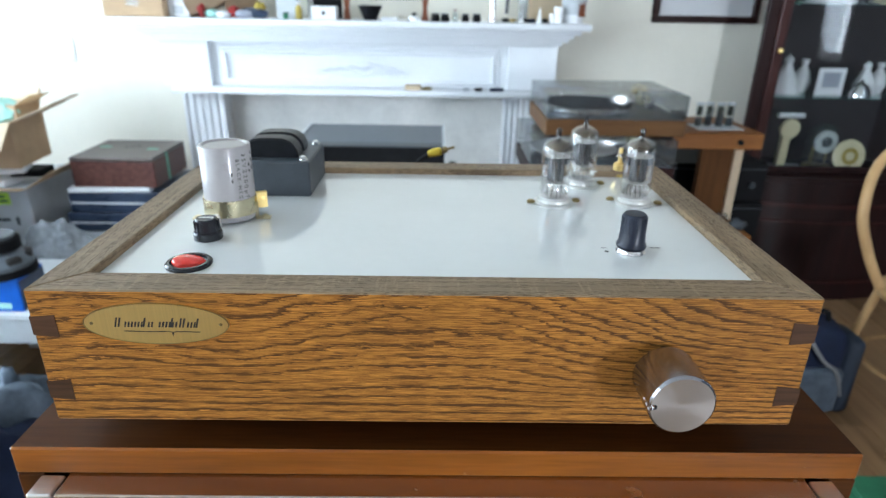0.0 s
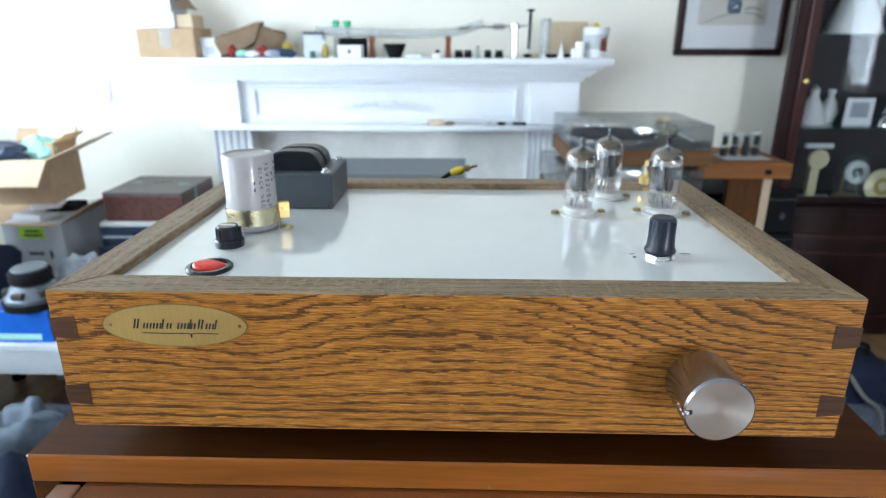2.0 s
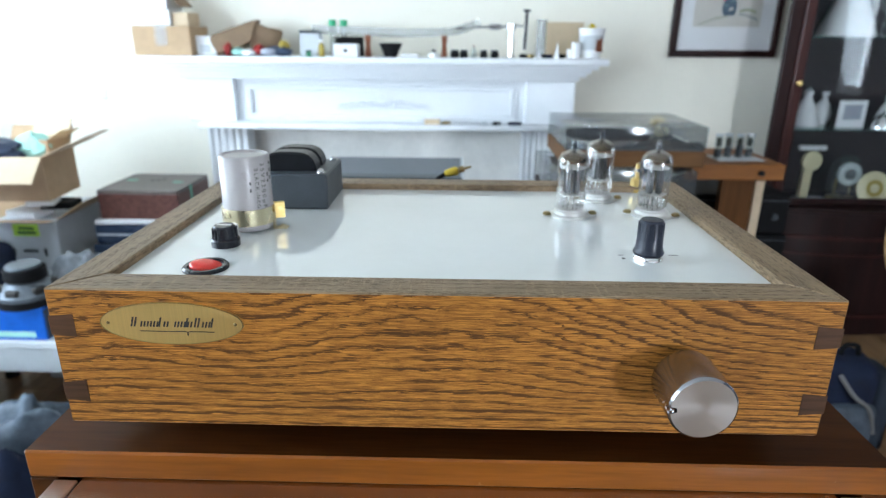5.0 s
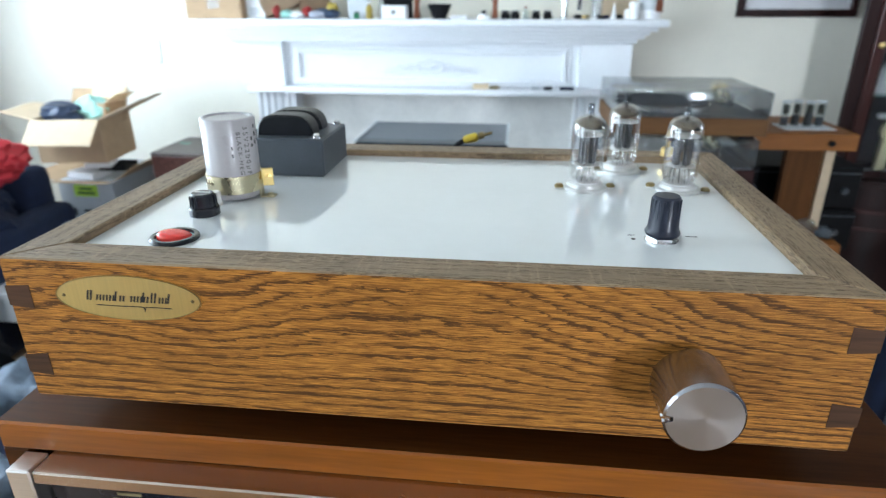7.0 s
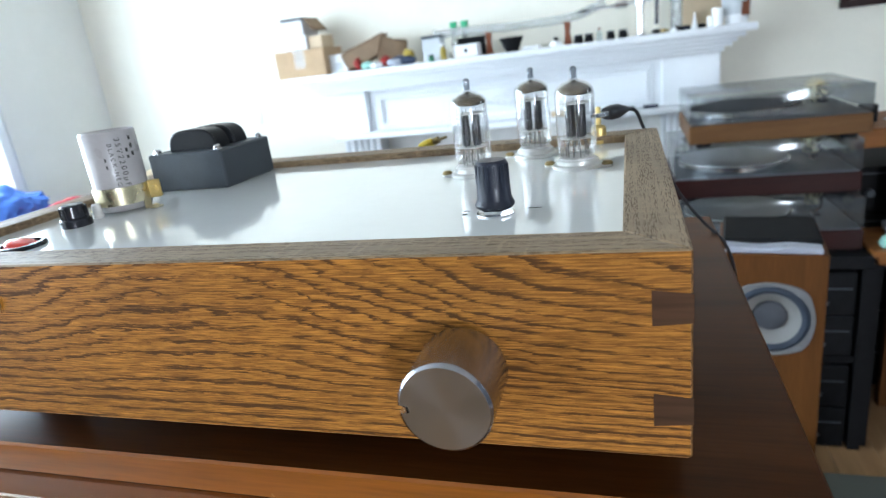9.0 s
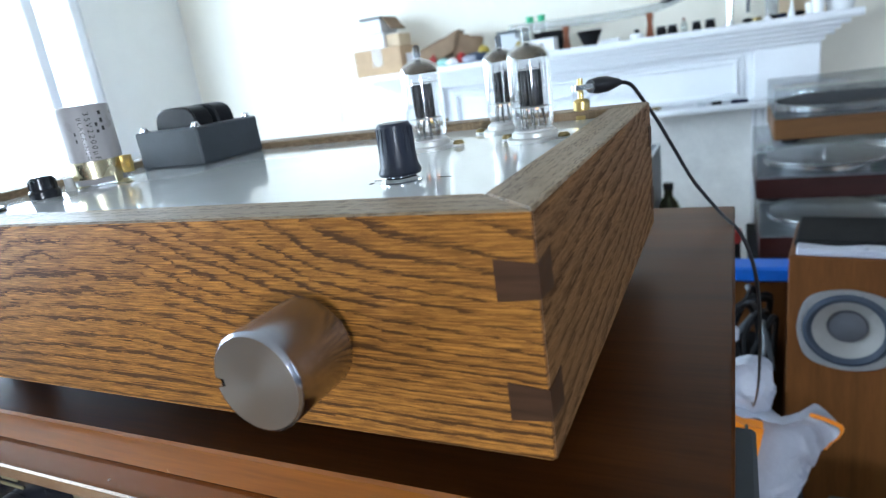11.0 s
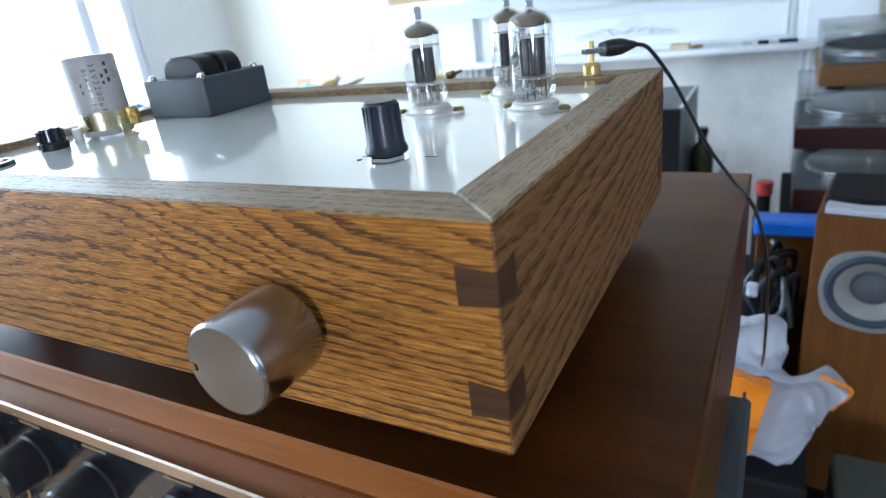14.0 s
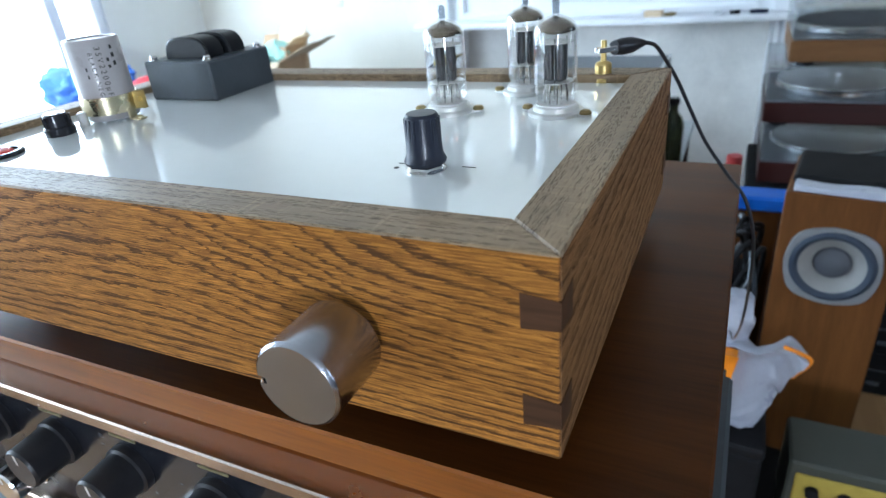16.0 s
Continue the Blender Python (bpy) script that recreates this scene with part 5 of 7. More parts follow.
part("red_print", prism(B(), [(-0.018, -0.03), (0.016, -0.034), (0.018, 0.030), (-0.010, 0.02)], 0, 0.001, 0, pose(0.024, -0.0465, 0.06, 82, 0, 25)), M["rust"], cup)
part("glue_cap", lathe(B(), [(0, 0.10), (0.016, 0.10), (0.016, 0.128), (0.010, 0.136), (0.005, 0.142), (0, 0.143)], 20), M["yellow"], cup)
solid("cardboard_sheet", box(B(), -0.085, 0.085, -0.002, 0.002, 0, 0.15), M["card_light"], "tan cardboard sheet leaning on the wall", "cardboard", (0.485, 2.66, MZ))
solid("plastic_cylinder", lathe(B(), [(0.022, 0), (0.022, 0.16), (0.0205, 0.16), (0.0205, 0)], 24), M["film"], "clear plastic cylinder on the mantel", "cylinder", (0.372, 2.58, MZ))

# ---- on the middle shelf ----
solid("eraser_block", box(B(), -0.035, 0.035, -0.02, 0.02, 0, 0.022, 0.003), M["card_light"], "tan block on the fireplace's narrow shelf", "block", (-0.105, 2.50, 0.925))
solid("brass_part", crumple(0.025, 0.018, 0.008, 3.0, 0.3, 2), M["old_brass"], "small brass part on the narrow shelf", "part", (-0.045, 2.50, 0.925))
for x, w, mt in ((0.13, 0.03, "grey_card"), (0.185, 0.035, "hifi_black"), (0.265, 0.06, "navy")):
    solid("small_tool", box(B(), -w / 2, w / 2, -0.012, 0.012, 0, 0.012, 0.002), M[mt], "small dark tool on the narrow shelf", "tool", (x, 2.50, 0.925))

# ---- wall things ----
out = thing("light_switch", "white plastic light switch plate on the wall", "switch", (-1.71, Y1, 1.055))
part("cover", box(B(), -0.036, 0.036, -0.006, -0.0005, -0.057, 0.057, 0.003, 2), M["porcelain"], out)
part("rocker", box(B(), -0.016, 0.016, -0.009, -0.006, -0.033, 0.033, 0.001), M["porcelain"], out)
pic = thing("framed_picture", "framed flower picture with white mat in a dark wooden frame", "picture", (1.212, Y1, 1.217))
for nm, (x0, x1, z0, z1) in {"low": (-0.24, 0.24, 0, 0.03), "top": (-0.24, 0.24, 0.60, 0.63), "l": (-0.24, -0.21, 0.03, 0.60), "r": (0.21, 0.24, 0.03, 0.60)}.items():
    part("frame_bar", box(B(), x0, x1, -0.028, -0.001, z0, z1, 0.005), M["cabinet_wood"], pic)
part("mat", box(B(), -0.21, 0.21, -0.016, -0.006, 0.03, 0.60), M["paper"], pic, "white textured mat")
part("print", box(B(), -0.15, 0.15, -0.0172, -0.016, 0.13, 0.52), M["print_paper"], pic, "pale grey print of a vase of flowers")


def brush(name, pts, r, mat, depth):
    """A painted stroke lying flat on the print."""
    bm = tube_along(B(), [(x, 0, z) for x, z in pts], r, 6)
    for v in bm.verts:
        v.co.y = -0.0174 - depth + v.co.y * 0.02
    part(name, bm, M[mat], pic)


vb = lathe(B(), [(0, 0), (0.024, 0), (0.033, 0.025), (0.030, 0.05), (0.019, 0.075), (0.024, 0.095), (0, 0.095)], 20)
for v in vb.verts:
    v.co = Vector((v.co.x + 0.004, -0.0176 + v.co.y * 0.01, v.co.z + 0.178))
part("painted_vase", vb, M["slate_paint"], pic)
for k, (x, z, r, mat) in enumerate(((0.012, 0.20, 0.009, "print_paper"), (-0.010, 0.215, 0.008, "teal_paint"), (0.016, 0.235, 0.007, "teal_paint"), (-0.004, 0.250, 0.006, "print_paper"))):
    brush("painted_vase_light", [(x - r, z), (x, z + r), (x + r, z + 0.5 * r)], r * 0.5, mat, 0.0006 + 0.0001 * k)
brush("painted_stroke", [(0.0, 0.172), (-0.05, 0.168), (-0.09, 0.152), (-0.125, 0.137)], 0.003, "sage_paint", 0.0002)
brush("painted_stroke", [(0.05, 0.182), (0.085, 0.180), (0.12, 0.168), (0.135, 0.158)], 0.0025, "slate_paint", 0.0003)
brush("painted_stroke", [(0.05, 0.196), (0.085, 0.204), (0.125, 0.192)], 0.006, "sage_paint", 0.0001)
random.seed(8)
for i in range(44):
    side = random.choice((-1, 1))
    mt = random.choice(("rose_paint", "rose_paint", "red_print", "sage_paint", "slate_paint") if side < 0 else ("amber_paint", "amber_paint", "rose_paint", "sage_paint", "teal_paint"))
    x, z = 0.004 + side * random.uniform(0.005, 0.085), 0.262 + random.uniform(0, 0.16)
    a, q = random.uniform(0, 6.3), random.uniform(0.006, 0.016)
    brush("painted_flower", [(x, z), (x + q * math.cos(a), z + q * math.sin(a)), (x + q * math.cos(a + 0.9), z + 1.4 * q * math.sin(a + 0.9))], random.uniform(0.003, 0.007), mt, 0.0008 + 0.00003 * i)
part("glass", box(B(), -0.21, 0.21, -0.0225, -0.0215, 0.03, 0.60), M["picture_glass"], pic)

# ---- in front of the fireplace ----
lt = thing("low_table", "low table with a pale grey top before the fireplace", "table", (-0.2, 2.22, 0))
part("tabletop", box(B(), -0.42, 0.29, -0.62, 0.15, 0.53, 0.555, 0.003), M["grey_card"], lt)
for x in (-0.39, 0.26):
    for y in (-0.59, 0.12):
        part("leg", box(B(), x - 0.02, x + 0.02, y - 0.02, y + 0.02, 0, 0.53), M["tt_red"], lt)
pa = thing("power_amplifier", "tall black power amplifier with a grey mesh top and pale sides", "amplifier", (-0.211, 1.785, 0.555))
part("case", box(B(), -0.236, 0.236, -0.168, 0.168, 0.008, 0.318, 0.002), M["hifi_black"], pa)
for x in (-0.2375, 0.2375):
    part("side_panel", box(B(), x - 0.0015, x + 0.0015, -0.172, 0.172, 0.006, 0.3175, 0.0005), M["grey_paint"], pa, "dark grey side panel")
    part("edge_strip", box(B(), x - 0.0055, x + 0.0035, -0.172, 0.172, 0.3225, 0.3255, 0.0005), M["grey_card"], pa, "pale metal edge strip")
part("top_rim", box(B(), -0.236, 0.236, -0.172, -0.120, 0.318, 0.322, 0.001), M["grey_paint"], pa)
part("mesh_top", box(B(), -0.236, 0.236, -0.120, 0.172, 0.3182, 0.3212), M["mesh_top"], pa, "grey perforated metal top")
for i in range(26):
    part("vent_bar", box(B(), -0.228 + i * 0.0182 - 0.0022, -0.228 + i * 0.0182 + 0.0022, -0.112, 0.164, 0.3213, 0.3222), M["mesh_top"], pa)
for x in (-0.2, 0.2):
    for y in (-0.14, 0.14):
        part("foot", disc_rod(B(), 0.015, 0, 0.008, 16, 0, pose(x, y, 0)), M["hifi_black"], pa)
b = bottle("dark_bottle", "dark green glass bottle on the low table", 0.060, 1.83, 0.555, 0.034, 0.22, "bottle_glass", "hifi_black", "bottle", 0.4, 0.08)
plug = thing("phono_plug", "yellow phono plug on a cable behind the amplifier", "connector", (0.0, 0.345, 1.080))
m = pose(0.003, 0, 0.087, 0, -16, 0) @ pose(0, 0, 0, 0, 90, 0) @ Matrix.Scale(0.92, 4)
part("barrel", lathe(B(), [(0, -0.009), (0.0034, -0.009), (0.0046, -0.003), (0.0048, 0.004), (0.0038, 0.006), (0, 0.007)], 20, m), M["yellow"], plug, "yellow plastic barrel")
part("pin", lathe(B(), [(0, 0.007), (0.0036, 0.007), (0.0036, 0.013), (0.0016, 0.013), (0.0014, 0.021), (0, 0.022)], 16, m), M["old_brass"], plug)
part("cable", tube_along(B(), [(-0.0045, 0, 0.0848), (-0.018, 0.002, 0.072), (-0.030, 0.004, 0.035), (-0.040, 0.006, 0.004), (-0.085, 0.008, 0.0026)], 0.0022, 8), M["hifi_black"], plug)

# ---- boxes beside the fireplace ----
for i, (z, h, mt, w) in enumerate(((0.0, 0.20, "hifi_black", 0.42), (0.20, 0.19, "grey_card", 0.40), (0.39, 0.082, "hifi_blue", 0.42), (0.472, 0.088, "hifi_blue", 0.40))):
    c = thing("hifi_component", "dark hi-fi component in a stack beside the fireplace", "hi-fi unit", (-1.31 + 0.01 * i, 2.27, z), 0, "stacked components")
    part("case", box(B(), -w / 2, w / 2, -0.18, 0.18, 0.004, h - 0.001, 0.004), M[mt], c)
    part("front_line", box(B(), -w / 2 + 0.01, w / 2 - 0.01, -0.1815, -0.180, h * 0.45, h * 0.55), M["grey_card"], c)
    part("foot", box(B(), -w / 2 + 0.03, w / 2 - 0.03, -0.15, 0.15, 0, 0.004), M["hifi_black"], c)
solid("paper_pad", box(B(), -0.17, 0.15, -0.16, 0.14, 0, 0.020, 0.004), M["paper"], "thick white paper pad on the hi-fi stack", "paper", (-1.31, 2.25, 0.560), 4)
bb = thing("wooden_box", "reddish burl wooden box with green tape and a dull grey top", "box", (-1.285, 2.26, 0.580), 0)
part("body", box(B(), -0.165, 0.165, -0.16, 0.16, 0, 0.105, 0.003), M["burl"], bb)
part("lid", box(B(), -0.165, 0.165, -0.16, 0.16, 0.1055, 0.121, 0.003), M["burl_top"], bb)
for x, y in ((-0.11, 0.03), (0.10, 0.0)):
    part("tape", box(B(), x - 0.022, x + 0.022, y - 0.012, y + 0.012, 0.1212, 0.1218), M["green_tape"], bb)
part("tape", box(B(), 0.1652, 0.166, -0.04, -0.02, 0.0, 0.118), M["green_tape"], bb)
for x, y in ((-0.02, 0.02), (0.0, 0.035), (0.02, 0.05)):
    part("hole", disc_rod(B(), 0.009, 0.1211, 0.1216, 14, 0, pose(x, y, 0)), M["ink"], bb)
carton("moving_carton", "brown cardboard carton on the floor under other boxes", -1.70, 2.25, 0, 0.36, 0.40, 0.30, "card")
wb = carton("white_carton", "white cardboard carton with a lime green label", -1.72, 2.22, 0.30, 0.245, 0.38, 0.29, "grey_card", False)
part("label", box(B(), -0.055, 0.05, -0.1912, -0.190, 0.225, 0.275), M["lime"], wb, "lime green sticker")
for z, wd in ((0.258, 0.03), (0.240, 0.038)):
    part("lettering", box(B(), -wd, wd, -0.1916, -0.1912, z - 0.004, z + 0.004), M["pcb"], wb)
for x in (-0.07, 0.06):
    part("arrow_mark", prism(B(), [(-0.006, -0.02), (0.006, -0.02), (0.006, 0.0), (0.011, 0.0), (0, 0.018), (-0.011, 0.0), (-0.006, 0.0)], 0, 0.0006, 0, pose(x, -0.1902, 0.16, 90, 0, 0)), M["grey_paint"], wb)
part("print_bar", box(B(), -0.03, 0.03, -0.1908, -0.190, 0.155, 0.168), M["grey_paint"], wb)
for (x0, x1, y0, y1, rx, ry) in ((-0.1225, 0.1225, -0.24, -0.19, -8, 0), (0.1225, 0.26, -0.19, 0.19, 0, -32), (-0.25, -0.1225, -0.19, 0.19, 0, 10)):
    bm = box(B(), x0, x1, y0, y1, -0.002, 0.002)
    px, py = (0.1225 if x0 > 0 else -0.1225 if x1 < 0 else 0), (-0.19 if y1 == -0.19 else 0)
    bmesh.ops.transform(bm, matrix=pose(px, py, 0.29, rx, ry, 0) @ pose(-px, -py, 0), verts=bm.verts)
    part("flap", bm, M["card"], wb, "open brown flap")
for i, (x, y, mt, rx) in enumerate(((-1.74, 2.10, "paper", 0.07), (-1.63, 2.14, "hifi_black", 0.06), (-1.66, 2.08, "paper", 0.05))):
    solid("magazine", box(B(), -rx, rx, -0.05, 0.05, 0, 0.0265, 0.003), M[mt], "papers and leaflets lying on the white carton", "papers", (x, y, 0.5935 + 0.0272 * i), 15 * i - 12)
oc = thing("open_carton", "open brown cardboard carton with spread flaps, full of oddments", "box", (-1.735, 2.125, 0.6755), 6)
w, d, h, t = 0.27, 0.25, 0.172, 0.004
for x0, x1, y0, y1 in ((-w / 2, w / 2, -d / 2, -d / 2 + t), (-w / 2, w / 2, d / 2 - t, d / 2), (-w / 2, -w / 2 + t, -d / 2 + t, d / 2 - t), (w / 2 - t, w / 2, -d / 2 + t, d / 2 - t)):
    part("side", box(B(), x0, x1, y0, y1, 0, h), M["card"], oc)
part("bottom", box(B(), -w / 2 + t, w / 2 - t, -d / 2 + t, d / 2 - t, 0, t), M["card"], oc)
for x, y, rx, ry, fw, fd, mt in ((0, -d / 2, 40, 0, w, 0.13, "card_light"), (0, d / 2, -55, 0, w * 0.9, 0.10, "card"), (w / 2, 0, 0, -24, 0.17, d, "card_light"), (-w / 2, 0, 0, 14, 0.13, d, "card_light")):
    if rx:
        bm = box(B(), -fw / 2, fw / 2, -fd if rx > 0 else 0, 0 if rx > 0 else fd, -t / 2, t / 2)
    else:
        bm = box(B(), 0 if x > 0 else -fw, fw if x > 0 else 0, -fd / 2, fd / 2, -t / 2, t / 2)
    bmesh.ops.subdivide_edges(bm, edges=bm.edges[:], cuts=3, use_grid_fill=True)
    for v in bm.verts:
        v.co.z += 0.010 * noise.noise(v.co * 9 + Vector((x * 40, y * 40, 0)))
    part("flap", bm, M[mt], oc, "spread carton flap", 60).matrix_local = pose(x, y, h + 0.002, -rx if rx < 0 else rx, ry, 0)
solid("blue_pouch", crumple(0.09, 0.05, 0.045, 21.0, 0.35, 3), M["hifi_blue"], "blue plastic pouch in the open carton", "pouch", (-1.80, 2.10, 0.815))
solid("clear_pouch", crumple(0.075, 0.05, 0.05, 22.0, 0.4, 3), M["mint"], "pale blue plastic wrap in the open carton", "wrap", (-1.70, 2.15, 0.812))
sc = thing("small_open_carton", "small open cardboard carton sitting in the large one", "box", (-1.70, 2.19, 0.8125), -12)
for x0, x1, y0, y1 in ((-0.09, 0.09, -0.055, -0.052), (-0.09, 0.09, 0.052, 0.055), (-0.09, -0.087, -0.052, 0.052), (0.087, 0.09, -0.052, 0.052)):
    part("side", box(B(), x0, x1, y0, y1, 0, 0.085), M["card"], sc)
part("bottom", box(B(), -0.087, 0.087, -0.052, 0.052, 0, 0.003), M["card"], sc)
part("flap", box(B(), -0.09, 0.09, 0, 0.075, -0.0015, 0.0015), M["card_light"], sc, "raised carton flap").matrix_local = pose(0, 0.054, 0.086, 62, 0, 0)
part("flap", box(B(), 0, 0.08, -0.05, 0.05, -0.0015, 0.0015), M["card_light"], sc, "spread carton flap").matrix_local = pose(0.089, 0, 0.087, 0, -28, 0)
carton("filler_box", "plain box inside the open carton", -1.735, 2.125, 0.680, 0.22, 0.20, 0.132, "card", False)
solid("grey_bag", crumple(0.12, 0.08, 0.14, 31.0, 0.35, 4), M["grey_cloth"], "grey plaid cloth bag on the floor beside the cartons", "bag", (-1.45, 1.93, 0.20))
carton("floor_carton", "low grey carton under the cloth bag", -1.45, 1.93, 0.0, 0.30, 0.22, 0.20, "grey_card", False)

# ---- pale table with the blue box ----
tb = thing("work_table", "low table with a pale grey top and deep apron", "table", (-1.50, 1.60, 0))
part("tabletop", box(B(), -0.50, 0.42, -0.22, 0.20, 0.370, 0.396, 0.003), M["grey_card"], tb)
part("apron", box(B(), -0.49, 0.41, -0.21, -0.19, 0.285, 0.3699, 0.002), M["grey_card"], tb)
for x in (-0.47, 0.39):
    for y in (-0.17, 0.17):
        part("leg", box(B(), x - 0.02, x + 0.02, y - 0.02, y + 0.02, 0, 0.3699), M["hifi_black"], tb)
c = carton("blue_box", "bright blue printed cardboard box on the pale table", -1.35, 1.46, 0.396, 0.19, 0.13, 0.108, "blue", False)
part("print", box(B(), -0.09, 0.06, -0.0658, -0.065, 0.01, 0.03), M["mint"], c)
part("side_print", box(B(), 0.0952, 0.096, -0.06, 0.06, 0.004, 0.1), M["hifi_blue"], c)
dv = thing("speaker_driver", "bare metal loudspeaker driver standing on the blue box", "driver", (-1.33, 1.46, 0.504))
part("rim", lathe(B(), [(0.072, 0.0), (0.090, 0.0), (0.090, 0.022), (0.072, 0.022)], 40), M["hifi_black"], dv)
part("basket", lathe(B(), [(0.084, 0.0222), (0.084, 0.034), (0.058, 0.066), (0.048, 0.074), (0.040, 0.074), (0.074, 0.0222)], 40), M["dull_metal"], dv)
part("magnet", disc_rod(B(), 0.060, 0.0742, 0.112, 32, 0.004), M["hifi_black"], dv)
part("back_plate", disc_rod(B(), 0.050, 0.1122, 0.122, 32, 0.003), M["dull_metal"], dv)
for k in range(6):
    part("basket_slot", box(B(), -0.020, 0.020, -0.0815, -0.060, 0.039, 0.059, 0.004), M["ink"], dv).matrix_local = pose(0, 0, 0, 0, 0, 60 * k)
for i, (x, y, rx, mt) in enumerate(((-1.25, 1.05, 0.16, "rubber_ring"), (-1.0, 0.80, 0.15, "navy"), (-1.35, 0.72, 0.18, "grey_cloth"), (-0.85, 0.45, 0.14, "rubber_ring"), (-1.05, 0.25, 0.16, "grey_paint"), (-1.55, 1.12, 0.14, "hifi_black"), (-0.72, 0.75, 0.11, "hifi_black"), (-0.66, 0.16, 0.13, "grey_paint"), (-1.08, 0.98, 0.17, "blue_bag"), (-1.30, 0.86, 0.18, "blue_bag"), (-0.98, 0.60, 0.15, "blue_bag"), (-0.80, 0.32, 0.14, "blue_bag"))):
    solid("plastic_sack", crumple(rx, rx * 0.8, 0.16 + 0.03 * (i % 3), 40.0 + i, 0.5, 4), M[mt], "heap of bagged dark clutter on the floor", "bag", (x, y, 0), smooth=120)

# ---- chair heaped with clothes by the window ----
ch = thing("armchair", "dark upholstered armchair heaped with clothes", "chair", (-2.08, 1.55, 0))
part("seat", box(B(), -0.33, 0.33, -0.30, 0.30, 0.12, 0.42, 0.04, 3), M["navy"], ch)
part("backrest", box(B(), -0.33, 0.33, 0.22, 0.36, 0.42, 0.70, 0.04, 3), M["navy"], ch)
for s in (-1, 1):
    part("armrest", box(B(), s * 0.36 - 0.06, s * 0.36 + 0.06, -0.30, 0.34, 0.12, 0.56, 0.04, 3), M["navy"], ch)
    for y in (-0.25, 0.28):
        part("leg", disc_rod(B(), 0.025, 0, 0.12, 14, 0, pose(s * 0.32, y, 0)), M["hifi_black"], ch)
solid("navy_coat", crumple(0.32, 0.22, 0.15, 51.0, 0.2, 5), M["navy"], "dark navy coat heaped on the armchair", "coat", (-2.00, 1.55, 0.42))
solid("red_jacket", crumple(0.22, 0.15, 0.10, 53.0, 0.22, 5), M["red_cloth"], "red jacket thrown over the navy coat", "jacket", (-1.84, 1.60, 0.69))
solid("blue_shirt", crumple(0.22, 0.15, 0.12, 57.0, 0.4, 5), M["blue_cloth"], "blue shirt on the heap of clothes", "shirt", (-2.28, 1.62, 0.68))

# ---- record players, stacked ----


def turntable(z, hp, hl, wood, label, x0=0.305, x1=0.765, y0=1.585, d=0.36):
    t = thing("turntable", label, "turntable", ((x0 + x1) / 2, y0, z), 0, "stacked turntables")
    w = (x1 - x0) / 2
    part("plinth", box(B(), -w, w, 0, d, 0.012, hp, 0.003), M[wood], t)
    part("deck", box(B(), -w + 0.006, w - 0.006, 0.006, d - 0.006, hp, hp + 0.004, 0.001), M["grey_paint" if wood == "tt_wood" else "dull_metal"], t)
    px = -0.055
    pl = part("platter", lathe(B(), [(0, 0.004), (0.148, 0.004), (0.152, 0.008), (0.152, 0.020), (0.148, 0.023), (0, 0.023)], 56, pose(px, d / 2, hp)), M["chrome"], t)
    part("mat", lathe(B(), [(0, 0.0232), (0.145, 0.0232), (0.145, 0.026), (0, 0.026)], 48, pose(px, d / 2, hp)), M["hifi_black" if wood == "tt_wood" else "steel"], pl, "round platter mat")
    part("spindle", disc_rod(B(), 0.0035, 0.026, 0.040, 12, 0, pose(px, d / 2, hp)), M["chrome"], pl)
    ta = part("tonearm", tube_along(B(), [(w - 0.055, d - 0.07, hp + 0.045), (w - 0.058, d * 0.55, hp + 0.047), (w - 0.075, d * 0.3, hp + 0.042), (w - 0.10, 0.07, hp + 0.035)], 0.0045, 8), M["chrome"], t)
    part("pivot", disc_rod(B(), 0.024, 0.004, 0.052, 24, 0.003, pose(w - 0.055, d - 0.09, hp)), M["gold_strap"], ta, "gilt tonearm pivot")
    part("counterweight", disc_rod(B(), 0.022, -0.022, 0.020, 20, 0.002, pose(w - 0.053, d - 0.035, hp + 0.045, 90, 0, 0)), M["brass"], ta, "brass counterweight")
    part("headshell", box(B(), w - 0.112, w - 0.092, 0.04, 0.075, hp + 0.030, hp + 0.038, 0.002), M["hifi_black"], ta)
    bm, z0, z1 = B(), hp + 0.0045, hp + hl
    shell = box(bm, -w, w, 0, d, z0, z1, 0.004, 2)
    bmesh.ops.delete(bm, geom=[f for f in bm.faces if f.normal.z < -0.9], context="FACES")
    cover = part("dust_cover", bm, M["lid"], t, "smoked clear plastic dust cover", 40)
    thick = cover.modifiers.new("thickness", "SOLIDIFY")
    thick.thickness = 0.003
    for x in (-w + 0.04, w - 0.04):
        for y in (0.04, d - 0.04):
            part("foot", disc_rod(B(), 0.02, 0, 0.012, 16, 0, pose(x, y, 0)), M["hifi_black"], t)


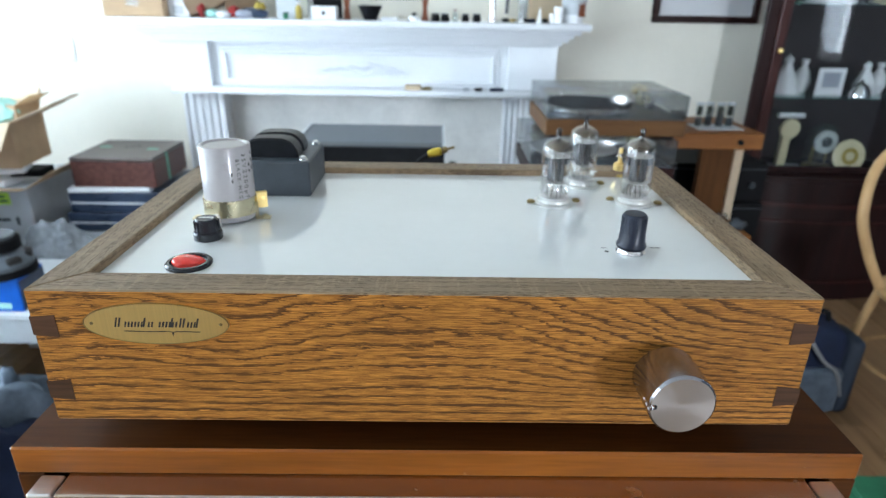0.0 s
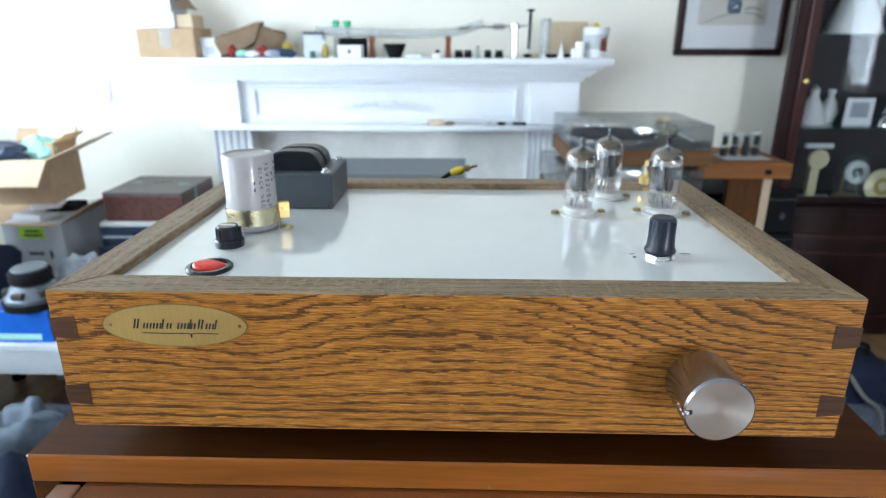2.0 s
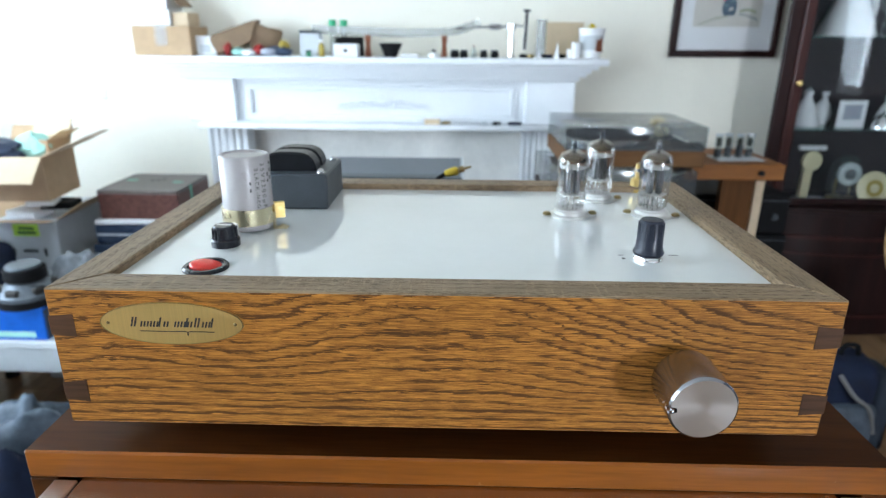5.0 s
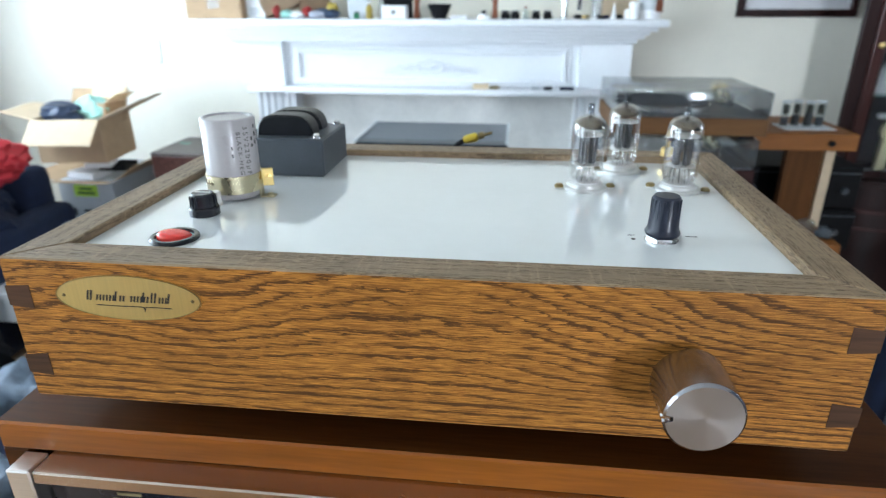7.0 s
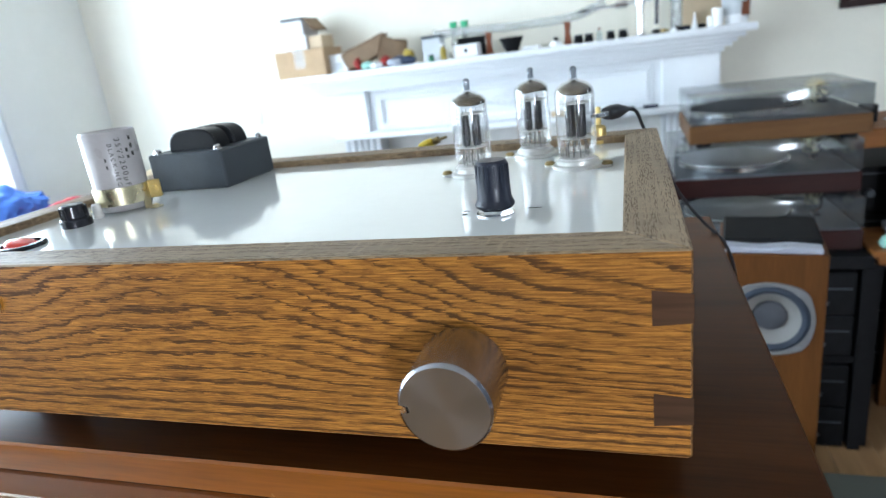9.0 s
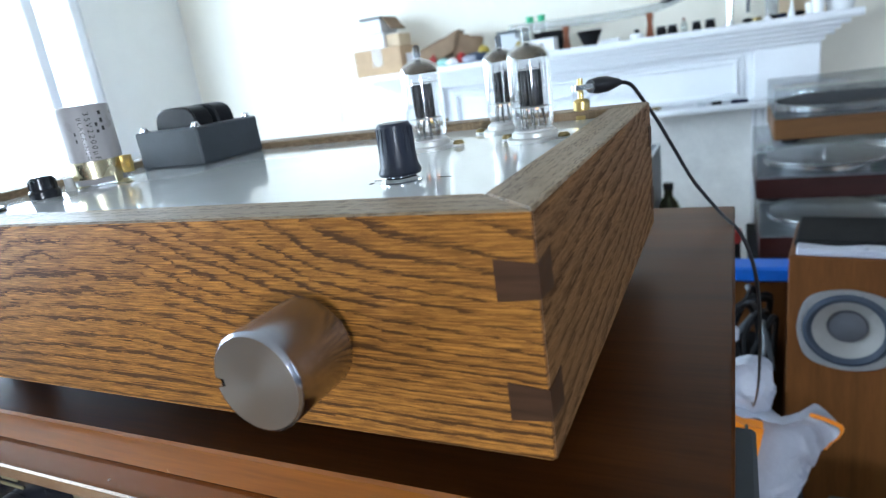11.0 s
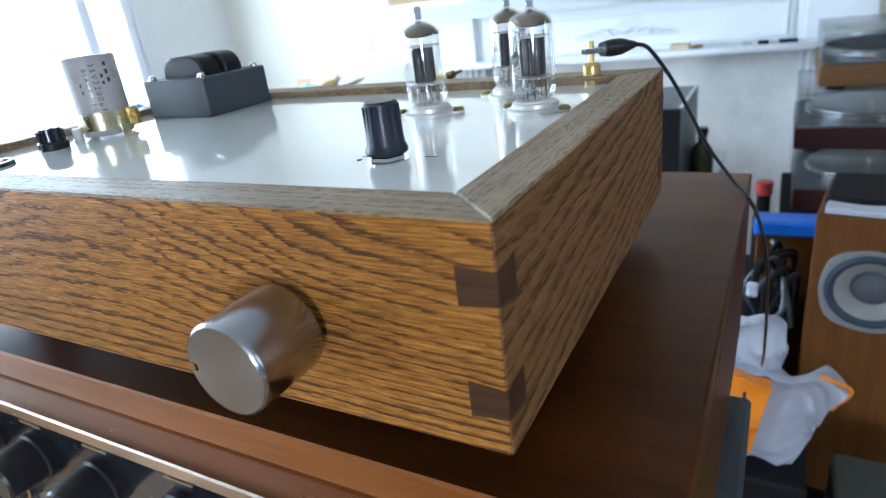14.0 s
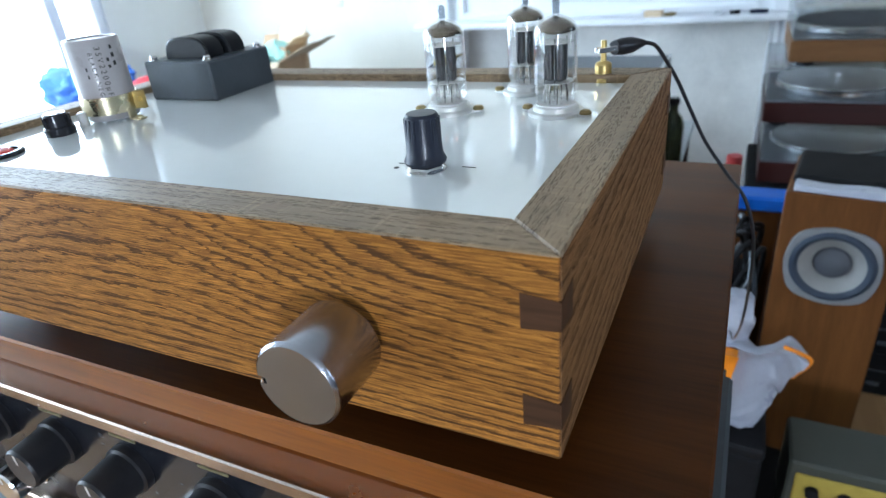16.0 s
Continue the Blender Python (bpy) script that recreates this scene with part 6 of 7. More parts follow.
rk = thing("equipment_rack", "black rack under the stacked turntables", "rack", (0.54, 1.76, 0))
part("top", box(B(), -0.26, 0.26, -0.20, 0.20, 0.565, 0.600, 0.003), M["hifi_black"], rk)
for x in (-0.24, 0.24):
    part("side", box(B(), x - 0.015, x + 0.015, -0.20, 0.20, 0, 0.565), M["hifi_black"], rk)
part("shelf", box(B(), -0.225, 0.225, -0.19, 0.19, 0.28, 0.30), M["hifi_black"], rk)
part("back", box(B(), -0.225, 0.225, 0.18, 0.19, 0.30, 0.565), M["hifi_black"], rk)
for z, h in ((0.004, 0.13), (0.140, 0.13), (0.304, 0.12), (0.428, 0.125)):
    c = thing("rack_component", "black hi-fi component with a silver trim line in the rack", "hi-fi unit", (0.54, 1.76, z), 0, "components in the rack")
    part("case", box(B(), -0.215, 0.215, -0.195, 0.175, 0.0, h, 0.003), M["hifi_black"], c)
    part("trim_line", box(B(), -0.205, 0.205, -0.1965, -0.195, h * 0.62, h * 0.62 + 0.004), M["grey_paint"], c)
    for k in range(5):
        part("button", box(B(), -0.16 + 0.07 * k, -0.13 + 0.07 * k, -0.199, -0.195, h * 0.25, h * 0.25 + 0.012, 0.001), M["grey_paint"], c)
turntable(0.600, 0.068, 0.088, "tt_red", "turntable with a dark red plinth and smoked cover")
turntable(0.757, 0.065, 0.088, "tt_red", "turntable with a dark red plinth and clear cover", 0.297, 0.755, 1.60)
turntable(0.911, 0.062, 0.074, "tt_wood", "turntable with an orange-brown wooden plinth and smoked cover", 0.335, 0.765, 1.59)

# ---- side shelf with glass jars ----
ss = thing("side_table", "narrow orange-brown wooden side table with a drawer", "table", (0.93, 1.90, 0))
part("top", box(B(), -0.165, 0.165, -0.16, 0.16, 0.853, 0.905, 0.003), M["side_wood"], ss)
part("panel", box(B(), -0.010, 0.10, -0.10, -0.07, 0.0, 0.8528), M["spk_wood"], ss)
part("panel", box(B(), 0.115, 0.145, -0.08, -0.05, 0.0, 0.8528), M["card_light"], ss)
part("drawer_knob", disc_rod(B(), 0.009, 0, 0.012, 16, 0.001, pose(0.085, -0.161, 0.878, 90, 0, 0)), M["hifi_black"], ss)
for i, x in enumerate((0.905, 0.942, 0.977, 1.015)):
    j = thing("glass_vial", "clear glass vial with dark contents on the side table", "vial", (x, 1.84 + 0.01 * (i % 2), 0.9083), 0, "vials on the side table")
    part("glass", lathe(B(), [(0, 0), (0.0125, 0), (0.0132, 0.003), (0.0132, 0.080), (0.0122, 0.080), (0.0122, 0.004), (0, 0.004)], 24), M["vial_glass"], j)
    part("contents", disc_rod(B(), 0.0118, 0.005, 0.030 + 0.007 * (i % 3), 20), M["grey_paint"], j)
    part("electrodes", lathe(B(), [(0, 0.040), (0.008, 0.041), (0.0085, 0.066), (0.006, 0.070), (0, 0.071)], 12), M["instrument"], j, "grey electrodes inside the glass")
    part("rim", lathe(B(), [(0.0124, 0.076), (0.0140, 0.076), (0.0140, 0.082), (0.0124, 0.082)], 24), M["grey_card"], j)
solid("paper_sheet", box(B(), -0.06, 0.10, -0.10, 0.0, 0, 0.003, 0.001), M["grey_card"], "white papers spread on the side table", "paper", (0.95, 1.90, 0.9052), 3)
solid("tube_carton", box(B(), -0.02, 0.02, -0.02, 0.02, 0, 0.05, 0.002), M["hifi_black"], "small black carton beside the glass vials", "box", (0.833, 1.85, 0.9083))
st = thing("low_shelf", "low orange-brown shelf with odds and ends of glass", "shelf", (0.905, 1.66, 0))
part("top", box(B(), -0.12, 0.12, -0.10, 0.12, 0.575, 0.612, 0.003), M["side_wood"], st)
for x in (-0.10, 0.10):
    part("leg", box(B(), x - 0.012, x + 0.012, -0.08, 0.10, 0, 0.575), M["hifi_black"], st)
for i, (x, y, mt, r, h) in enumerate(((0.825, 1.60, "mint", 0.018, 0.035), (0.87, 1.64, "jar_glass", 0.026, 0.055), (0.915, 1.60, "grey_card", 0.03, 0.03), (0.955, 1.66, "jar_glass", 0.028, 0.05), (0.995, 1.62, "grey_paint", 0.022, 0.04), (0.89, 1.70, "plastic_bag", 0.04, 0.05))):
    solid("glass_oddment", crumple(r, r, h / 2, 61.0 + i, 0.3, 3), M[mt], "small glass and plastic oddment on the low shelf", "oddment", (x, y, 0.612))
# the upper two units are added to fill the gap below the side table darkly
for i, (z, x, w) in enumerate(((0.0, 1.02, 0.42), (0.152, 1.02, 0.42), (0.304, 1.02, 0.40), (0.456, 1.03, 0.42), (0.608, 1.03, 0.40))):
    c = thing("black_amplifier", "black hi-fi unit with a thin silver line in a dark stack", "hi-fi unit", (x, 2.08, z), 0, "dark components")
    part("case", box(B(), -w / 2, w / 2, -0.16, 0.16, 0.006, 0.150, 0.003), M["hifi_black"], c)
    part("trim_line", box(B(), -w / 2, w / 2, -0.1615, -0.160, 0.128, 0.132), M["grey_paint"], c)
    part("base", box(B(), -w / 2 + 0.03, w / 2 - 0.03, -0.13, 0.13, 0, 0.006), M["hifi_black"], c)
    for k in range(4):
        part("dial", disc_rod(B(), 0.012, 0, 0.012, 18, 0.001, pose(-0.15 + 0.1 * k, -0.160, 0.07, 90, 0, 0)), M["grey_paint"], c)

# ---- curio cabinet ----
CAX, CAY = 1.250, 2.12
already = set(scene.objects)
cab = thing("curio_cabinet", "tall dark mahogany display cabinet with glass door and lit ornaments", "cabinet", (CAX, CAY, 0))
CW, CD, CT, ZB = 0.86, 0.27, 2.05, 0.635
SPL = 0.15
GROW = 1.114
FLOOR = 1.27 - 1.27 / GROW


def bow(grow, sag=0.075):
    """The cabinet's bowed plan, wider all round by grow."""
    arc = [(-grow + (CW + 2 * grow) * k / 24, -grow - sag * math.sin(math.pi * k / 24)) for k in range(25)]
    return arc + [(CW - SPL, CD), (SPL, CD)]


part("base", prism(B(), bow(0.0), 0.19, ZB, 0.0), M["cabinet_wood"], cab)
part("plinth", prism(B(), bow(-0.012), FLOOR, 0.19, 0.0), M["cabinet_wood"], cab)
part("base_moulding", prism(B(), bow(0.010), ZB, ZB + 0.014, 0.003), M["cabinet_wood"], cab)
part("base_moulding", prism(B(), bow(0.004), ZB + 0.014, ZB + 0.032, 0.003), M["cabinet_wood"], cab)
for z0, z1 in ((0.545, 0.560), (0.480, 0.488), (0.215, 0.225)):
    part("bead", prism(B(), bow(0.006), z0, z1, 0.002), M["cabinet_red"], cab)
part("side_wall", prism(B(), [(0.004, 0.02), (0.028, 0.02), (SPL + 0.022, CD), (SPL, CD)], ZB + 0.032, CT), M["cabinet_wood"], cab)
part("side_wall", prism(B(), [(CW - 0.028, 0.02), (CW - 0.004, 0.02), (CW - SPL, CD), (CW - SPL - 0.022, CD)], ZB + 0.032, CT), M["cabinet_wood"], cab)
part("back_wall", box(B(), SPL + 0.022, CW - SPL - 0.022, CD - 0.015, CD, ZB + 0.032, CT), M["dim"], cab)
part("roof", prism(B(), [(-0.012, -0.02), (CW + 0.012, -0.02), (CW - SPL, CD), (SPL, CD)], CT, CT + 0.06, 0.006), M["cabinet_wood"], cab)
part("stile", box(B(), 0, 0.046, 0, 0.0199, ZB + 0.032, CT, 0.003), M["cabinet_wood"], cab)
part("stile", box(B(), CW - 0.046, CW, 0, 0.0199, ZB + 0.032, CT, 0.003), M["cabinet_wood"], cab)
dr = part("door_frame", box(B(), 0.048, 0.086, -0.008, 0.016, ZB + 0.036, CT - 0.004, 0.004), M["cabinet_red"], cab, "red-brown door stile")
part("door_frame", box(B(), CW - 0.086, CW - 0.048, -0.008, 0.016, ZB + 0.036, CT - 0.004, 0.004), M["cabinet_red"], cab)
part("door_rail", box(B(), 0.086, CW - 0.086, -0.006, 0.014, ZB + 0.036, ZB + 0.062, 0.003), M["cabinet_wood"], cab)
part("door_rail", box(B(), 0.086, CW - 0.086, -0.006, 0.014, CT - 0.06, CT - 0.004, 0.003), M["cabinet_wood"], cab)
part("door_glass", box(B(), 0.086, CW - 0.086, 0.002, 0.006, ZB + 0.062, CT - 0.06), M["glass_panel"], cab).visible_shadow = False
part("door_knob", lathe(B(), [(0, 0), (0.005, 0), (0.005, 0.012), (0.010, 0.016), (0.010, 0.022), (0, 0.026)], 18, pose(0.062, -0.008, 1.14, 90, 0, 0)), M["brass"], dr)
for z in (0.965, 1.305, 1.62):
    part("glass_shelf", prism(B(), [(0.045, 0.03), (CW - 0.045, 0.03), (CW - SPL - 0.03, CD - 0.016), (SPL + 0.03, CD - 0.016)], z - 0.006, z), M["green_glass"], cab, "green-edged glass shelf")


def ornament(name, label, cat, bm, mt, x, y, z):
    return solid(name, bm, M[mt], label, cat, (CAX + x - 0.03, CAY + y, z))


SH0, SH1, SH2 = ZB + 0.032, 0.965, 1.305
for x, h, r in ((0.235, 0.15, 0.060), (0.56, 0.13, 0.05)):
    ornament("porcelain_figure", "white bell-shaped porcelain ornament on a glass shelf", "ornament", lathe(B(), [(0, 0), (r, 0), (r * 0.55, h * 0.5), (r * 0.25, h * 0.75), (r * 0.32, h * 0.88), (0, h)], 24), "porcelain", x, 0.16, SH1)
ornament("porcelain_lamp", "white flared porcelain ornament on the upper shelf", "ornament", lathe(B(), [(0.0, 0), (0.098, 0), (0.104, 0.008), (0.082, 0.06), (0.060, 0.12), (0.048, 0.16), (0, 0.165)], 28), "porcelain", 0.305, 0.12, SH2)
ornament("porcelain_lamp", "pale flared porcelain ornament on the upper shelf", "ornament", lathe(B(), [(0.0, 0), (0.06, 0), (0.06, 0.01), (0.035, 0.06), (0.012, 0.11), (0, 0.11)], 28), "cream_dial", 0.57, 0.17, SH2)
c = ornament("photo_card", "white card in a silver stand on a glass shelf", "card", box(B(), -0.055, 0.055, -0.003, 0.003, 0, 0.105, 0.002), "paper", 0.385, 0.10, SH1)
part("picture", box(B(), -0.034, 0.034, -0.0042, -0.0032, 0.030, 0.088), M["plastic_bag"], c, "pale grey picture")
for x, y, h in ((0.45, 0.08, 0.16), (0.475, 0.17, 0.18), (0.68, 0.10, 0.15), (0.75, 0.14, 0.17)):
    ornament("goblet", "clear cut-glass goblet on the upper glass shelf", "glass", lathe(B(), [(0, 0.0), (0.030, 0.0), (0.029, 0.004), (0.006, 0.009), (0.004, h * 0.45), (0.012, h * 0.5), (0.028, h * 0.66), (0.032, h), (0.030, h), (0.026, h * 0.67), (0.0, h * 0.52)], 24), "film", x, y, SH2)
for x, h in ((0.32, 0.13), (0.635, 0.12)):
    ornament("porcelain_vase", "slim white porcelain vase on a glass shelf", "vase", lathe(B(), [(0, 0), (0.022, 0), (0.034, h * 0.3), (0.026, h * 0.6), (0.010, h * 0.8), (0.016, h), (0.012, h), (0.006, h * 0.8), (0, h * 0.78)], 24), "porcelain", x, 0.19, SH1)
ornament("bell", "small silver dome bell on a glass shelf", "bell", lathe(B(), [(0, 0), (0.042, 0), (0.040, 0.02), (0.026, 0.045), (0.006, 0.055), (0.006, 0.065), (0, 0.066)], 24), "chrome", 0.50, 0.085, SH1)
g = thing("pendulum_clock", "slim cream and gold pendulum clock in the cabinet", "clock", (CAX + 0.225, CAY + 0.10, SH0))
part("stem", box(B(), -0.018, 0.018, -0.012, 0.012, 0.01, 0.14, 0.003), M["cream_dial"], g)
part("dial", disc_rod(B(), 0.040, 0, 0.014, 28, 0.002, pose(0, -0.013, 0.165, 90, 0, 0)), M["cream_dial"], g)
part("crown", box(B(), -0.05, 0.06, -0.01, 0.01, 0.206, 0.226, 0.004), M["porcelain"], g)
part("base", box(B(), -0.05, 0.09, -0.03, 0.03, 0, 0.01, 0.002), M["porcelain"], g)
g = thing("glass_dome_clock", "round-dialled clock under a glass dome", "clock", (CAX + 0.382, CAY + 0.10, SH0))
part("base", lathe(B(), [(0, 0), (0.055, 0), (0.055, 0.012), (0.045, 0.018), (0, 0.018)], 28), M["brass"], g)
part("dial", disc_rod(B(), 0.047, 0, 0.014, 32, 0.002, pose(0, -0.02, 0.115, 90, 0, 0)), M["porcelain"], g)
part("dial_centre", disc_rod(B(), 0.022, 0.0142, 0.015, 24, 0, pose(0, -0.02, 0.115, 90, 0, 0)), M["grey_paint"], g)
for x in (-0.03, 0.03):
    part("column", disc_rod(B(), 0.004, 0.018, 0.09, 10, 0, pose(x, 0, 0)), M["brass"], g)
part("dome", lathe(B(), [(0.062, 0.0), (0.062, 0.13), (0.050, 0.165), (0.025, 0.185), (0, 0.19)], 32), M["jar_glass"], g)
g = thing("plate_on_stand", "cream decorated plate standing in the cabinet", "plate", (CAX + 0.46, CAY + 0.030, SH0))
part("dish", lathe(B(), [(0, 0.006), (0.045, 0.006), (0.066, 0), (0.067, 0.003), (0.046, 0.010), (0, 0.010)], 40, pose(0, 0, 0.068, 80, 0, 0)), M["cream_dial"], g)
part("decoration", lathe(B(), [(0.018, 0.0104), (0.034, 0.0104)], 30, pose(0, 0, 0.068, 80, 0, 0)), M["yellow_panel"], g)

# the cabinet and all in it, scaled by GROW about the camera's eye and shifted to fit its view; this sets them close to
# the wall
grow_from_eye = Matrix.Translation((-0.045, -0.23, 1.27)) @ Matrix.Scale(GROW, 4) @ Matrix.Translation((0, 0.23, -1.27))
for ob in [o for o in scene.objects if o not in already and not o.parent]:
    ob.matrix_world = grow_from_eye @ ob.matrix_world

# ---- loudspeaker, bags and boxes right of the receiver ----
gi = thing("test_instrument", "grey-green instrument case with an ochre front panel", "instrument", (0.486, 0.70, 0.40))
part("case", box(B(), -0.114, 0.114, -0.053, 0.052, 0, 0.13, 0.004), M["instrument"], gi)
part("front_panel", box(B(), -0.104, 0.108, -0.0565, -0.0535, 0.012, 0.112, 0.002), M["yellow_panel"], gi)
for k in range(5):
    part("terminal", disc_rod(B(), 0.009, 0, 0.012, 14, 0.001, pose(-0.08 + 0.042 * k, -0.0565, 0.085, 90, 0, 0)), M["hifi_black"], gi)
for k in range(4):
    part("lettering", box(B(), -0.09 + 0.050 * k, -0.06 + 0.050 * k, -0.057, -0.0564, 0.046, 0.054), M["ink"], gi)
carton("dark_carton", "dark box on the floor under the instrument", 0.486, 0.70, 0, 0.22, 0.10, 0.3998, "hifi_black", False)
SX, SY, SZ = 0.407, 0.89, 0.325
carton("dark_carton", "tall dark box on the floor under the loudspeaker", SX, SY + 0.095, 0, 0.15, 0.17, SZ - 0.0002, "hifi_black", False)
SW, SHT, SD, SR, SC = 0.083, 0.530, 0.19, 0.0655, 0.410
sp = thing("loudspeaker", "orange-brown wooden bookshelf loudspeaker with a grey-rimmed woofer", "speaker", (SX, SY, SZ), -8)
bm = box(B(), -SW, SW, 0, SD, 0, SHT, 0.002)
bmesh.ops.delete(bm, geom=[f for f in bm.faces if f.normal.y < -0.99], context="FACES_ONLY")
lip = [e for e in bm.edges if len(e.link_faces) == 1]
hole = [bm.verts.new((SR * math.cos(2 * math.pi * i / 48), 0, SC + SR * math.sin(2 * math.pi * i / 48))) for i in range(48)]
lip += [bm.edges.new((hole[i], hole[(i + 1) % 48])) for i in range(48)]
bmesh.ops.triangle_fill(bm, use_beauty=True, edges=lip, normal=(0, -1, 0))
part("cabinet", bm, M["spk_wood"], sp)
wm = pose(0, 0, SC, 90, 0, 0)
bm, rings = B(), []
for k, (r, z) in enumerate(((0.069, 0.0002), (0.069, 0.003), (0.068, 0.004), (0.0625, 0.004), (0.0615, 0.003), (0.0615, -0.002))):
    rings.append([bm.verts.new((q * math.cos(t), q * math.sin(t), z)) for t in [2 * math.pi * i / 72 for i in range(72)] for q in [r * (1 + (0.085 * math.sin(2 * t) ** 4 if k < 3 else 0))]])
for p, q in zip(rings, rings[1:]):
    for i in range(72):
        bm.faces.new((p[i], p[(i + 1) % 72], q[(i + 1) % 72], q[i]))
bmesh.ops.transform(bm, matrix=wm, verts=bm.verts)
wf = part("woofer_frame", bm, M["surround"], sp, "pale grey woofer frame with four corner lugs")
part("surround", lathe(B(), [(0.0620, 0.0020), (0.0600, 0.0050), (0.0555, 0.0070), (0.0505, 0.0045), (0.0480, 0.0010)], 48, wm), M["rubber_ring"], wf, "dark blue-grey rubber surround")
part("cone", lathe(B(), [(0.0482, 0.0014), (0.040, -0.0040), (0.032, -0.0110), (0.027, -0.0160)], 48, wm), M["paper_cone"], wf, "pale paper cone")
part("dust_cap", lathe(B(), [(0.0280, -0.0152), (0.0255, -0.0105), (0.016, -0.0060), (0, -0.0042)], 32, wm), M["cone"], wf, "dark grey dust cap")
for k in range(4):
    part("bolt", lathe(B(), [(0.0030, 0.004), (0.0030, 0.0052), (0, 0.0058)], 10, wm @ pose(0.0685 * math.cos((k + 0.5) * math.pi / 2), 0.0685 * math.sin((k + 0.5) * math.pi / 2), 0)), M["surround"], wf)
bm = box(B(), -0.075, 0.072, 0.0, 0.030, 0, 0.009, 0.002)
bmesh.ops.subdivide_edges(bm, edges=[e for e in bm.edges if e.calc_length() > 0.1], cuts=7, use_grid_fill=True)
for v in bm.verts:
    v.co.z += 0.0018 * (1 + math.sin(v.co.x * 60)) if v.co.z > 0.004 else 0
solid("white_folder", bm, M["plastic_bag"], "white folded leaflet on top of the loudspeaker", "papers", (SX + 0.002, SY + 0.001, SZ + SHT + 0.0002), -9)
# black slab added over the wooden top to keep it dark
solid("black_case", box(B(), -0.078, 0.078, 0.040, 0.182, 0, 0.014, 0.004), M["hifi_black"], "flat black slab added to darken the loudspeaker top", "case", (SX, SY + 0.001, SZ + SHT + 0.0002), -8)
cr = thing("black_crate", "tall black box with a lid beside the stand", "box", (0.272, 0.69, 0))
part("body", box(B(), -0.062, 0.062, -0.07, 0.07, 0, 0.54, 0.005), M["hifi_black"], cr)
part("lid", box(B(), -0.064, 0.064, -0.072, 0.072, 0.5405, 0.56, 0.004), M["hifi_black"], cr)


def sheet(outline, y, sag, seed, m=None):
    """A limp plastic sheet with an outline of (x, z), folded to and fro."""
    bm = prism(B(), outline, -0.012, 0.012, 0, pose(0, y, 0, 90, 0, 0))
    bmesh.ops.triangulate(bm, faces=bm.faces[:])
    bmesh.ops.subdivide_edges(bm, edges=bm.edges[:], cuts=5, use_grid_fill=True)
    off = Vector((seed, seed * 1.7, 0))
    for v in bm.verts:
        n = v.co * 22 + off
        v.co += Vector((0.2, 1.0, 0.2)) * sag * (noise.noise(n) + 0.5 * abs(noise.noise(n * 2.3)) - 0.25)
    return bm


bg = thing("shopping_bag", "white plastic shopping bag with an orange print", "bag", (0.268, 0.67, 0.56))
part("body", sheet([(-0.05, 0.0), (0.050, 0.0), (0.066, 0.030), (0.072, 0.060), (0.083, 0.095), (0.098, 0.124), (0.104, 0.134), (0.075, 0.146), (0.022, 0.148), (-0.055, 0.148)], 0.012, 0.030, 3.0), M["plastic_bag"], bg, "white plastic", 70)
part("fold", sheet([(-0.056, 0.140), (0.022, 0.142), (0.030, 0.175), (0.024, 0.200), (-0.008, 0.216), (-0.050, 0.210)], 0.022, 0.030, 8.0), M["plastic_bag"], bg, "white plastic", 70)
part("print", sheet([(-0.054, 0.01), (-0.004, 0.025), (0.016, 0.144), (-0.058, 0.152)], -0.012, 0.026, 3.0), M["orange_bag"], bg, "orange printed patch", 70)
part("hem", tube_along(B(), [(0.070, 0.004, 0.150), (0.082, 0.000, 0.149), (0.094, 0.003, 0.143), (0.106, 0.006, 0.134), (0.102, 0.004, 0.122), (0.094, 0.006, 0.110), (0.088, 0.008, 0.098)], 0.0030, 8), M["orange_bag"], bg, "orange printed hem", 70)
pn = thing("display_stand", "dark grey-green upright board on a foot beside the receiver", "stand")
part("board", box(B(), 0.255, 0.2575, 0.20, 0.33, 0.0, 0.908, 0.001), M["dark_panel"], pn)
part("brace", box(B(), 0.258, 0.30, 0.22, 0.31, 0.0, 0.02, 0.002), M["dark_panel"], pn)
bx = thing("parts_bin", "dark crate full of black leads and connectors", "crate", (0.285, 0.97, 0))
part("body", box(B(), -0.055, 0.018, -0.10, 0.20, 0, 0.62, 0.003), M["hifi_black"], bx)
for i in range(9):
    a = i * 0.7
    bm = tube_along(B(), [(0.25 + 0.02 * math.sin(a), 0.90 + 0.02 * i, 0.622), (0.26 + 0.03 * math.cos(a), 0.88 + 0.022 * i, 0.69 + 0.01 * (i % 4)), (0.29 + 0.02 * math.sin(2 * a), 0.92 + 0.02 * i, 0.73), (0.30 + 0.01 * math.cos(a), 0.95 + 0.018 * i, 0.624)], 0.004 + 0.001 * (i % 3), 7)
    solid("coiled_lead", bm, M["hifi_black" if i % 4 else "grey_paint"], "coiled lead lying in the dark crate", "cable")
solid("white_plug", box(B(), -0.009, 0.009, -0.009, 0.009, 0, 0.024, 0.004), M["plastic_bag"], "white mains plug among the leads", "plug", (0.245, 0.905, 0.70))
solid("blue_tray", box(B(), -0.055, 0.06, -0.03, 0.03, 0, 0.03, 0.005), M["blue"], "blue plastic tray behind the leads", "tray", (0.29, 1.12, 0.735))
solid("tray_post", box(B(), -0.05, 0.05, -0.03, 0.05, 0, 0.735, 0.003), M["spk_wood"], "brown upright box behind the loudspeaker", "box", (0.29, 1.14, 0))
b = bottle("red_capped_bottle", "dark bottle with a red cap", 0.245, 1.25, 0.60, 0.017, 0.185, "hifi_black", "red_print", "bottle", 0.8, 0.15)
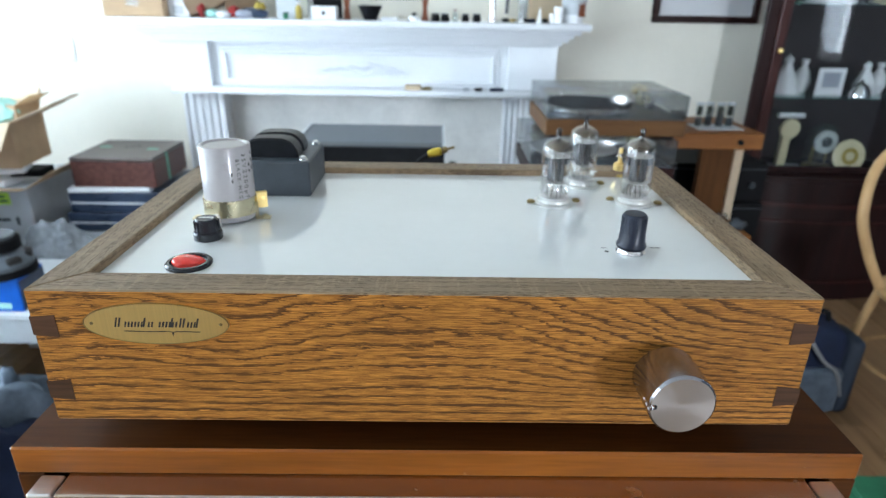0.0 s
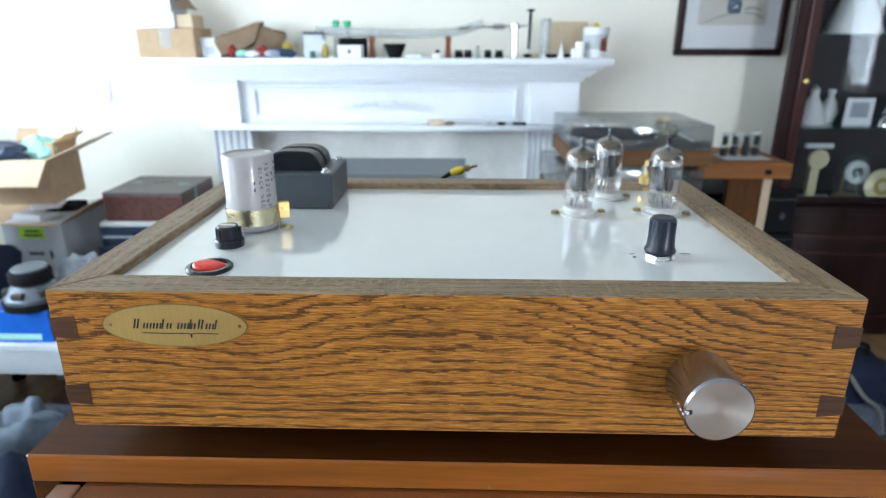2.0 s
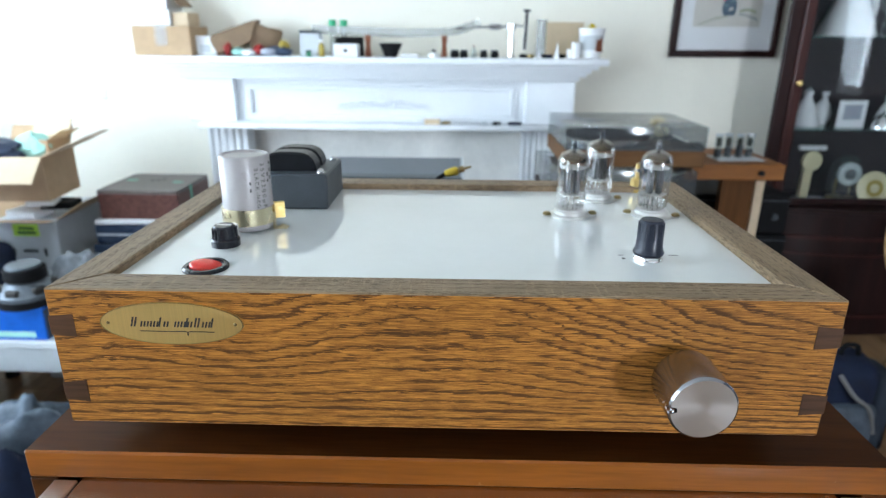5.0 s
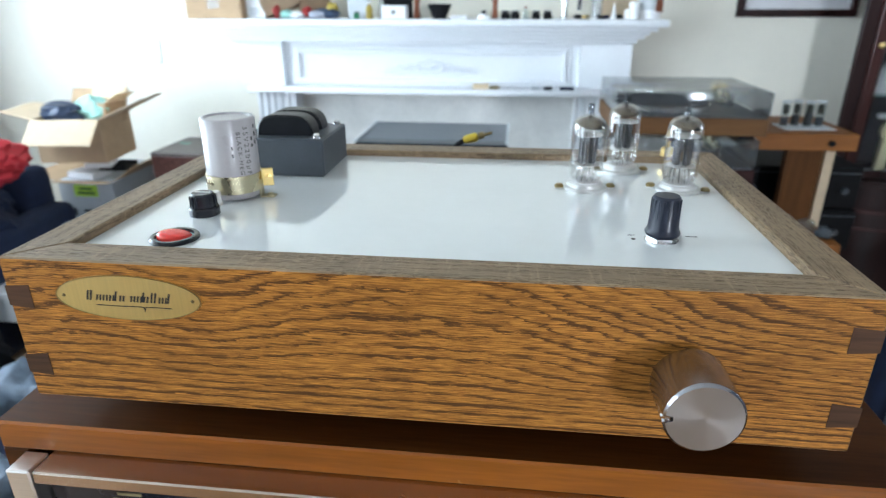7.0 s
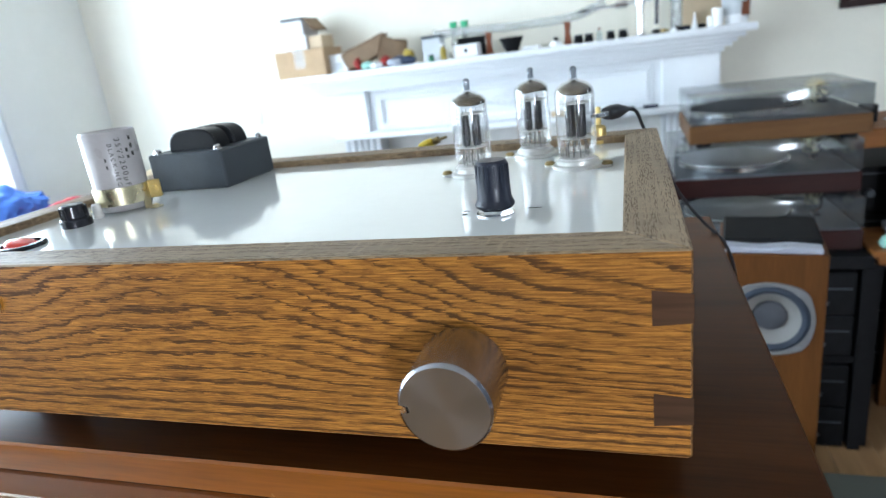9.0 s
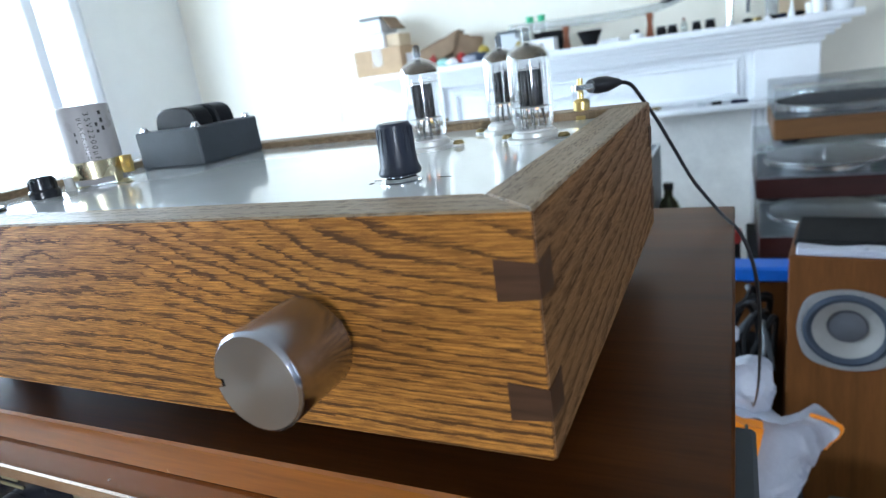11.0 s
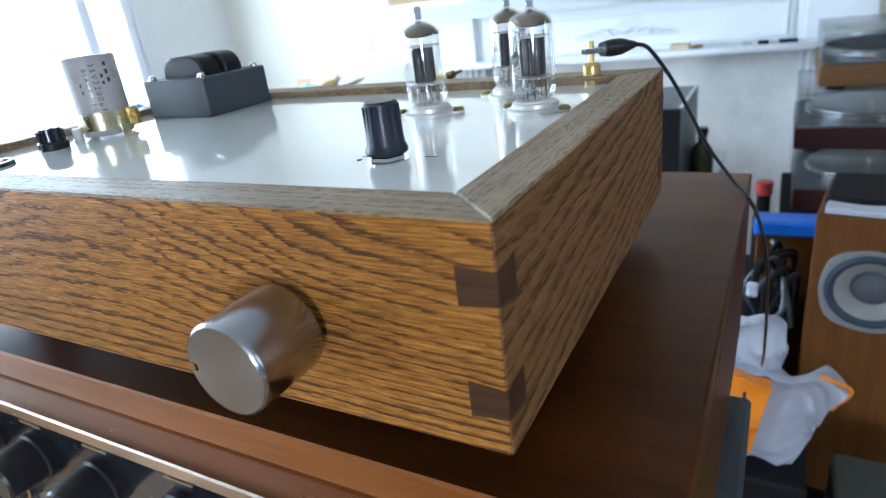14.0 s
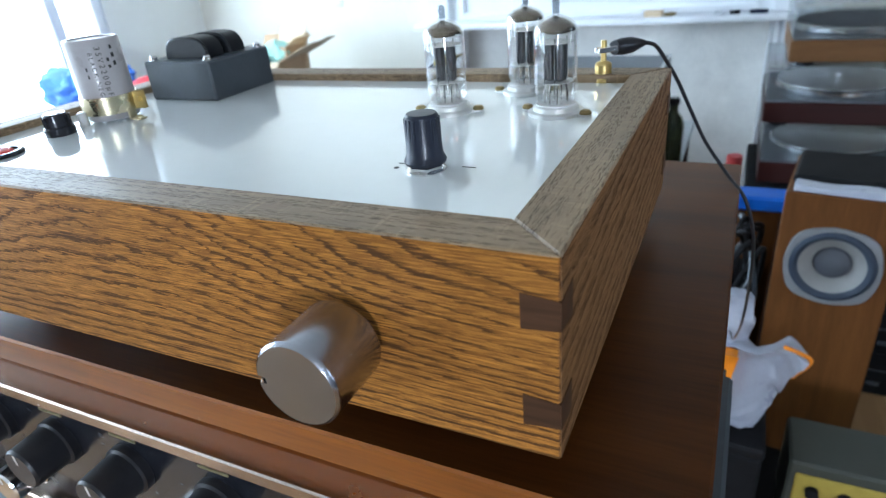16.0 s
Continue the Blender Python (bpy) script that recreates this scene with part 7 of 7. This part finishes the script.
solid("bottle_stand", box(B(), -0.06, 0.06, -0.05, 0.06, 0, 0.60, 0.003), M["hifi_black"], "black box behind the receiver", "box", (0.25, 1.25, 0))
ub = thing("rucksack", "navy and black rucksack standing on the floor", "bag", (1.315, 1.52, 0))
bm = box(B(), -0.125, 0.060, -0.08, 0.08, 0, 0.33, 0.05, 4)
bmesh.ops.subdivide_edges(bm, edges=[e for e in bm.edges if e.calc_length() > 0.05], cuts=5, use_grid_fill=True)
for v in bm.verts:
    v.co += 0.010 * Vector(noise.noise_vector(v.co * 11))
    v.co.z = max(v.co.z, 0)
part("body", bm, M["navy"], ub, "", 60)
part("front_pocket", box(B(), -0.105, 0.040, -0.112, -0.072, 0.03, 0.20, 0.02, 3), M["blue_bag"], ub, "blue front pocket")
part("side_pocket", box(B(), 0.050, 0.120, -0.075, 0.075, 0.0, 0.29, 0.03, 3), M["rubber_ring"], ub, "dark grey side pocket")
part("strap", tube_along(B(), [(-0.09, -0.085, 0.30), (-0.05, -0.112, 0.24), (0.0, -0.118, 0.20), (0.045, -0.10, 0.10)], 0.007, 8), M["surround"], ub, "pale grey strap")
part("handle", tube_along(B(), [(-0.05, 0, 0.32), (-0.04, 0, 0.36), (0.0, 0, 0.36), (0.01, 0, 0.32)], 0.008, 8), M["hifi_black"], ub)
bc = thing("bentwood_chair", "pale bentwood chair with a hooped back", "chair", (1.62, 1.42, 0))
part("seat", lathe(B(), [(0, 0.44), (0.19, 0.44), (0.20, 0.45), (0.20, 0.462), (0.19, 0.468), (0, 0.464)], 40), M["cane"], bc)
part("back_hoop", tube_along(B(), [(-0.16, 0.08, 0.44), (-0.24, 0.09, 0.58), (-0.28, 0.11, 0.72), (-0.22, 0.16, 0.88), (0, 0.20, 0.97), (0.22, 0.16, 0.88), (0.28, 0.11, 0.72), (0.24, 0.09, 0.58), (0.16, 0.08, 0.44)], 0.016, 10), M["cane"], bc)
for x in (-0.09, 0.0, 0.09):
    part("spindle", tube_along(B(), [(x, 0.16, 0.46), (x * 1.05, 0.185, 0.7), (x * 1.1, 0.20, 0.92 - abs(x) * 0.4)], 0.007, 8), M["cane"], bc)
for sx in (-1, 1):
    for sy in (-1, 1):
        part("leg", tube_along(B(), [(sx * 0.13, sy * 0.13, 0.445), (sx * 0.16, sy * 0.16, 0.2), (sx * 0.19, sy * 0.19, 0.0)], 0.014, 10), M["cane"], bc)
part("stretcher", lathe(B(), [(0.185, 0.21), (0.197, 0.21), (0.197, 0.222), (0.185, 0.222)], 36), M["cane"], bc)
gbx = thing("component_box", "green plastic box with a chromed part on the floor", "box", (0.885, 0.56, 0))
part("body", box(B(), -0.10, 0.10, -0.08, 0.08, 0, 0.48, 0.006), M["pcb"], gbx)
part("chrome_part", box(B(), -0.06, 0.01, -0.05, 0.02, 0.4805, 0.52, 0.006), M["chrome"], gbx)

# ---- floor planks ----
random.seed(21)
PW, PL = 0.125, 1.26
sizes = {}
for i in range(int((X1 - X0) / PW) + 1):
    x0 = X0 + i * PW
    if x0 + PW > X1:
        break
    y = Y0 - (i * 0.47 % 1.0) * PL
    while y < Y1:
        a, b = max(y, Y0), min(y + PL, Y1)
        y += PL
        if b - a < 0.02:
            continue
        tag = round(b - a, 3)
        if tag not in sizes:
            sizes[tag] = finish("plank", box(B(), 0.0012, PW - 0.0012, 0.0012, b - a - 0.0012, -0.012, 0.0, 0.0012), M["floor_wood"])
        ob = new("plank", sizes[tag])
        ob.parent = floor
        ob.matrix_local = pose(x0, a, -0.0002 * random.random())
        tagged(ob)
